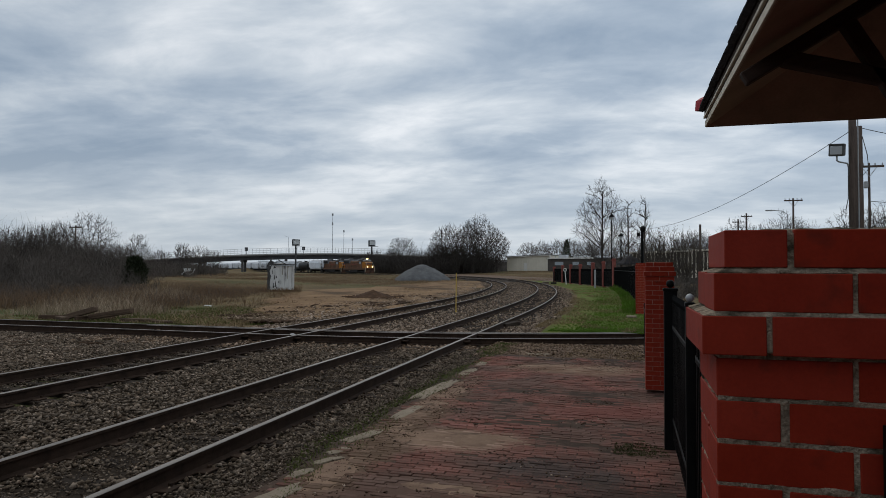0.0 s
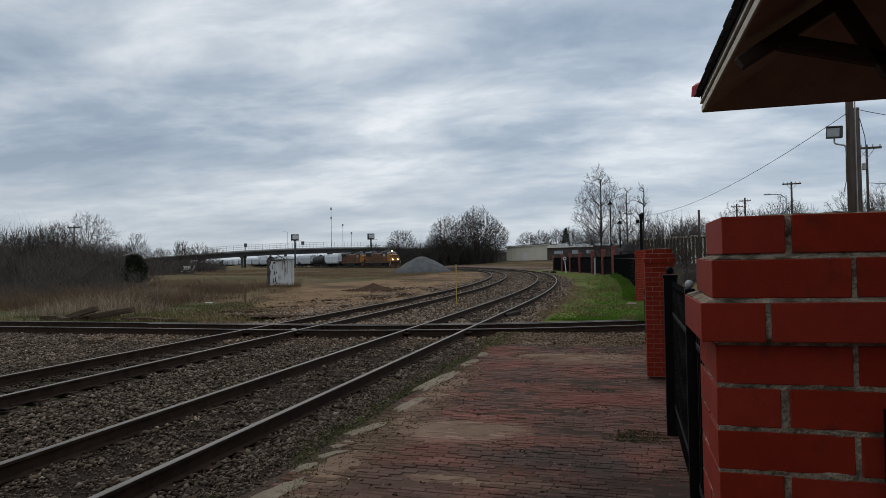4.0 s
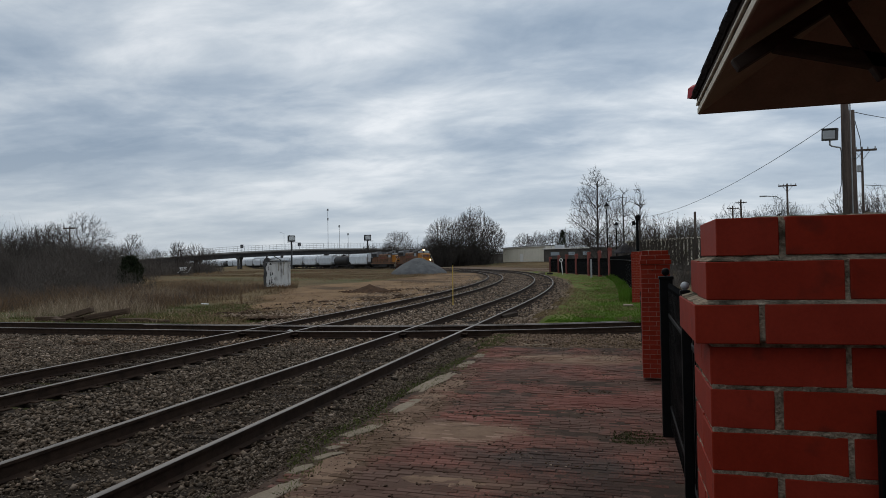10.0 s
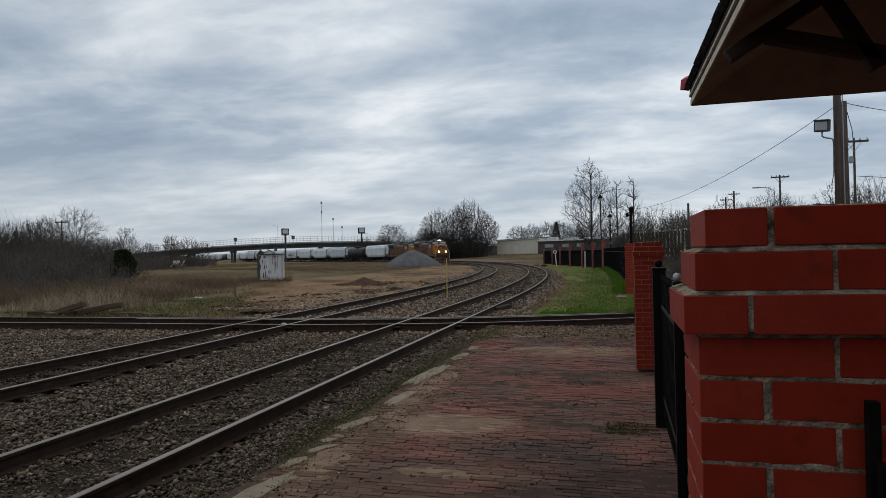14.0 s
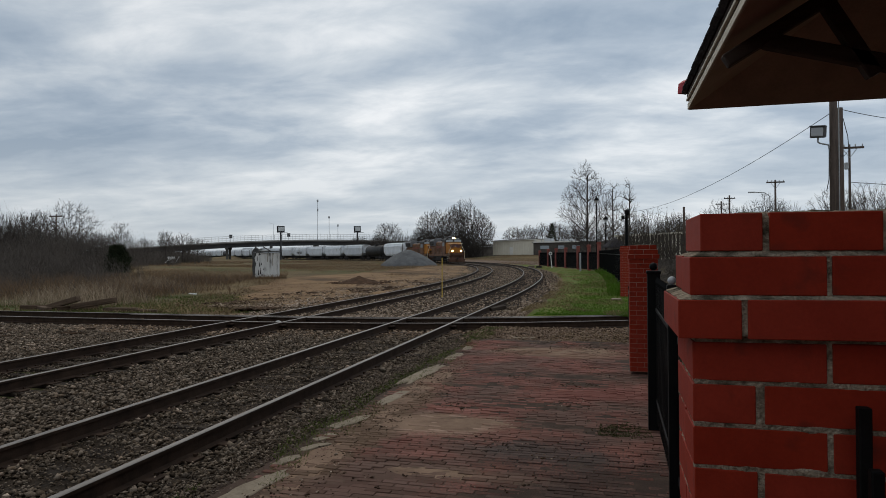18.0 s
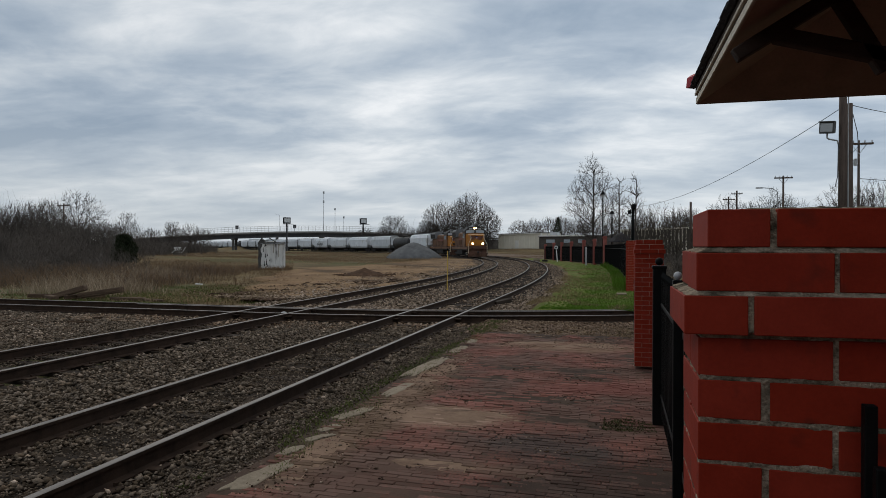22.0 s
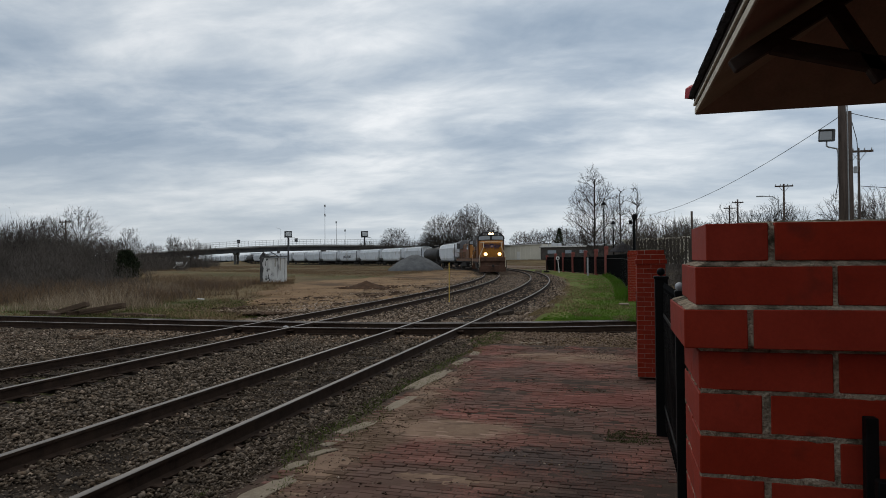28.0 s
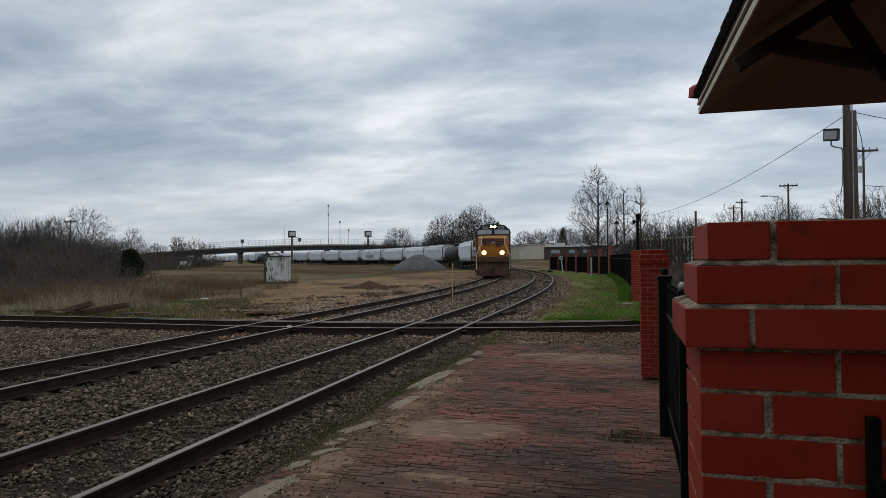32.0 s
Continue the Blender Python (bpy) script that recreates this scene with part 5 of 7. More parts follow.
for x, y, z, turn, tilt, ln in ((-19.1, 19.25, 0.06, 6, -15, 1.25), (-17.85, 19.3, 0.05, -3, -8, 1.95), (-20.5, 19.3, -0.14, 12, 0, 0.9), (-19.7, 19.0, -0.16, -25, 0, 0.8), (-16.6, 19.2, -0.17, 5, 0, 1.3), (-18.9, 19.7, -0.14, 70, 0, 1.4), (-15.5, 19.1, -0.20, -12, 0, 0.9)):
    g = Geo().box(0, 0, 0, ln, 0.22, 0.19, b=0.02)
    solid("old_sleeper", g, M["old_wood"], "discarded dark timber sleeper lying in the grass", "sleeper", pose(x, y, z, 0, tilt, turn), group="discarded sleepers")
solid("plank", Geo().box(0, 0, 0, 0.8, 0.2, 0.12, b=0.01), M["sleeper"], "short dark timber baulk beside the rail", "timber", pose(-3.70, 21.46, -0.10, 4, -4, 62))
slab = Geo().box(0, 0, 0, 0.36, 0.14, 0.04, b=0.01)
solid("litter", Geo().lathe([(0.02, 0), (0.10, 0.015), (0.075, 0.06), (0.02, 0.085)], 7), M["parapet"], "crumpled grey-white litter on the track diamond", "litter", pose(-8.62, 15.72, -0.10, 8, 5, 20))
solid("litter", slab, M["white_paint"], "pale scrap lying on the grass", "litter", pose(-19.6, 27.4, -0.12, 0, 3, 10))
solid("slab", Geo().box(0, 0, 0, 0.34, 0.5, 0.06, b=0.01), M["concrete"], "grey slab lying at the foot of the pier", "slab", pose(0.16, 24.9, 0.0, 0, 0, 4))
solid("slab", Geo().box(0, 0, 0, 0.5, 0.24, 0.05, b=0.01), M["concrete"], "pale broken slab on the gravel", "slab", pose(-1.75, 13.45, -0.035, 0, 0, 14))


# ---------------------------------------------------------------- overpass, signs and masts
def overpass():
    b = thing("road_overpass", "long concrete road overpass with railings across the horizon", "bridge")
    line = [(-262, 237, 0.8), (-240, 245, 2.5), (-226, 249, 3.7), (-209, 255, 5.0), (-190, 261, 6.3), (-172, 267, 7.25), (-154, 274, 7.9), (-136, 284, 8.2), (-118, 296, 8.1), (-98, 310, 7.4), (-70, 332, 6.2), (-40, 356, 4.5)]
    part("deck", Geo().sweep([(-5, -0.5), (5, -0.5), (5, 0.0), (-5, 0.0)], line), M["bridge"], b)
    part("parapet", Geo().sweep([(4.7, 0.0), (5.05, 0.0), (5.05, 0.55), (4.7, 0.55)], line), M["parapet"], b, "pale concrete parapet")
    for off in (3.6, 0.0, -3.6):
        part("girder", Geo().sweep([(off - 0.35, -2.1), (off + 0.35, -2.1), (off + 0.35, -0.5), (off - 0.35, -0.5)], line), M["bridge_dark"], b, "dark bridge girder")
    for h in (1.2, 2.1, 3.0):
        part("handrail", Geo().sweep([(4.85, h - 0.05), (4.95, h - 0.05), (4.95, h + 0.05), (4.85, h + 0.05)], line), M["galv"], b)
    bar = Geo().box(0, 0, 0, 0.09, 0.09, 2.6).mesh("railing_post", M["galv"])
    for (x0, y0, z0), (x1, y1, z1) in zip(line[2:-1], line[3:]):
        n = int(math.hypot(x1 - x0, y1 - y0) / 1.5)
        d = Vector((x1 - x0, y1 - y0, 0)).normalized()
        for i in range(n):
            t = i / n
            part("railing_post", bar, None, b, m=pose(x0 + (x1 - x0) * t + d.y * 4.9, y0 + (y1 - y0) * t - d.x * 4.9, z0 + (z1 - z0) * t + 1.75))
    for i in (3, 4, 5, 6, 7, 8, 9):
        x, y, z = line[i]
        x2, y2, _ = line[i + 1]
        turn = math.degrees(math.atan2(y2 - y, x2 - x))
        part("pier_cap", Geo().box(0, 0, z - 2.5, 1.3, 9.5, 0.9, b=0.1), M["bridge"], b, m=pose(x, y, 0, 0, 0, turn))
        for o in (-3, 3):
            part("column", Geo().lathe([(0.55, -0.5), (0.55, z - 2.8)], 10, pose(0, o, 0)), M["bridge"], b, m=pose(x, y, 0, 0, 0, turn))


overpass()


def box_truck(x, y, turn, label):
    t = thing("box_truck", label, "truck", pose(x, y, bank(x, y), 0, 0, turn))
    part("cargo_box", Geo().box(0.9, 0, 2.35, 5.6, 2.4, 2.7, b=0.06), M["hopper"], t, "white cargo box")
    part("cab", Geo().prism([(-4.1, 0.7), (-1.95, 0.7), (-1.95, 2.7), (-3.1, 2.75), (-3.7, 1.8), (-4.1, 1.7)], -1.05, 1.05, 1), M["white_paint"], t)
    part("windscreen", Geo().prism([(-3.68, 1.86), (-3.64, 1.84), (-3.09, 2.62), (-3.13, 2.64)], -0.9, 0.9, 1), M["sky_pale_glass"], t)
    part("chassis", Geo().box(-0.3, 0, 0.75, 7.2, 0.9, 0.3), M["loco_dark"], t)
    for wx in (-3.0, 2.2):
        for wy in (-0.95, 0.95):
            part("wheel", Geo().lathe([(0.05, -0.14), (0.48, -0.14), (0.48, 0.14), (0.05, 0.14)], 14, pose(wx, wy, 0.48, 90, 0, 0)), M["loco_dark"], t)


for x, y, turn in ((-196.0, 322, 24), (-186.0, 324, 28)):
    box_truck(x, y, turn, "white box truck parked beyond the freight train")
for x, y, z, label in ((-127.4, 234.3, 11.6, "dark billboard seen from behind on a single column"), (-105.6, 261, 12.2, "distant dark billboard on a single column")):
    b = thing("billboard", label, "billboard", pose(x, y, 0))
    part("column", Geo().lathe([(0.36, -0.3), (0.32, z - 0.9)], 10), M["bridge_dark"], b)
    part("panel", Geo().box(0, 0, z + 0.3, 3.0, 0.5, 2.5, b=0.05), M["black_board"], b, m=pose(0, 0, 0, 0, 0, 28))
    part("face", Geo().box(0.15, -0.27, z + 0.35, 2.2, 0.04, 1.6), M["board"], b, "faded pale advertising face", pose(0, 0, 0, 0, 0, 28))
    part("catwalk", Geo().box(0.5, -0.6, z - 1.15, 4.2, 0.7, 0.14), M["bridge_dark"], b, m=pose(0, 0, 0, 0, 0, 28))
for x, y, h, label in ((-165.5, 348, 33.6, "tall thin lattice radio mast"), (-167.4, 368, 25, "thin pole mast on the horizon"), (-162.5, 370, 20, "short thin mast on the horizon")):
    t = thing("radio_mast", label, "mast", pose(x, y, 0))
    part("mast", Geo().tube([(0, 0, 0), (0, 0, h)], [0.18, 0.10], 5), M["galv"], t)
    part("antenna", Geo().box(0, 0, h - 0.6, 0.9, 0.4, 1.3), M["galv"], t)
    if h > 30:
        part("antenna", Geo().box(0, 0, h - 6, 0.7, 0.5, 1.5), M["galv"], t)
for x, y, z, h in ((-155.6, 279, 8, 8.5), (-152.6, 282, 8, 7.2)):
    t = thing("street_light", "thin street light on the overpass", "street light", pose(x, y, z))
    part("pole", Geo().tube([(0, 0, 0), (0, 0, h), (-2.2, 0, h + 0.5)], 0.07, 5), M["galv"], t)
for x, y, z in ((-169.5, 265, 7.6), (-146, 276, 8.2)):
    t = thing("traffic_sign", "small dark sign on the overpass railing", "sign", pose(x, y, z))
    part("post", Geo().tube([(0, 0, 0), (0, 0, 3.2)], 0.12, 5), M["bridge_dark"], t)
    part("plate", Geo().box(0, 0, 2.7, 1.6, 0.1, 1.7), M["bridge_dark"], t)




# ---------------------------------------------------------------- trees
def spreading_tree(x, y, z, h, w, seed, label, tips=900, trunk=0.2, limbs=7, thin=0.014, buds=0, leader=False, base=0.2, rise=0.8):
    """A bare tree whose limbs part again and again until they reach twig ends spread through a lumpy rounded crown of half-width w."""
    rng = np.random.default_rng(seed)
    bottom = base * h
    zc, sz = (bottom + h) / 2, (h - bottom) / 2
    d = rng.normal(0, 1, (tips, 3))
    d /= np.linalg.norm(d, axis=1)[:, None]
    lump = np.array([1 + 0.22 * noise.noise((a * 1.7 + seed, b * 1.7, c * 1.7)) + 0.10 * noise.noise((a * 4 + seed, b * 4, c * 4)) for a, b, c in d.tolist()])
    q = d * (rng.uniform(0.06, 1, tips) ** 0.42 * lump)[:, None]
    if leader:
        # widest below the middle, drawn in towards the tip
        q[:, :2] *= np.clip(1.15 - 0.42 * (q[:, 2:3] + 0.3), 0.25, 1.2)
    ends = q * np.array([w, w, sz]) + np.array([0, 0, zc])
    r0 = h * (0.012 if leader else 0.015)
    total = float(tips)
    segs = ([], [])
    bend = rng.normal(0, 0.015, 2) * h

    def on_trunk(t):
        return np.array([bend[0] * t, bend[1] * t, t * h])

    top = 0.86 if leader else trunk + 0.12
    steps = 7
    for k in range(steps):
        a, b = top * k / steps, top * (k + 1) / steps
        segs[0].append((on_trunk(a) - np.array([0, 0, 0.3 * (k == 0)]), on_trunk(b), r0 * (1.15 - 0.75 * a / max(top, 0.5)), r0 * (1.15 - 0.75 * b / max(top, 0.5))))

    def split(pts, k):
        if len(pts) < 12:
            # halve a small group across the line between two of its ends
            i = int(rng.integers(len(pts)))
            e = pts[i - 1] - pts[i]
            side = (pts - (pts[i - 1] + pts[i]) / 2) @ e > 0
            return [pts[side], pts[~side]] if side.any() and not side.all() else [pts[:1], pts[1:]]
        c = pts[rng.choice(len(pts), k, replace=False)]
        for _ in range(3):
            who = ((pts[:, None] - c[None]) ** 2).sum(2).argmin(1)
            c = np.array([pts[who == n].mean(0) if (who == n).any() else c[n] for n in range(k)])
        return [pts[who == n] for n in range(k) if (who == n).any()]

    stack = []
    for pts in split(ends, limbs):
        m = pts.mean(0)
        t = (m[2] - rise * math.hypot(m[0], m[1])) / h
        stack.append((on_trunk(min(max(t, trunk * 0.75), top)), pts, 0))
    while stack:
        start, pts, depth = stack.pop()
        n = len(pts)
        if n == 1:
            segs[1].append((start, pts[0], thin, thin * 0.5))
            continue
        for c in split(pts, 2 if n < 9 or rng.random() < 0.6 else 3):
            m = c.mean(0)
            ra, rb = (max(thin, r0 * 0.62 * (v / total * limbs / 3.0) ** 0.46) for v in (n, len(c)))
            node = start + (m - start) * ((0.52, 0.52, 0.40) if n > 4 else (0.46, 0.46, 0.36))
            size = float(np.linalg.norm(node - start))
            node = node + rng.normal(0, 0.09, 3) * size + np.array([0, 0, 0.05 * size])
            mid = (start + node) / 2 + rng.normal(0, 0.05, 3) * size - np.array([0, 0, 0.03 * size])
            slot = 0 if depth < 2 else 1
            if len(c) > 1:
                segs[slot].append((start, mid, ra * 0.9, (ra + rb) / 2))
                segs[slot].append((mid, node, (ra + rb) / 2, rb))
                stack.append((node, c, depth + 1))
            else:
                stack.append((start, c, depth + 1))
    ob = thing("bare_tree", label, "tree", pose(x, y, z, 0, 0, float(rng.uniform(0, 360))))
    for slot, name, mat in ((0, "trunk", M["bark"]), (1, "crown", M["twig"])):
        p0, p1 = np.array([k[0] for k in segs[slot]]), np.array([k[1] for k in segs[slot]])
        a, b = np.array([k[2] for k in segs[slot]]), np.array([k[3] for k in segs[slot]])
        e = p1 - p0
        e = e / np.maximum(np.linalg.norm(e, axis=1), 1e-6)[:, None]
        u = np.cross(e, np.where(np.abs(e[:, 2:3]) < 0.9, (0.0, 0.0, 1.0), (1.0, 0.0, 0.0)))
        u /= np.linalg.norm(u, axis=1)[:, None]
        k = np.cross(e, u)
        ring = [u * math.cos(t) + k * math.sin(t) for t in (0, 2.094, 4.189)]
        v = np.stack([p0 + r * a[:, None] for r in ring] + [p1 + r * b[:, None] for r in ring], 1).reshape(-1, 3)
        f = np.array([(0, 1, 4), (0, 4, 3), (1, 2, 5), (1, 5, 4), (2, 0, 3), (2, 3, 5)])
        f = (f[None] + (np.arange(len(p0)) * 6)[:, None, None]).reshape(-1, 3)
        part(name, mesh_of(name, v, f, mat), None, ob)
    if buds:
        spots = ends[rng.integers(0, tips, buds)] + rng.normal(0, 0.06, (buds, 3))
        v, f = scatter(spots, rng.uniform(0.02, 0.045, buds), rng, OCTA_V, OCTA_F)
        tagged(part("foliage", mesh_of("foliage", v, f, M["bud"]), None, ob, "small opening leaf buds"), kind="stuff")
    return ob


spreading_tree(-2.75, 77, -0.1, 12.6, 3.6, 3, "tall leafless tree with a full oval crown behind the fence", 3000, 0.16, 16, thin=0.013, leader=True, base=0.10, rise=1.25)
spreading_tree(0.2, 72, -0.1, 9.9, 1.6, 14, "slender leafless tree behind the lawn fence", 420, 0.25, 16, thin=0.010, leader=True, rise=1.3)
spreading_tree(1.7, 74, -0.1, 10.4, 1.5, 25, "slender leafless tree with upright twigs", 420, 0.3, 16, thin=0.010, leader=True, rise=1.5)
for i, (x, y, h, r) in enumerate(((1.6, 52, 5.2, 1.6), (2.9, 49, 5.3, 1.6), (4.1, 50, 4.8, 1.5), (5.2, 47, 4.6, 1.5), (0.9, 57, 5.0, 1.4), (4.7, 56, 5.4, 1.6), (3.4, 58, 5.8, 1.6), (2.3, 62, 6.0, 1.5))):
    spreading_tree(x, y, -0.1, h, r, 40 + i, "small budding tree behind the iron fence", 260, 0.12, 9, thin=0.008, buds=300, base=0.18, rise=1.3)
# trees along the right-hand skyline
for i, (x, y, h, r) in enumerate(((9.2, 100, 8.0, 3.6), (14.6, 96, 9.2, 3.2), (16.7, 92, 8.2, 2.6), (19.0, 90, 9.3, 2.8), (21.4, 96, 8.6, 3.0), (23.0, 76, 7.4, 2.4), (27.5, 92, 10.4, 4), (31.0, 92, 10.8, 4), (29.0, 84, 8.8, 3.4), (12.3, 128, 9.5, 4), (25.2, 110, 10, 4))):
    spreading_tree(x, y, 0, h, r, 70 + i, "bare winter tree on the skyline behind the depot", 1000, 0.2, 7, thin=0.016, rise=1.0)
# wood behind the gravel heap
for i, (x, y, h, r) in enumerate(((-49.6, 181.5, 15.0, 5.6), (-41.4, 185.5, 17.8, 6.0), (-36.9, 189, 13.6, 4.0), (-45.4, 190, 16.0, 5.6), (-54.5, 186, 10.0, 4.0))):
    spreading_tree(x, y, -0.2, h, r, 110 + i, "large bare rounded tree of the thicket behind the tracks", 4200, 0.16, 9, thin=0.028, base=0.15)
for i, (x, y, h, r) in enumerate(((-79.6, 227, 14.2, 6.0), (-92, 250, 9.5, 5), (-99, 246, 9.5, 4.5), (-66, 222, 6.5, 4), (-84, 262, 9.5, 5), (-110, 300, 12, 6))):
    spreading_tree(x, y, -0.2, h, r, 130 + i, "bare rounded tree in front of the overpass", 2600 if i == 0 else 1300, 0.16, 8, thin=0.032, base=0.12)
for i, (x, y, h, r) in enumerate(((-34.2, 234, 11.9, 4.6), (-30.8, 246, 12.8, 4.8), (-24.3, 237, 13.0, 5.0), (-19, 233, 13.2, 5.0), (-10, 226, 12.5, 5.0), (-2, 220, 12, 5.0), (8, 215, 12.5, 5.5), (17, 200, 12, 5.5), (25, 190, 12, 5.5), (-14, 255, 13, 6))):
    spreading_tree(x, y, -0.2, h, r, 150 + i, "distant bare tree behind the low buildings", 1500, 0.18, 8, thin=0.034)
# left-hand skyline
for i, (x, y, h, r) in enumerate(((-55, 47.2, 5.8, 2.0), (-55.5, 49.1, 6.0, 1.8), (-57.3, 52.8, 6.5, 1.8), (-59.9, 56.2, 7.1, 2.0), (-60.5, 58.1, 7.0, 1.8), (-65.4, 67.1, 8.9, 3.4), (-64.8, 69.4, 4.8, 1.6), (-66.3, 73.1, 5.2, 1.5), (-65.2, 73.4, 5.0, 1.3), (-68.9, 79.6, 7.0, 1.7), (-83.3, 101.6, 5.3, 3), (-99, 128.4, 7.9, 2.2), (-108, 146.7, 7.9, 4), (-54, 42, 5.4, 2.2), (-61, 49, 6.2, 2.4), (-120, 170, 7.5, 4), (-128, 168, 7.5, 4))):
    spreading_tree(x, y, -0.1, h, r, 170 + i, "bare tree rising above the trackside brush", 1300 if i == 5 else 700, 0.25, 7, thin=0.016 if i < 10 else 0.026, base=0.25)


def evergreen(x, y, z, h, r, seed):
    ob = thing("evergreen_tree", "dark dense evergreen at the edge of the brush", "tree", pose(x, y, z))
    part("trunk", Geo().tube([(0, 0, -0.2), (0, 0, h * 0.6)], [0.12, 0.05], 6), M["bark"], ob)
    rng = np.random.default_rng(seed)
    n = 2600
    t = rng.uniform(0, 1, n) ** 0.8
    a = rng.uniform(0, 2 * np.pi, n)
    rr = r * np.sqrt(rng.uniform(0.25, 1, n)) * np.clip(1.15 * (1 - t) ** (0.35 if h < 4 else 0.6), 0.05, 1) * (1 + 0.2 * np.sin(a * 3 + t * 9))
    p = np.c_[rr * np.cos(a), rr * np.sin(a), 0.15 + t * h]
    v, f = blades(p, rng.uniform(0.2, 0.6, n) * r * 0.6, 0.08, rng, 1.1)
    part("crown", mesh_of("crown", v, f, M["evergreen"]), None, ob)


evergreen(-43.6, 50.0, -0.1, 2.5, 1.1, 1)
evergreen(-20, 228, 0, 11.5, 2.2, 2)


def brush(name, label, centres, n, hmin, hmax, mat, seed, width=0.03):
    """Thickets of rounded bushes, thin stems fanning out with many side twigs, over clumps (x, y, radius, height factor)."""
    rng = np.random.default_rng(seed)
    c = np.array(centres, float)
    w = c[:, 2] ** 2
    stems, twigs = 18, 15
    nb = n // stems
    k = rng.choice(len(c), nb, p=w / w.sum())
    p = c[k, :2] + rng.normal(0, 0.5, (nb, 2)) * c[k, 2:3]
    d = np.hypot(*(p - c[k, :2]).T) / c[k, 2]
    h = rng.uniform(hmin, hmax, nb) * c[k, 3] * np.clip(1.1 - 0.3 * d * d, 0.35, 1.1)
    base = np.repeat(np.c_[p, [bank(*q) for q in p]], stems, 0)
    base[:, :2] += rng.normal(0, 0.22, (nb * stems, 2)) * np.repeat(h, stems)[:, None]
    hh = np.repeat(h, stems) * rng.uniform(0.6, 1.05, nb * stems)
    a, r = rng.uniform(0, 2 * np.pi, nb * stems), np.sqrt(rng.uniform(0, 1, nb * stems)) * 0.50
    out = np.c_[np.cos(a) * r, np.sin(a) * r] * hh[:, None]
    top = hh * np.sqrt(np.clip(1.05 - 2.0 * r * r, 0.2, 1))

    def slips(p0, p1, wid):
        m = len(p0)
        b = rng.uniform(0, 2 * np.pi, m)
        side = np.c_[np.cos(b), np.sin(b), 0 * b] * wid / 2
        mid = (p0 + p1) / 2 + rng.normal(0, 0.10, (m, 3)) * np.linalg.norm(p1 - p0, axis=1)[:, None]
        v = np.stack([p0 - side, p0 + side, mid - side * 0.7, mid + side * 0.7, p1], 1).reshape(-1, 3)
        f = np.array([(0, 1, 3), (0, 3, 2), (2, 3, 4)])[None] + (np.arange(m) * 5)[:, None, None]
        return v, f.reshape(-1, 3)

    tip = base + np.c_[out, top]
    v1, f1 = slips(base, tip, width * 1.3)
    t = rng.uniform(0.2, 1.0, (nb * stems, twigs, 1))
    p0 = (base[:, None] + (tip - base)[:, None] * t).reshape(-1, 3)
    ln = np.repeat(hh, twigs) * rng.uniform(0.07, 0.26, nb * stems * twigs)
    p1 = p0 + rng.normal(0, 0.75, (len(p0), 3)) * ln[:, None] + np.c_[0 * ln, 0 * ln, ln * 0.55]
    v2, f2 = slips(p0, p1, width * 0.8)
    return solid(name, mesh_of(name, np.concatenate([v1, v2]), np.concatenate([f1, f2 + len(v1)]), mat), None, label, "brush", kind="stuff")


brush("trackside_brush", "dense dark leafless brush along the meadow", [(-48, 38, 6, 1.0), (-56, 44, 8, 1.15), (-58, 54, 8, 1.2), (-54, 50, 6, 1.0), (-64, 58, 8, 1.3), (-62, 66, 7, 1.0), (-56, 58, 5, 0.8), (-70, 70, 7, 0.85), (-71, 82, 6, 0.6), (-46, 33, 5, 0.9), (-66, 46, 9, 1.3), (-53, 56, 4, 0.85), (-43, 36, 5, 0.55), (-46, 44, 5, 0.6), (-50, 52, 5, 0.6), (-40, 32, 4, 0.4), (-35, 31, 4, 0.32), (-37, 38, 4, 0.4), (-33, 36, 3, 0.25)], 20000, 1.9, 4.3, M["brush"], 3, 0.022)
brush("far_brush", "dark leafless brush in front of the overpass", [(-112, 150, 7, 0.9), (-124, 158, 9, 0.9), (-140, 170, 10, 1), (-92, 112, 6, 0.8), (-102, 125, 7, 0.9), (-132, 180, 8, 0.9)], 6000, 1.6, 4.4, M["brush"], 4, 0.05)
brush("wood_brush", "dark undergrowth below the bare trees", [(-53.5, 181, 4, 1.05), (-49, 182, 4.5, 1.55), (-40.2, 184, 2.6, 1.45), (-45, 186, 4, 0.9), (-58, 184, 4, 0.5)], 5600, 2.6, 6.2, M["dark_brush"], 5, 0.055)
brush("bridge_brush", "brown brush along the foot of the overpass", [(-78, 226, 7, 1), (-88, 240, 8, 1), (-98, 246, 8, 1), (-108, 258, 8, 1), (-70, 216, 7, 1), (-120, 262, 8, 0.7), (-64, 208, 5, 0.9), (-58, 200, 5, 0.9), (-94, 236, 7, 1), (-84, 228, 6, 1), (-114, 262, 7, 1), (-72, 222, 6, 1.1), (-62, 214, 5, 1.1), (-188, 238, 6, 0.75), (-202, 236, 7, 0.7), (-214, 236, 7, 0.6)], 15000, 3.0, 7.0, M["dark_brush"], 6, 0.07)
brush("skyline_brush", "bare scrub on the skyline behind the depot", [(11, 96, 6, 1), (18, 92, 6, 1), (25, 92, 6, 1.1), (31, 90, 6, 1.2), (6, 110, 6, 1), (8, 86, 3, 0.8)], 5200, 2.4, 5.6, M["brush"], 7, 0.06)
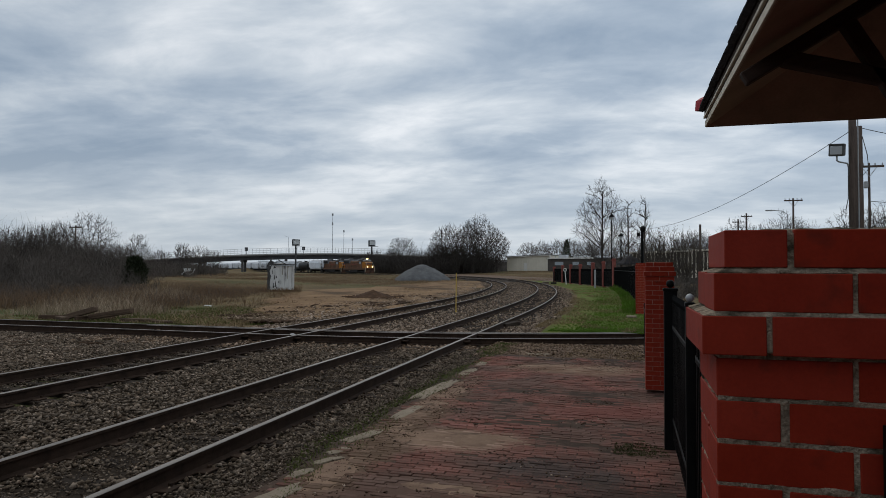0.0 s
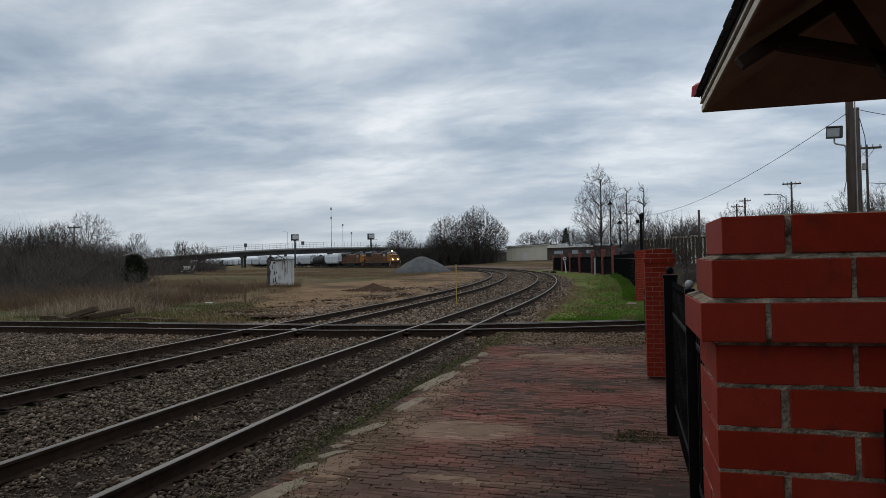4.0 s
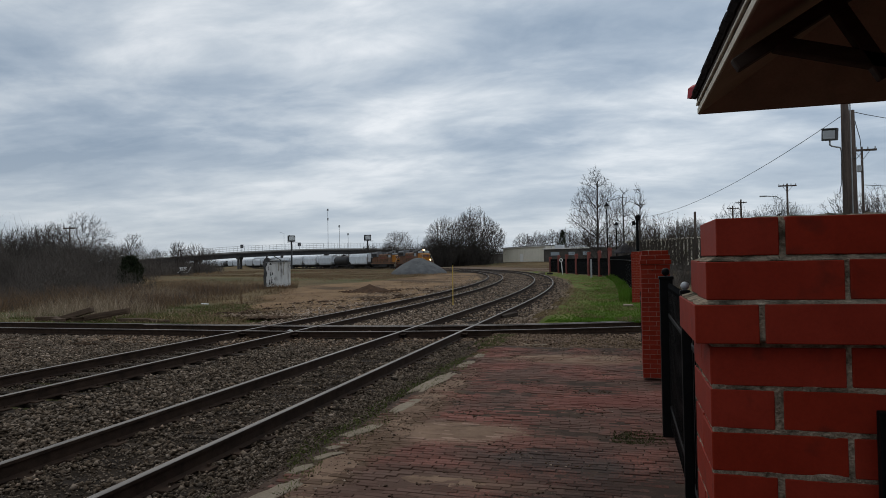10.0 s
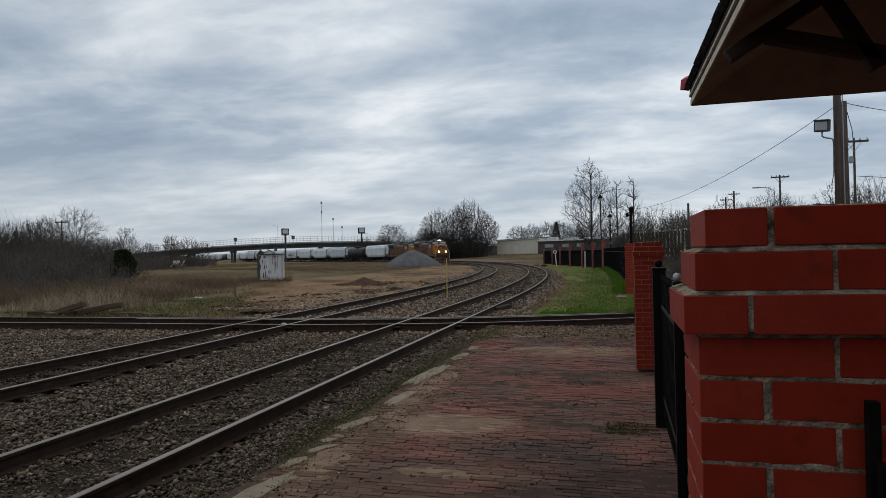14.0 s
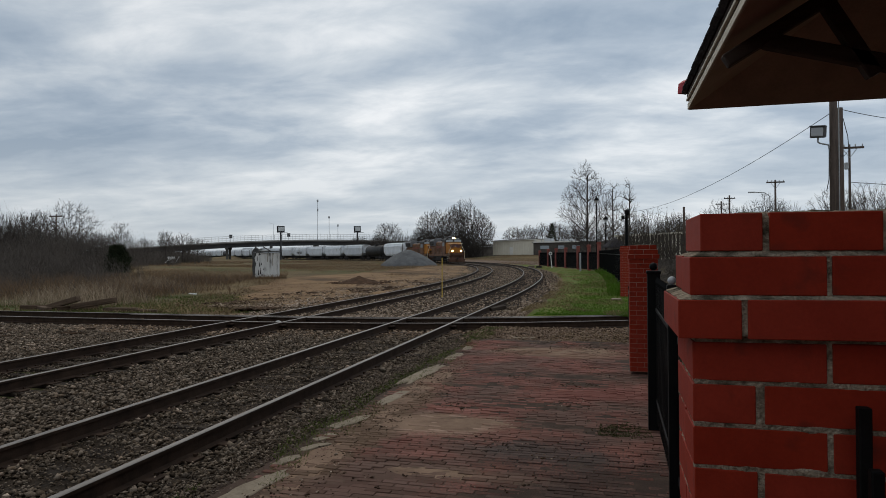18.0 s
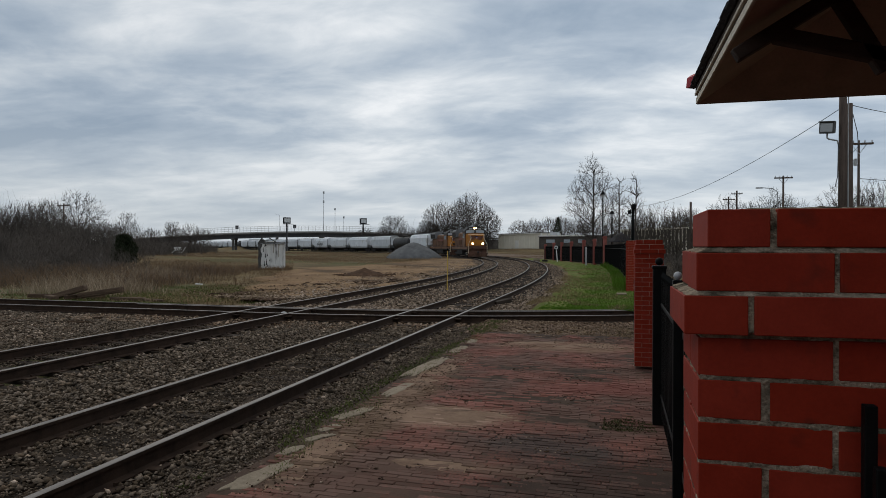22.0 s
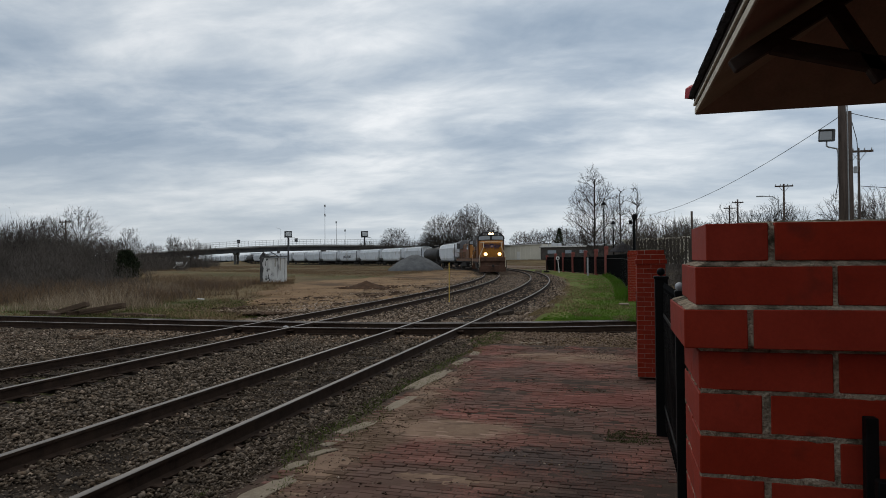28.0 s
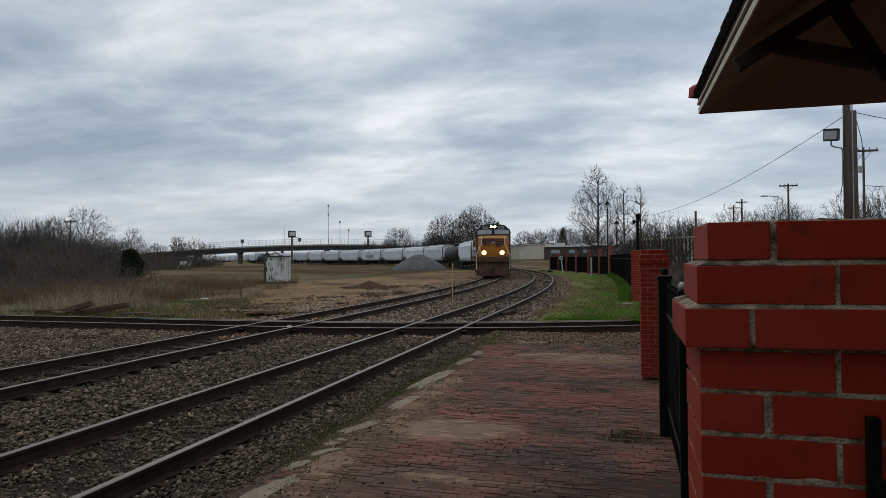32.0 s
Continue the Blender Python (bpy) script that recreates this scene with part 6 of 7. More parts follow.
brush("far_wood", "far leafless woods on the horizon", [(-33, 240, 7, 1.0), (-24, 238, 7, 1.1), (-14, 232, 7, 1.1), (-5, 228, 7, 1.1), (-20, 262, 12, 1), (0, 255, 12, 1), (20, 240, 12, 1), (-238, 310, 16, 0.9), (-260, 260, 20, 1), (40, 220, 12, 1), (-150, 330, 18, 1), (-60, 330, 16, 1.1), (-90, 340, 16, 1)], 8000, 3, 7, M["brush"], 8, 0.12)
# stems under the budding trees behind the fence
brush("hedge_brush", "tangled bare shrubs behind the iron fence", [(1.6, 46, 1.2, 0.40), (3.2, 44, 1.4, 0.42), (4.6, 45, 1.4, 0.42), (2.2, 36, 0.9, 0.40), (1.6, 30, 0.7, 0.40), (-0.6, 73, 1.6, 0.75), (1.4, 72, 1.6, 0.8), (3.4, 70, 1.6, 0.8), (-2.8, 80, 1.6, 0.7)], 2200, 1.8, 4.4, M["brush"], 9, 0.03)


# small things in the meadow
weed = thing("dead_shrub", "small dead upright shrub at the edge of the clay lot", "shrub", pose(-18.6, 29.0, -0.2))
rng_w = random.Random(9)
for i in range(9):
    a, lean = rng_w.uniform(0, 6.28), rng_w.uniform(0.1, 0.5)
    h = rng_w.uniform(0.35, 0.8)
    part("stem", Geo().tube([(0, 0, 0), (math.cos(a) * lean * h * 0.4, math.sin(a) * lean * h * 0.4, h * 0.5), (math.cos(a) * lean * h, math.sin(a) * lean * h, h)], [0.014, 0.011, 0.006], 4), M["brushgrass"], weed)
cart = thing("farm_implement", "white-painted steel farm implement standing in the far meadow", "implement", pose(-91.2, 120.2, -0.2, 0, 0, 30))
part("frame", Geo().tube([(-1.3, 0, 0.5), (0.9, 0, 0.55), (1.5, 0, 1.7)], 0.10, 6).tube([(-1.1, 0.5, 0.5), (-0.2, 0.3, 1.6), (0.7, 0, 1.2)], 0.09, 6), M["white_paint"], cart)
part("hopper_box", Geo().prism([(-0.5, 0.9), (0.3, 0.9), (0.6, 1.7), (-0.8, 1.7)], -0.5, 0.5, 1), M["white_paint"], cart, "small white hopper box")
for i in (-1, 1):
    part("wheel", Geo().lathe([(0.08, -0.08), (0.40, -0.08), (0.42, 0.0), (0.40, 0.08), (0.08, 0.08)], 14, pose(-0.5, i * 0.75, 0.42, 90, 0, 0)), M["loco_dark"], cart)
bloom = thing("flowering_shrub", "bare shrub dotted with white blossom in the brush", "shrub", pose(-52.6, 57.0, 0.3))
rng_f = np.random.default_rng(12)
tip = rng_f.normal(0, 1, (26, 3)) * np.array([0.75, 0.6, 0.42]) + np.array([0, 0, 2.2])
for q in tip[:14].tolist():
    part("branch", Geo().tube([(0, 0, 0), (q[0] * 0.4, q[1] * 0.4, q[2] * 0.6), tuple(q)], [0.03, 0.02, 0.01], 4), M["twig"], bloom)
v, f = scatter(np.repeat(tip, 6, 0) + rng_f.normal(0, 0.10, (156, 3)), rng_f.uniform(0.025, 0.055, 156), rng_f, OCTA_V, OCTA_F)
tagged(part("blossom", mesh_of("blossom", v, f, M["white_paint"]), None, bloom, "white blossom"), kind="stuff")


# ---------------------------------------------------------------- grasses
def grass(name, label, n, place, h, width, mat, seed, category="grass", lean=0.35):
    rng = np.random.default_rng(seed)
    pts, hs = [], []
    while len(pts) < n:
        for u, v in rng.uniform(0, 1, (n, 2)):
            r = place(u, v)
            if r:
                pts.append(r[:3])
                hs.append(r[3])
    pts, hs = np.array(pts[:n]), np.array(hs[:n]) * rng.uniform(h[0], h[1], n)
    v, f = blades(pts, hs, width, rng, lean)
    return solid(name, mesh_of(name, v, f, mat), None, label, category, kind="stuff")


def in_lot(x, y):
    if y > 60:
        return x > -24
    return y > 20 and x > -11.0 - (y - 20) * 0.52


def tall_spot(u, v):
    x, y = -33 + 16 * u, 19.4 + 15 * v
    if in_lot(x, y):
        return None
    k = max(1.25 - math.hypot((x + 21.2) / 2.9, (y - 22.4) / 2.2), 1.1 - math.hypot((x + 26.5) / 2.6, (y - 32) / 3))
    return (x, y, bank(x, y), min(0.35 + k, 1.15)) if k + 0.5 * noise.noise((x * 0.9, y * 0.9, 5)) > 0.2 else None


grass("tall_dead_grass", "tall straw-coloured dead grass beside the crossing track", 3000, tall_spot, (0.4, 1.0), 0.016, M["pale_straw"], 11, lean=0.42)


def field(u, v):
    y = 18.8 + 95 * v * v
    x = -75 + 70 * u
    if in_lot(x, y) and noise.noise((x * 0.3, y * 0.3, 2)) < 0.45:
        return None
    xx, yy, t = on_b(max(y - 25, 0))
    if x > xx - 3.2 or x < -y * 1.15 - 6:
        return None
    k = noise.noise((x * 0.12, y * 0.12, 9))
    return (x, y, bank(x, y), 0.5 + max(0, k) * 1.2)


grass("meadow_grass", "short dry meadow grass", 42000, field, (0.05, 0.24), 0.020, M["straw"], 12, lean=1.0)
grass("russet_grass", "reddish-brown broom grass over the meadow", 44000, lambda u, v: (lambda r: r if r and noise.noise((r[0] * 0.07, r[1] * 0.07, 3)) + 0.5 * noise.noise((r[0] * 0.4, r[1] * 0.4, 8)) > -0.05 and r[1] > 27 else None)(field(u, v)), (0.08, 0.5), 0.018, M["brushgrass"], 13, lean=0.95)


def green_spot(u, v):
    x, y = -34 + 23 * u, 18.3 + 12 * v * v
    k = noise.noise((x * 0.3, y * 0.5, 31)) + 0.95 - math.hypot((x + 17.5) / 6.5, (y - 22.5) / 5)
    return (x, y, bank(x, y), 1.0) if k > 0.0 and not in_lot(x, y) else None


grass("hut_grass", "russet grass grown up round the plaster hut", 1500, lambda u, v: (-28.8 + 3.4 * u, 45.4 + 2.4 * v, -0.2, 1.0) if noise.noise((u * 8, v * 5, 3)) > -0.2 else None, (0.1, 0.5), 0.02, M["brushgrass"], 27, lean=0.5)
grass("green_tufts", "fresh green grass at the edge of the meadow", 20000, green_spot, (0.03, 0.11), 0.018, M["olive_blade"], 14, lean=0.7)


def weedy(u, v):
    x, y = -48 + 34 * u, 23 + 30 * v
    k = noise.noise((x * 0.16, y * 0.16, 51)) + 0.5 * noise.noise((x * 0.6, y * 0.6, 52)) + 0.55 - max(0, (x + 26) / 9) - max(0, (y - 36) / 10)
    return (x, y, bank(x, y), 0.55 + 0.6 * min(max(k, 0), 1)) if k > 0.05 and not in_lot(x, y) and x > -y * 1.15 - 4 else None


grass("dead_weeds", "knee-high russet weeds and dead stalks over the meadow", 19000, weedy, (0.25, 1.0), 0.013, M["brushgrass"], 19, lean=0.5)
grass("grey_weeds", "grey-brown withered weeds among the russet stalks", 6500, weedy, (0.3, 1.1), 0.012, M["brush"], 20, lean=0.55)


def lawn_spot(u, v):
    y = 18.6 + 48 * v * v
    x0 = on_a(max(y - 25, 0))[0] + 2.5
    x = x0 + (0.95 - x0) * u
    if 0.5 + 0.6 * noise.noise((x * 9, y * 5, 19)) + 0.3 * noise.noise((x * 0.6, y * 0.25, 9)) > 0.25 + 1.5 * u:
        return None
    return (x, y, -0.03, 0.35 + 0.6 * max(0, noise.noise((x * 0.5, y * 0.25, 4))))


grass("lawn_blades", "green lawn grass with yellowish tufts", 42000, lawn_spot, (0.04, 0.13), 0.014, M["lawn_blade"], 15)


def verge(u, v):
    x, y = -3.3 + 0.85 * u, 3.2 + 12 * v
    k = noise.noise((x * 1.6, y * 0.7, 12))
    return (x, y, -0.02 - 0.16 * min(max((-2.85 - x) / 0.5, 0), 1), 1.0) if k > 0.06 else None


grass("verge_weeds", "low weeds between the rail and the platform edge", 9000, verge, (0.012, 0.055), 0.008, M["olive_blade"], 16, lean=0.8)


def joint_weeds(u, v):
    x, y = -0.13 + 0.50 * u, 6.30 + 0.62 * v
    return (x, y, -0.004, 1.0) if 0.5 * noise.noise((x * 4, y * 4, 2)) + 0.5 * noise.noise((x * 11, y * 11, 4)) > math.hypot((x - 0.1) / 0.28, (y - 6.6) / 0.34) - 0.85 else None


grass("paving_weeds", "small weeds growing from the paving by the gate post", 1300, joint_weeds, (0.008, 0.030), 0.006, M["weed"], 17, lean=0.9)
grass("strip_weeds", "thin dry weeds on the gravel strip", 1400, lambda u, v: (-1.2 + 1.5 * u, 13.0 + 1.6 * v, -0.05, 1.0) if noise.noise((u * 6, v * 6, 3)) > 0.05 else None, (0.02, 0.08), 0.012, M["straw"], 18, lean=0.8)


# ---------------------------------------------------------------- earth clods and stones along the lot
def lot_edge(u, v):
    s = -5 + 24 * u ** 1.6
    x, y, t = on_b(s)
    o = -2.3 - 4.4 * v ** 1.5
    if noise.noise((x * 0.7 + o * 0.4, y * 0.45, 7)) < 0.02 + 0.16 * v:
        return None
    return x + o * math.cos(t), y + o * math.sin(t)


stones("lot_debris", "flat dark bark, clods and splinters strewn along the dirt lot", 480, lot_edge, 0.080, M["clod"], 31, z=-0.138, rise=0.025, squash=(1.5, 0.8, 0.38))
stones("lot_stones", "small tan stones on the dirt lot", 2600, lambda u, v: (-11.0 - 4.5 * v * v - 7 * u, 21 + 44 * u * u), 0.026, M["stone_red"], 32, z=-0.145, rise=0.02)


stones("lot_rubble", "tan and dark broken stone between the lot and the track", 5200, lambda u, v: (lambda p: (p[0] - (2.3 + 3.2 * v * v) * math.cos(p[2]), p[1] - (2.3 + 3.2 * v * v) * math.sin(p[2])))(on_b(-4 + 64 * u * u)) if noise.noise((u * 22, v * 3, 6)) > -0.15 else None, 0.042, M["stone_tan"], 38, z=-0.16, rise=0.04)


def bank_spot(u, v):
    x, y = -44 + 40 * u, 112 + 78 * v
    k = noise.noise((x * 0.1, y * 0.1, 14))
    return (x, y, bank(x, y), 1.0) if k > -0.1 and x > on_a(min(y - 25, 150))[0] + 4 else None


grass("bank_grass", "rough brown grass on the bank before the warehouse", 11000, bank_spot, (0.06, 0.30), 0.03, M["brushgrass"], 33, lean=0.6)


def yellow_spot(u, v):
    y = 18.6 + 36 * v * v
    x0 = on_a(max(y - 25, 0))[0] + 2.0
    x = x0 + 4.2 * u ** 1.5
    return (x, y, -0.03, 1.0) if noise.noise((x * 0.8, y * 0.4, 6)) > -0.05 and x < 0.8 else None


def fence_foot(u, v):
    y = 27.0 + 37 * v
    x = 0.5 - 0.00105 * (y - 27) ** 2 - 0.15 - 0.55 * u * u
    return (x, y, -0.03, 0.6 + 0.7 * max(0, noise.noise((x * 2, y * 0.5, 71))) + 0.4 * (1 - u))


grass("fence_grass", "longer fresh green grass left standing along the iron fence", 5200, fence_foot, (0.16, 0.42), 0.016, M["lawn_blade"], 39, lean=0.4)
grass("lawn_straw", "yellowed tufts along the lawn's edge by the track", 9000, yellow_spot, (0.03, 0.09), 0.014, M["straw"], 34, lean=0.8)
stones("verge_gravel", "brown grit and fine stone along the platform edge", 9000, lambda u, v: (-3.25 + 0.72 * u, 3.0 + 10.4 * v) if noise.noise((u * 5, v * 16, 3)) > -0.35 - (0.7 - u) else None, 0.011, M["stone"], 37, z=-0.02, rise=0.012)
def grit_spot(u, v):
    x, y = -2.6 + 3.1 * u, 3.6 + 9.2 * v
    return (x, y) if noise.noise((x * 1.3, y * 1.3, 61)) + 0.5 * noise.noise((x * 6, y * 6, 62)) > 0.35 - 0.7 * (x < -2.1) - 0.5 * (y > 11.3) - 0.4 * (x > 0.2) else None


stones("platform_grit", "small pebbles and bits of dirt on the paving bricks", 3800, grit_spot, 0.0085, M["clod"], 35, z=-0.003, rise=0.004)
stones("pale_grit", "pale chips of stone on the paving bricks", 700, grit_spot, 0.008, M["stone_tan"], 36, z=-0.002, rise=0.004)


def far_scrub(u, v):
    x, y = -130 + 95 * u, 95 + 90 * v
    bx, by, _ = on_b(max(math.hypot(x + 9, y - 25) * 0.98, 0))
    return (x, y, bank(x, y), 1.0) if noise.noise((x * 0.05, y * 0.05, 21)) > -0.15 and math.hypot(x + 239, y - 25) < 226 else None


grass("far_meadow_grass", "rough russet grass before the distant train", 26000, far_scrub, (0.06, 0.40), 0.03, M["brushgrass"], 36, lean=1.1)


# ---------------------------------------------------------------- train; every vehicle faces +y, rails at z = 0
def bogie(parent, y, axles, mat, name="bogie"):
    span = 1.75
    b = part(name, Geo().box(0.98, y, 0.62, 0.16, span * axles, 0.34, b=0.04).box(-0.98, y, 0.62, 0.16, span * axles, 0.34, b=0.04).box(0, y, 0.62, 1.8, 0.5, 0.3), mat, parent, "dark cast bogie frame")
    for i in range(axles):
        yy = y + (i - (axles - 1) / 2) * span
        for s in (-1, 1):
            part("wheel", Geo().lathe([(0.2, -0.07), (0.5, -0.07), (0.52, -0.05), (0.48, 0.05), (0.2, 0.07)], 18, pose(s * 0.78, yy, 0.49, 0, 90 * s, 0)), M["loco_dark"], b)


def coupler(parent, y):
    part("coupler", Geo().box(0, y, 0.85, 0.26, 0.9, 0.28, b=0.04), M["loco_dark"], parent)


def locomotive(label, number, lead):
    L = thing("locomotive", label, "locomotive")
    H2 = 10.9
    part("underframe", Geo().box(0, 0, 1.28, 2.9, 20.3, 0.34, b=0.03), M["loco_dark"], L)
    part("sill", Geo().box(0, 0, 1.36, 3.02, 20.2, 0.10), M["loco_side"], L)
    part("fuel_tank", Geo().prism([(-1.35, 0.45), (-1.05, 0.28), (1.05, 0.28), (1.35, 0.45), (1.4, 1.12), (-1.4, 1.12)], -3.0, 3.2, 1), M["loco_dark"], L, "black fuel tank")
    bogie(L, 6.6, 3, M["loco_dark"])
    bogie(L, -6.6, 3, M["loco_dark"])
    # long hood
    part("long_hood", Geo().prism([(-0.98, 1.45), (0.98, 1.45), (0.98, 3.6), (0.75, 3.86), (-0.75, 3.86), (-0.98, 3.6)], -10.0, 4.6, 1), M["loco_side"], L, "sooty yellow engine hood")
    part("hood_roof", Geo().prism([(-0.78, 3.86), (0.78, 3.86), (0.6, 4.0), (-0.6, 4.0)], -10.0, 4.6, 1), M["loco_grey"], L)
    part("radiator", Geo().prism([(-1.38, 3.1), (1.38, 3.1), (1.48, 4.15), (1.2, 4.45), (-1.2, 4.45), (-1.48, 4.15)], -9.8, -4.6, 1), M["loco_grey"], L, "flared dark radiator section")
    for s in (-1, 1):
        part("radiator_grille", Geo().box(s * 1.44, -7.2, 3.62, 0.05, 4.6, 0.85), M["loco_dark"], L)
        for i in range(8):
            part("hood_door", Geo().box(s * 0.995, -3.6 + i * 1.0, 2.5, 0.03, 0.86, 1.5, b=0.008), M["loco_side"], L)
        part("dynamic_grille", Geo().box(s * 0.995, 3.3, 3.35, 0.04, 2.2, 0.5), M["loco_dark"], L)
        part("side_letter_bar", Geo().box(s * 1.02, -1.2, 2.72, 0.02, 5.6, 0.42), M["faded_red"], L, "faded red lettering band")
    part("fan", Geo().lathe([(0.62, 0), (0.62, 0.16), (0.4, 0.2)], 14, pose(0, -8.4, 4.45)), M["loco_grey"], L)
    part("fan", Geo().lathe([(0.62, 0), (0.62, 0.16), (0.4, 0.2)], 14, pose(0, -6.6, 4.45)), M["loco_grey"], L)
    part("exhaust", Geo().box(0, -2.6, 4.1, 0.7, 1.1, 0.34, b=0.04), M["loco_dark"], L)
    part("brake_blister", Geo().box(0, 2.6, 4.14, 1.7, 2.4, 0.35, b=0.08), M["loco_grey"], L)
    # cab
    cab = part("cab", Geo().prism([(-1.52, 1.5), (1.52, 1.5), (1.52, 3.72), (-1.52, 3.72)], 4.6, 7.55, 1), M["loco_side"], L, "wide sooty yellow cab")
    part("cab_roof", Geo().prism([(-1.55, 3.72), (1.55, 3.72), (1.50, 4.02), (1.02, 4.46), (0.55, 4.55), (-0.55, 4.55), (-1.02, 4.46), (-1.50, 4.02)], 4.5, 7.75, 1), M["loco_roof"], cab, "sooty dark cab roof")
    for s in (-1, 1):
        part("side_window", Geo().box(s * 1.53, 5.9, 3.2, 0.03, 1.7, 0.72, b=0.01), M["sky_pale_glass"], cab)
        part("windshield", Geo().prism([(s * 0.12, 3.66), (s * 1.38, 3.62), (s * 1.38, 3.98), (s * 0.98, 4.06), (s * 0.12, 4.07)], 7.74, 7.78, 1), M["sky_pale_glass"], cab, "slanted cab windshield")
        part("number_board", Geo().box(s * 0.68, 7.76, 4.25, 0.46, 0.06, 0.17), M["board"], cab, "lit number board with an unreadable dark bar")
        part("number_bar", Geo().box(s * 0.68, 7.795, 4.25, 0.34, 0.01, 0.09), M["black_board"], cab)
    part("windshield_frame", Geo().prism([(-1.50, 3.46), (1.50, 3.46), (1.50, 4.02), (1.0, 4.18), (-1.0, 4.18), (-1.50, 4.02)], 7.5, 7.74, 1), M["loco_roof"], cab)
    part("antenna_dome", Geo().lathe([(0.3, 0), (0.28, 0.14), (0.1, 0.22)], 10, pose(0.5, 6.2, 4.55)), M["loco_grey"], cab)
    part("horn", Geo().tube([(-0.4, 5.4, 4.62), (-0.4, 6.1, 4.72)], [0.05, 0.12], 8), M["loco_dark"], cab)
    part("air_conditioner", Geo().box(0, 5.5, 4.62, 1.0, 1.1, 0.22, b=0.05), M["loco_grey"], cab)
    # nose
    nose = part("nose", Geo().add([(-1.38, 7.55, 1.5), (1.38, 7.55, 1.5), (1.38, 7.55, 3.52), (-1.38, 7.55, 3.52), (-1.08, 9.35, 1.5), (1.08, 9.35, 1.5), (1.06, 9.28, 3.26), (-1.06, 9.28, 3.26), (-1.2, 8.3, 3.5), (1.2, 8.3, 3.5)],
                               [(4, 5, 6, 7), (0, 4, 7, 8, 3), (1, 2, 9, 6, 5), (7, 6, 9, 8), (8, 9, 2, 3), (0, 3, 2, 1), (0, 1, 5, 4)]), M["loco"], L, "broad yellow safety nose")
    part("nose_door", Geo().box(0.35, 9.34, 2.2, 0.62, 0.03, 1.3, b=0.01), M["loco"], nose, m=pose(0, 0, 0))
    g = Geo()
    for s in (-1, 1):
        for k, (y0, ln, h) in enumerate(((3.22, 0.84, 0.09), (3.07, 0.80, 0.08), (2.93, 0.70, 0.08), (2.79, 0.56, 0.08), (2.65, 0.40, 0.07))):
            g.box(s * (0.22 + ln / 2), 9.33 + 0.03, y0 - 0.14, ln, 0.03, h)
    part("emblem_wings", g, M["emblem_blue"], nose, "dark winged emblem of plain bars")
    part("emblem_shield", Geo().prism([(-0.2, 3.14), (0.2, 3.14), (0.2, 2.78), (0, 2.60), (-0.2, 2.78)], 9.36, 9.385, 1), M["emblem_blue"], nose)
    part("emblem_stripes", Geo().prism([(-0.15, 2.94), (0.15, 2.94), (0.15, 2.78), (0, 2.66), (-0.15, 2.78)], 9.385, 9.40, 1), M["emblem_pale"], nose)
    # front platform, pilot, steps
    part("anticlimber", Geo().box(0, 10.35, 1.45, 2.6, 0.5, 0.22, b=0.04), M["loco_rust"], L)
    part("front_plate", Geo().box(0, 10.3, 1.22, 3.0, 0.12, 0.75, b=0.02), M["loco_rust"], L)
    part("sill_stripe", Geo().box(0, 10.372, 1.50, 2.9, 0.03, 0.14, b=0.008), M["loco"], L, "dirty yellow sill stripe")
    for s in (-1, 1):
        part("brake_hose", Geo().tube([(s * 0.55, 10.4, 1.0), (s * 0.60, 10.62, 0.8), (s * 0.5, 10.68, 0.42)], 0.035, 6), M["loco_dark"], L)
        part("nose_side_light", Geo().box(s * 0.72, 9.34, 2.62, 0.16, 0.05, 0.10, b=0.01), M["loco_dark"], L)
    part("pilot_plow", Geo().add([(-1.45, 10.35, 0.95), (1.45, 10.35, 0.95), (1.45, 10.35, 0.18), (-1.45, 10.35, 0.18), (0, 10.95, 0.85), (0, 10.95, 0.16), (-1.45, 10.2, 0.95), (1.45, 10.2, 0.95), (1.45, 10.2, 0.18), (-1.45, 10.2, 0.18)],
                                 [(0, 4, 5, 3), (4, 1, 2, 5), (0, 6, 7, 1, 4), (3, 5, 2, 8, 9), (0, 3, 9, 6), (1, 7, 8, 2), (6, 9, 8, 7)]), M["loco_rust"], L, "rust-brown pilot plough")
    coupler(L, 10.8)
    coupler(L, -10.9)
    for s in (-1, 1):
        part("step_well", Geo().box(s * 1.36, 9.95, 0.95, 0.34, 0.7, 0.9, b=0.02), M["loco_dark"], L)
        for k in range(3):
            part("step", Geo().box(s * 1.48, 9.95, 0.5 + 0.32 * k, 0.16, 0.62, 0.04), M["loco_rail"], L)
        part("nose_rail", Geo().tube([(s * 1.40, 10.42, 0.7), (s * 1.42, 10.42, 1.75), (s * 0.98, 10.30, 2.72), (s * 0.98, 10.0, 3.25), (s * 1.25, 9.3, 3.30)], 0.035, 6), M["loco_rail"], L, "pale yellow handrail")
        pts = [(s * 1.46, -10.0 + i * 1.45, 2.55) for i in range(11)]
        part("side_rail", Geo().tube(pts, 0.025, 5), M["loco_side"], L)
        for p in pts:
            part("stanchion", Geo().tube([(p[0], p[1], 1.42), p], 0.022, 4), M["loco_side"], L)
        part("ditch_light_housing", Geo().lathe([(0.18, -0.30), (0.25, -0.28), (0.26, 0.06), (0.235, 0.06), (0.22, -0.20), (0.02, -0.22)], 14, pose(s * 0.76, 10.52, 1.92, -90, 0, 0)), M["loco_dark"], L, "dark ditch light housing")
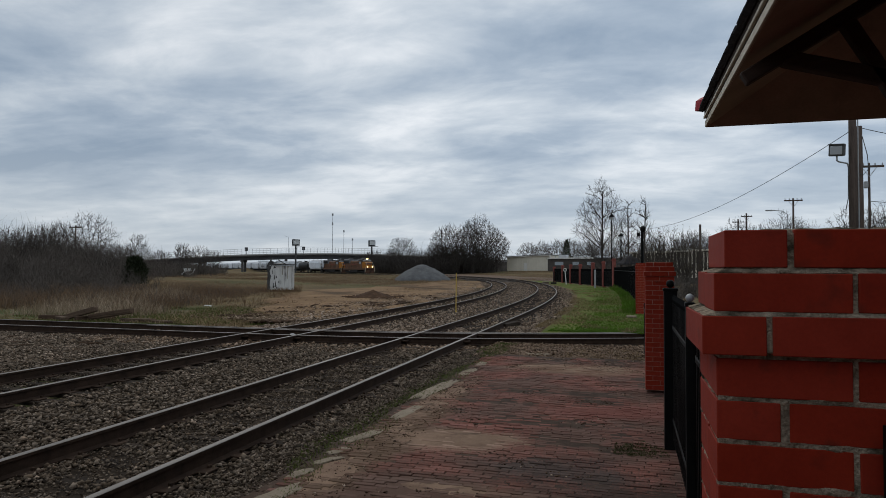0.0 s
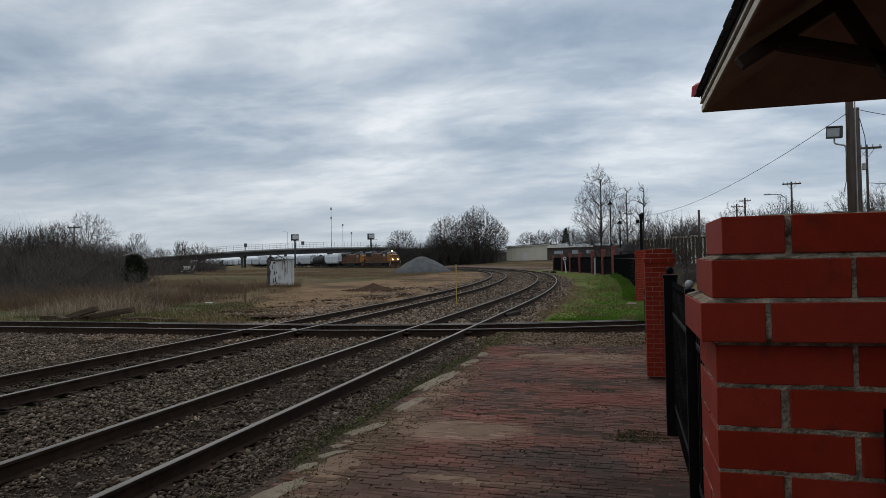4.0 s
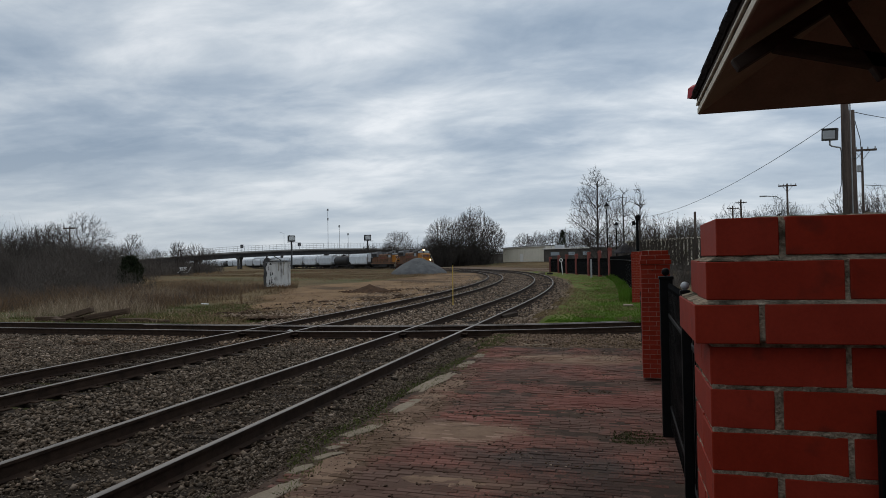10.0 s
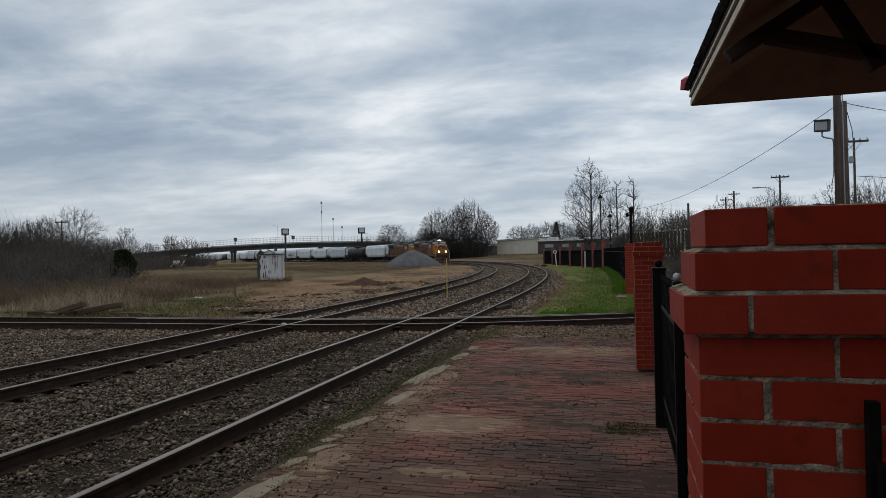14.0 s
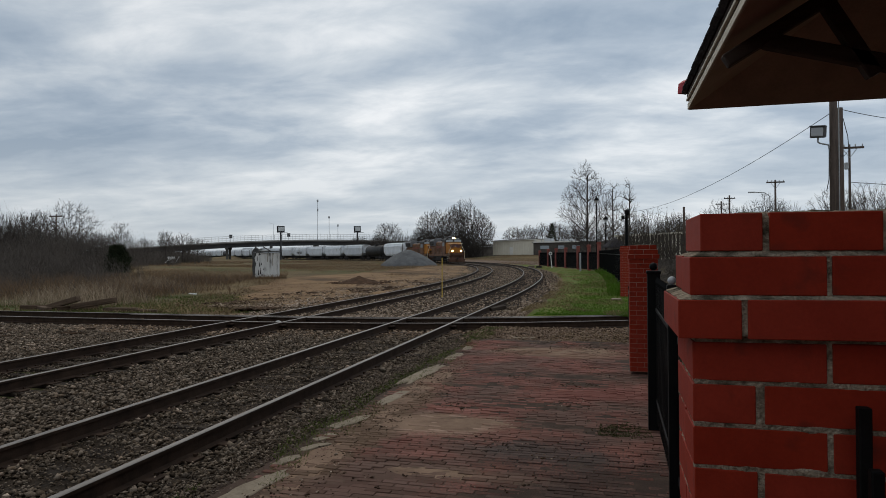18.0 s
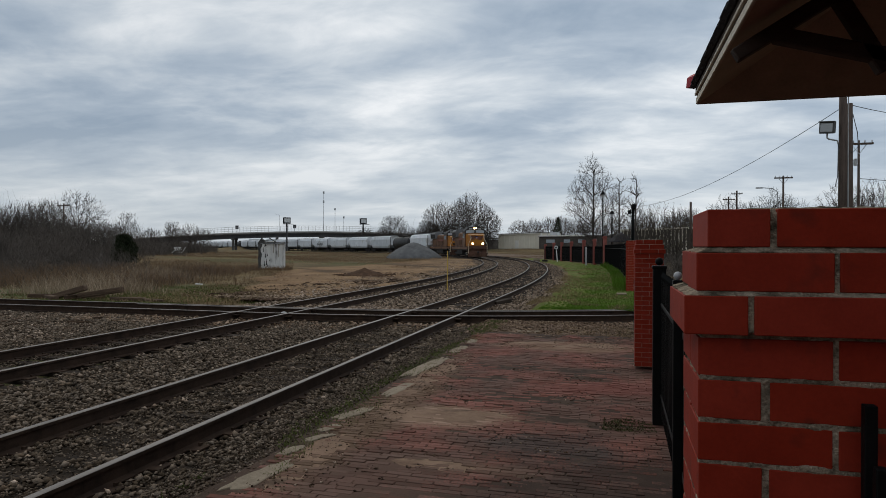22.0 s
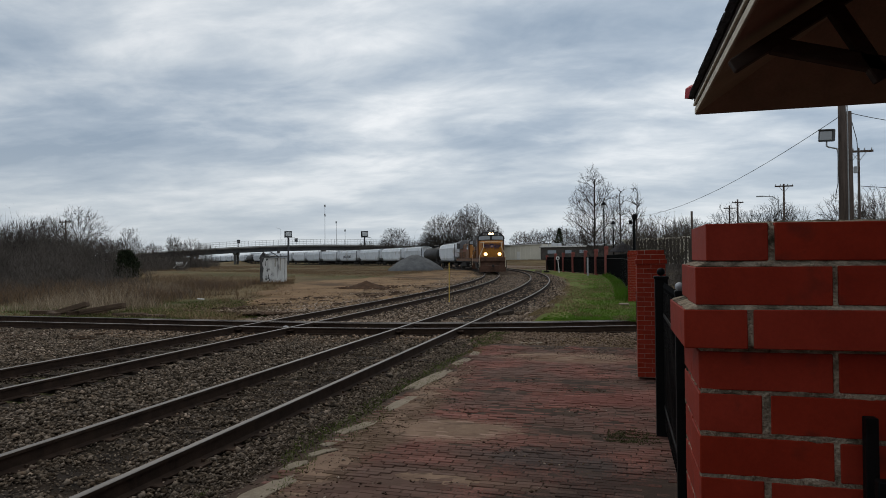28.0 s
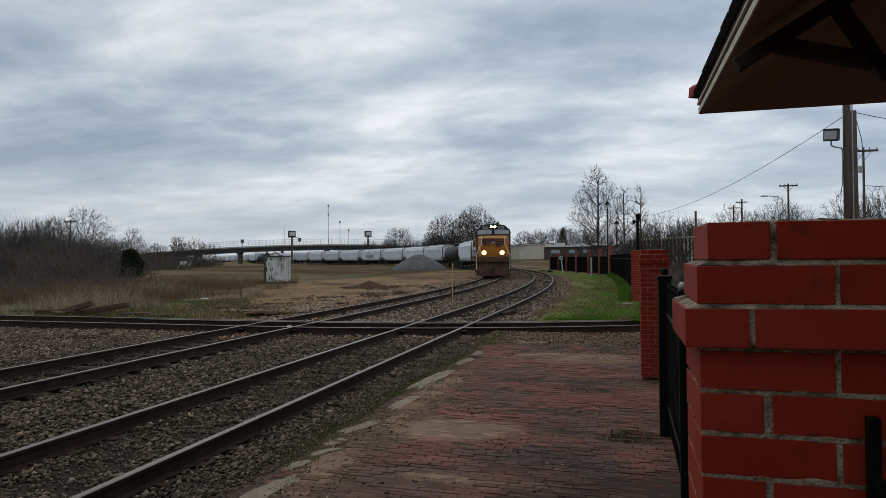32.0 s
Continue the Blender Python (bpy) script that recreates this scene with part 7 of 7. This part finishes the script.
        if lead:
            # Outer glowing ring imitates the lamp's halo; the lens below is the lamp.
            part("ditch_light_halo", Geo().lathe([(0.215, -0.12), (0.16, -0.08), (0.02, -0.07)], 14, pose(s * 0.76, 10.52, 1.92, -90, 0, 0)), M["ditch"], L, "orange glow ring drawn round the ditch lamp as its halo")
            part("ditch_lens", Geo().lathe([(0.14, -0.075), (0.10, -0.05), (0.01, -0.04)], 12, pose(s * 0.76, 10.52, 1.92, -90, 0, 0)), M["headlight"], L, "bright lamp lens")
    part("nose_rail", Geo().tube([(-0.98, 10.0, 3.25), (-0.6, 9.7, 3.34), (0.6, 9.7, 3.34), (0.98, 10.0, 3.25)], 0.03, 6), M["loco_rail"], L)
    part("headlight_box", Geo().box(0, 7.70, 4.33, 0.74, 0.42, 0.36, b=0.05), M["loco_roof"], L, "dark headlight casing")
    for s in (-0.16, 0.16):
        part("headlight_rim", Geo().lathe([(0.13, -0.10), (0.155, -0.08), (0.16, 0.12), (0.14, 0.12), (0.135, 0.0), (0.01, -0.01)], 12, pose(s, 7.94, 4.33, -90, 0, 0)), M["loco_dark"], L)
        if lead:
            part("headlight", Geo().lathe([(0.115, 0.02), (0.09, 0.04), (0.02, 0.05)], 12, pose(s, 7.94, 4.33, -90, 0, 0)), M["headlight"], L, "lit headlight")
    for o in L.children_recursive:
        for w in o.data.vertices:
            w.co.x *= 1.04
            if w.co.z > 1.4:
                w.co.z += 0.27
    return L


def hopper_car():
    c = thing("hopper_car", "pale grey covered hopper car of the freight train", "freight car", group="cars of the freight train")
    side = [(-1.25, 1.25), (-1.5, 1.75), (-1.55, 3.6), (-1.25, 4.35), (-0.5, 4.55), (0.5, 4.55), (1.25, 4.35), (1.55, 3.6), (1.5, 1.75), (1.25, 1.25)]
    g = Geo()
    n = len(side)
    secs = [(-7.75, 0.0), (-6.5, -1.0), (6.5, -1.0), (7.75, 0.0)]
    vs = []
    for y, _ in secs:
        for x, z in side:
            zz = z if z > 2.4 or abs(y) < 7 else 2.05 + (z - 1.25) * 0.45
            vs.append((x * (0.98 if abs(y) > 7 else 1.0), y, zz))
    fs = [tuple(range(n))[::-1], tuple(3 * n + i for i in range(n))]
    for k in range(3):
        fs += [(k * n + i, k * n + (i + 1) % n, (k + 1) * n + (i + 1) % n, (k + 1) * n + i) for i in range(n)]
    g.add(vs, fs)
    part("body", g, M["hopper"], c, "smooth pale grey body with curved sides")
    part("sill", Geo().box(0, 0, 1.2, 2.7, 17.2, 0.26, b=0.02), M["loco_dark"], c)
    for y in (-4.4, 0, 4.4):
        part("hopper_gate", Geo().add([(-1.2, y - 1.8, 1.25), (1.2, y - 1.8, 1.25), (1.2, y + 1.8, 1.25), (-1.2, y + 1.8, 1.25), (-0.4, y - 0.4, 0.5), (0.4, y - 0.4, 0.5), (0.4, y + 0.4, 0.5), (-0.4, y + 0.4, 0.5)],
                                      [(0, 1, 2, 3), (7, 6, 5, 4), (0, 4, 5, 1), (1, 5, 6, 2), (2, 6, 7, 3), (3, 7, 4, 0)]), M["loco_dark"], c)
    part("roof_walk", Geo().box(0, 0, 4.66, 1.1, 16.2, 0.06), M["galv"], c)
    for s in (-1, 1):
        part("top_chord", Geo().box(s * 1.56, 0, 3.62, 0.06, 15.9, 0.12), M["hopper"], c)
        part("end_ladder", Geo().box(s * 1.4, s * 8.1, 2.6, 0.1, 0.12, 3.4), M["loco_dark"], c)
        part("end_platform", Geo().box(0, s * 8.25, 1.36, 2.8, 0.9, 0.08), M["loco_dark"], c)
        part("end_post", Geo().box(0, s * 7.95, 2.3, 0.5, 0.3, 2.0), M["loco_dark"], c)
        coupler(c, s * 9.0)
        bogie(c, s * 6.9, 2, M["loco_dark"])
    return c


def tank_car():
    c = thing("tank_car", "black cylindrical tank car of the freight train", "freight car")
    ring = [(0.3, -7.0), (1.0, -6.9), (1.45, -6.4), (1.55, -5.9), (1.55, 5.9), (1.45, 6.4), (1.0, 6.9), (0.3, 7.0)]
    part("tank", Geo().lathe(ring, 24, pose(0, 0, 2.62, -90, 0, 0)), M["tank_black"], c, "glossy black tank", smooth=True)
    part("sill", Geo().box(0, 0, 1.05, 1.0, 14.6, 0.3), M["loco_dark"], c)
    part("dome", Geo().lathe([(0.6, 0), (0.6, 0.5), (0.4, 0.6)], 14, pose(0, 0, 4.05)), M["tank_black"], c)
    part("platform", Geo().box(0, 0, 4.3, 2.2, 2.0, 0.06), M["loco_dark"], c)
    for s in (-1, 1):
        part("handrail", Geo().tube([(s * 1.05, -1.0, 4.3), (s * 1.05, -1.0, 5.0), (s * 1.05, 1.0, 5.0), (s * 1.05, 1.0, 4.3)], 0.03, 4), M["loco_dark"], c)
        part("saddle", Geo().box(0, s * 5.0, 1.4, 2.4, 0.6, 0.7), M["loco_dark"], c)
        part("end_platform", Geo().box(0, s * 7.2, 1.25, 2.8, 0.6, 0.1), M["loco_dark"], c)
        coupler(c, s * 7.6)
        bogie(c, s * 5.3, 2, M["loco_dark"])
    return c


lead_unit = locomotive("dusty yellow and grey diesel locomotive leading the freight train", 1, True)
second_unit = locomotive("sooty yellow and grey trailing diesel locomotive", 2, False)
TRAIN = [(lead_unit, 11.0, 6.6), (second_unit, 33.5, 6.6)]
first_hopper = hopper_car()
TRAIN.append((first_hopper, 54.3, 6.9))
black_tank = tank_car()
TRAIN.append((black_tank, 71.1, 5.3))
for i in range(20):
    car = copy_thing(black_tank if i == 11 else first_hopper, pose(0, 0, 0))
    TRAIN.append((car, 87.8 + 18.55 * i, 6.9))
    if i == 3:
        # sprayed tag of plain strokes on the side towards the lot
        for k in range(9):
            for side in (-1, 1):
                part("sprayed_stroke", Geo().box(side * 1.572, -3.2 + 0.8 * k, 2.35 + 0.12 * (k % 3), 0.03, 0.22 + 0.3 * (k % 2), 0.95 - 0.25 * (k % 2)), M["dull_metal"], car, "dark sprayed stroke")


def front_at(t):
    """Metres of curve still ahead of the front coupler."""
    return 180.5 - 5.2 * t + 0.0163 * t * t


def car_pose(t, back, half):
    s = front_at(t) + back
    x0, y0, _ = on_b(s - half)
    x1, y1, _ = on_b(s + half)
    turn = math.degrees(math.atan2(-(x0 - x1), y0 - y1))
    return pose((x0 + x1) / 2, (y0 + y1) / 2, 0, 0, 0, turn)


# ---------------------------------------------------------------- paving bricks of the platform, kerb stones
PAVER = Geo().box(0, 0, 0, 0.2015, 0.0605, 0.05, b=0.003).mesh("paving_brick", M["paver"])
pave = thing("brick_platform", "old reddish-brown brick platform laid in running bond", "pavement", kind="structure")
rng_p = random.Random(21)
rest = Geo()
row, y = 0, -2.5
near_count = 0
while y < 13.6:
    x = -2.62 + (0.103 if row % 2 else 0) + 0.09 * noise.noise((y * 7, 0, 0))
    right = 0.66 if y > 9.4 else 2.9
    while x < right:
        if not (x < -2.45 and noise.noise((y * 1.3, x, 5)) > 0.15) and not (y > 12.75 + 0.6 * noise.noise((x * 1.2, 0, 8)) + 0.4 * noise.noise((x * 5, y * 3, 8))):
            z = -0.027 + 0.011 * noise.noise((x * 1.6, y * 2.2, 1)) + rng_p.uniform(-0.004, 0.004) - (0.012 if rng_p.random() < 0.03 else 0) + 0.006 * noise.noise((x * 0.6, y * 0.6, 4))
            m = pose(x, y, z, rng_p.uniform(-2.2, 2.2), rng_p.uniform(-0.9, 0.9), rng_p.uniform(-1.8, 1.8) + 1.5 * noise.noise((x * 0.4, y * 0.4, 6)))
            if 2.9 < y < 5.6 and x < 0.66 and near_count < 300 and x > -2.6 + (4.6 - y) * 1.0:
                part("brick", PAVER, None, pave, m=m)
                near_count += 1
            else:
                rest.box(0, 0, 0, 0.2015 * rng_p.uniform(0.95, 1.0), 0.0605 * rng_p.uniform(0.93, 1.0), 0.05, m, b=0.004)
        x += 0.2055
    y += 0.0645
    row += 1
tagged(part("far_bricks", rest, M["paver_far"], pave), kind="stuff")


def kerb_stone(x, y, ln, w, turn, seed):
    """A worn, broken piece of the old concrete edge."""
    rng = random.Random(seed)
    n = 22
    out = []
    for i in range(n):
        a = 2 * math.pi * i / n
        k = (abs(math.cos(a)) ** 4 + abs(math.sin(a)) ** 4) ** -0.25 * (0.92 + 0.30 * noise.noise((math.cos(a) * 1.6, math.sin(a) * 1.6, seed * 3.1)) + rng.uniform(-0.13, 0.12))
        out.append((w / 2 * k * math.cos(a), ln / 2 * k * math.sin(a)))
    g = Geo()
    inner = [(p * 0.9, q * 0.94) for p, q in out]
    vs = [(p, q, -0.06) for p, q in out] + [(p, q, 0.0) for p, q in out] + [(p, q, 0.006) for p, q in inner]
    fs = [(i, (i + 1) % n, n + (i + 1) % n, n + i) for i in range(n)] + [(n + i, n + (i + 1) % n, 2 * n + (i + 1) % n, 2 * n + i) for i in range(n)] + [tuple(2 * n + i for i in range(n))]
    g.add(vs, fs)
    return solid("edge_stone", g, M["concrete"], "worn pale concrete slab of the old platform edge", "kerb", pose(x, y, -0.003, 0, 0, turn), group="slabs of the platform edge")


for i, (x, y, ln, w, turn) in enumerate(((-2.61, 4.40, 0.80, 0.20, -11), (-2.67, 5.01, 0.32, 0.13, -14), (-2.61, 5.42, 0.34, 0.12, -32), (-2.65, 5.73, 0.30, 0.12, -22), (-2.64, 6.32, 0.60, 0.17, -18),
                                          (-2.57, 7.52, 0.86, 0.17, -4), (-2.65, 9.08, 1.80, 0.24, -4), (-2.58, 10.71, 0.80, 0.20, -4), (-2.80, 3.45, 0.7, 0.2, -6), (-2.56, 11.7, 0.5, 0.18, 5))):
    kerb_stone(x, y, ln, w, turn, 100 + i)


def sand_drift(x, y, rx, ry, high, seed):
    """A thin drift of sand lying in the low places of the paving."""
    n = 44
    vs = []
    for j in range(n):
        for i in range(n):
            u, v = 2 * i / (n - 1) - 1, 2 * j / (n - 1) - 1
            px, py = x + u * rx, y + v * ry
            k = u * u + v * v + 0.5 * noise.noise((px * 2.5, py * 4, seed))
            vs.append((px, py, -0.016 + (0.016 + high) * max(0, 1 - k) ** 0.5 + 0.003 * noise.noise((px * 9, py * 14, seed))))
    g = Geo()
    g.add(vs, [(j * n + i, j * n + i + 1, (j + 1) * n + i + 1, (j + 1) * n + i) for j in range(n - 1) for i in range(n - 1)])
    solid("sand_drift", g, M["drift"], "thin drift of tan sand over the paving bricks", "sand", kind="stuff", smooth=True)


for i, spot in enumerate(((-1.7, 6.45, 0.8, 0.42, 0.001), (-0.7, 11.7, 1.3, 0.5, -0.001), (-1.35, 5.0, 0.6, 0.16, -0.001), (-2.4, 8.0, 0.25, 2.4, -0.002), (-2.4, 5.0, 0.25, 1.2, -0.002))):
    sand_drift(*spot, 3.7 * i)


def motions():
    for car, back, half in TRAIN:
        walk(car, [(t, car_pose(t, back, half)) for t in range(0, 33)])


motions()
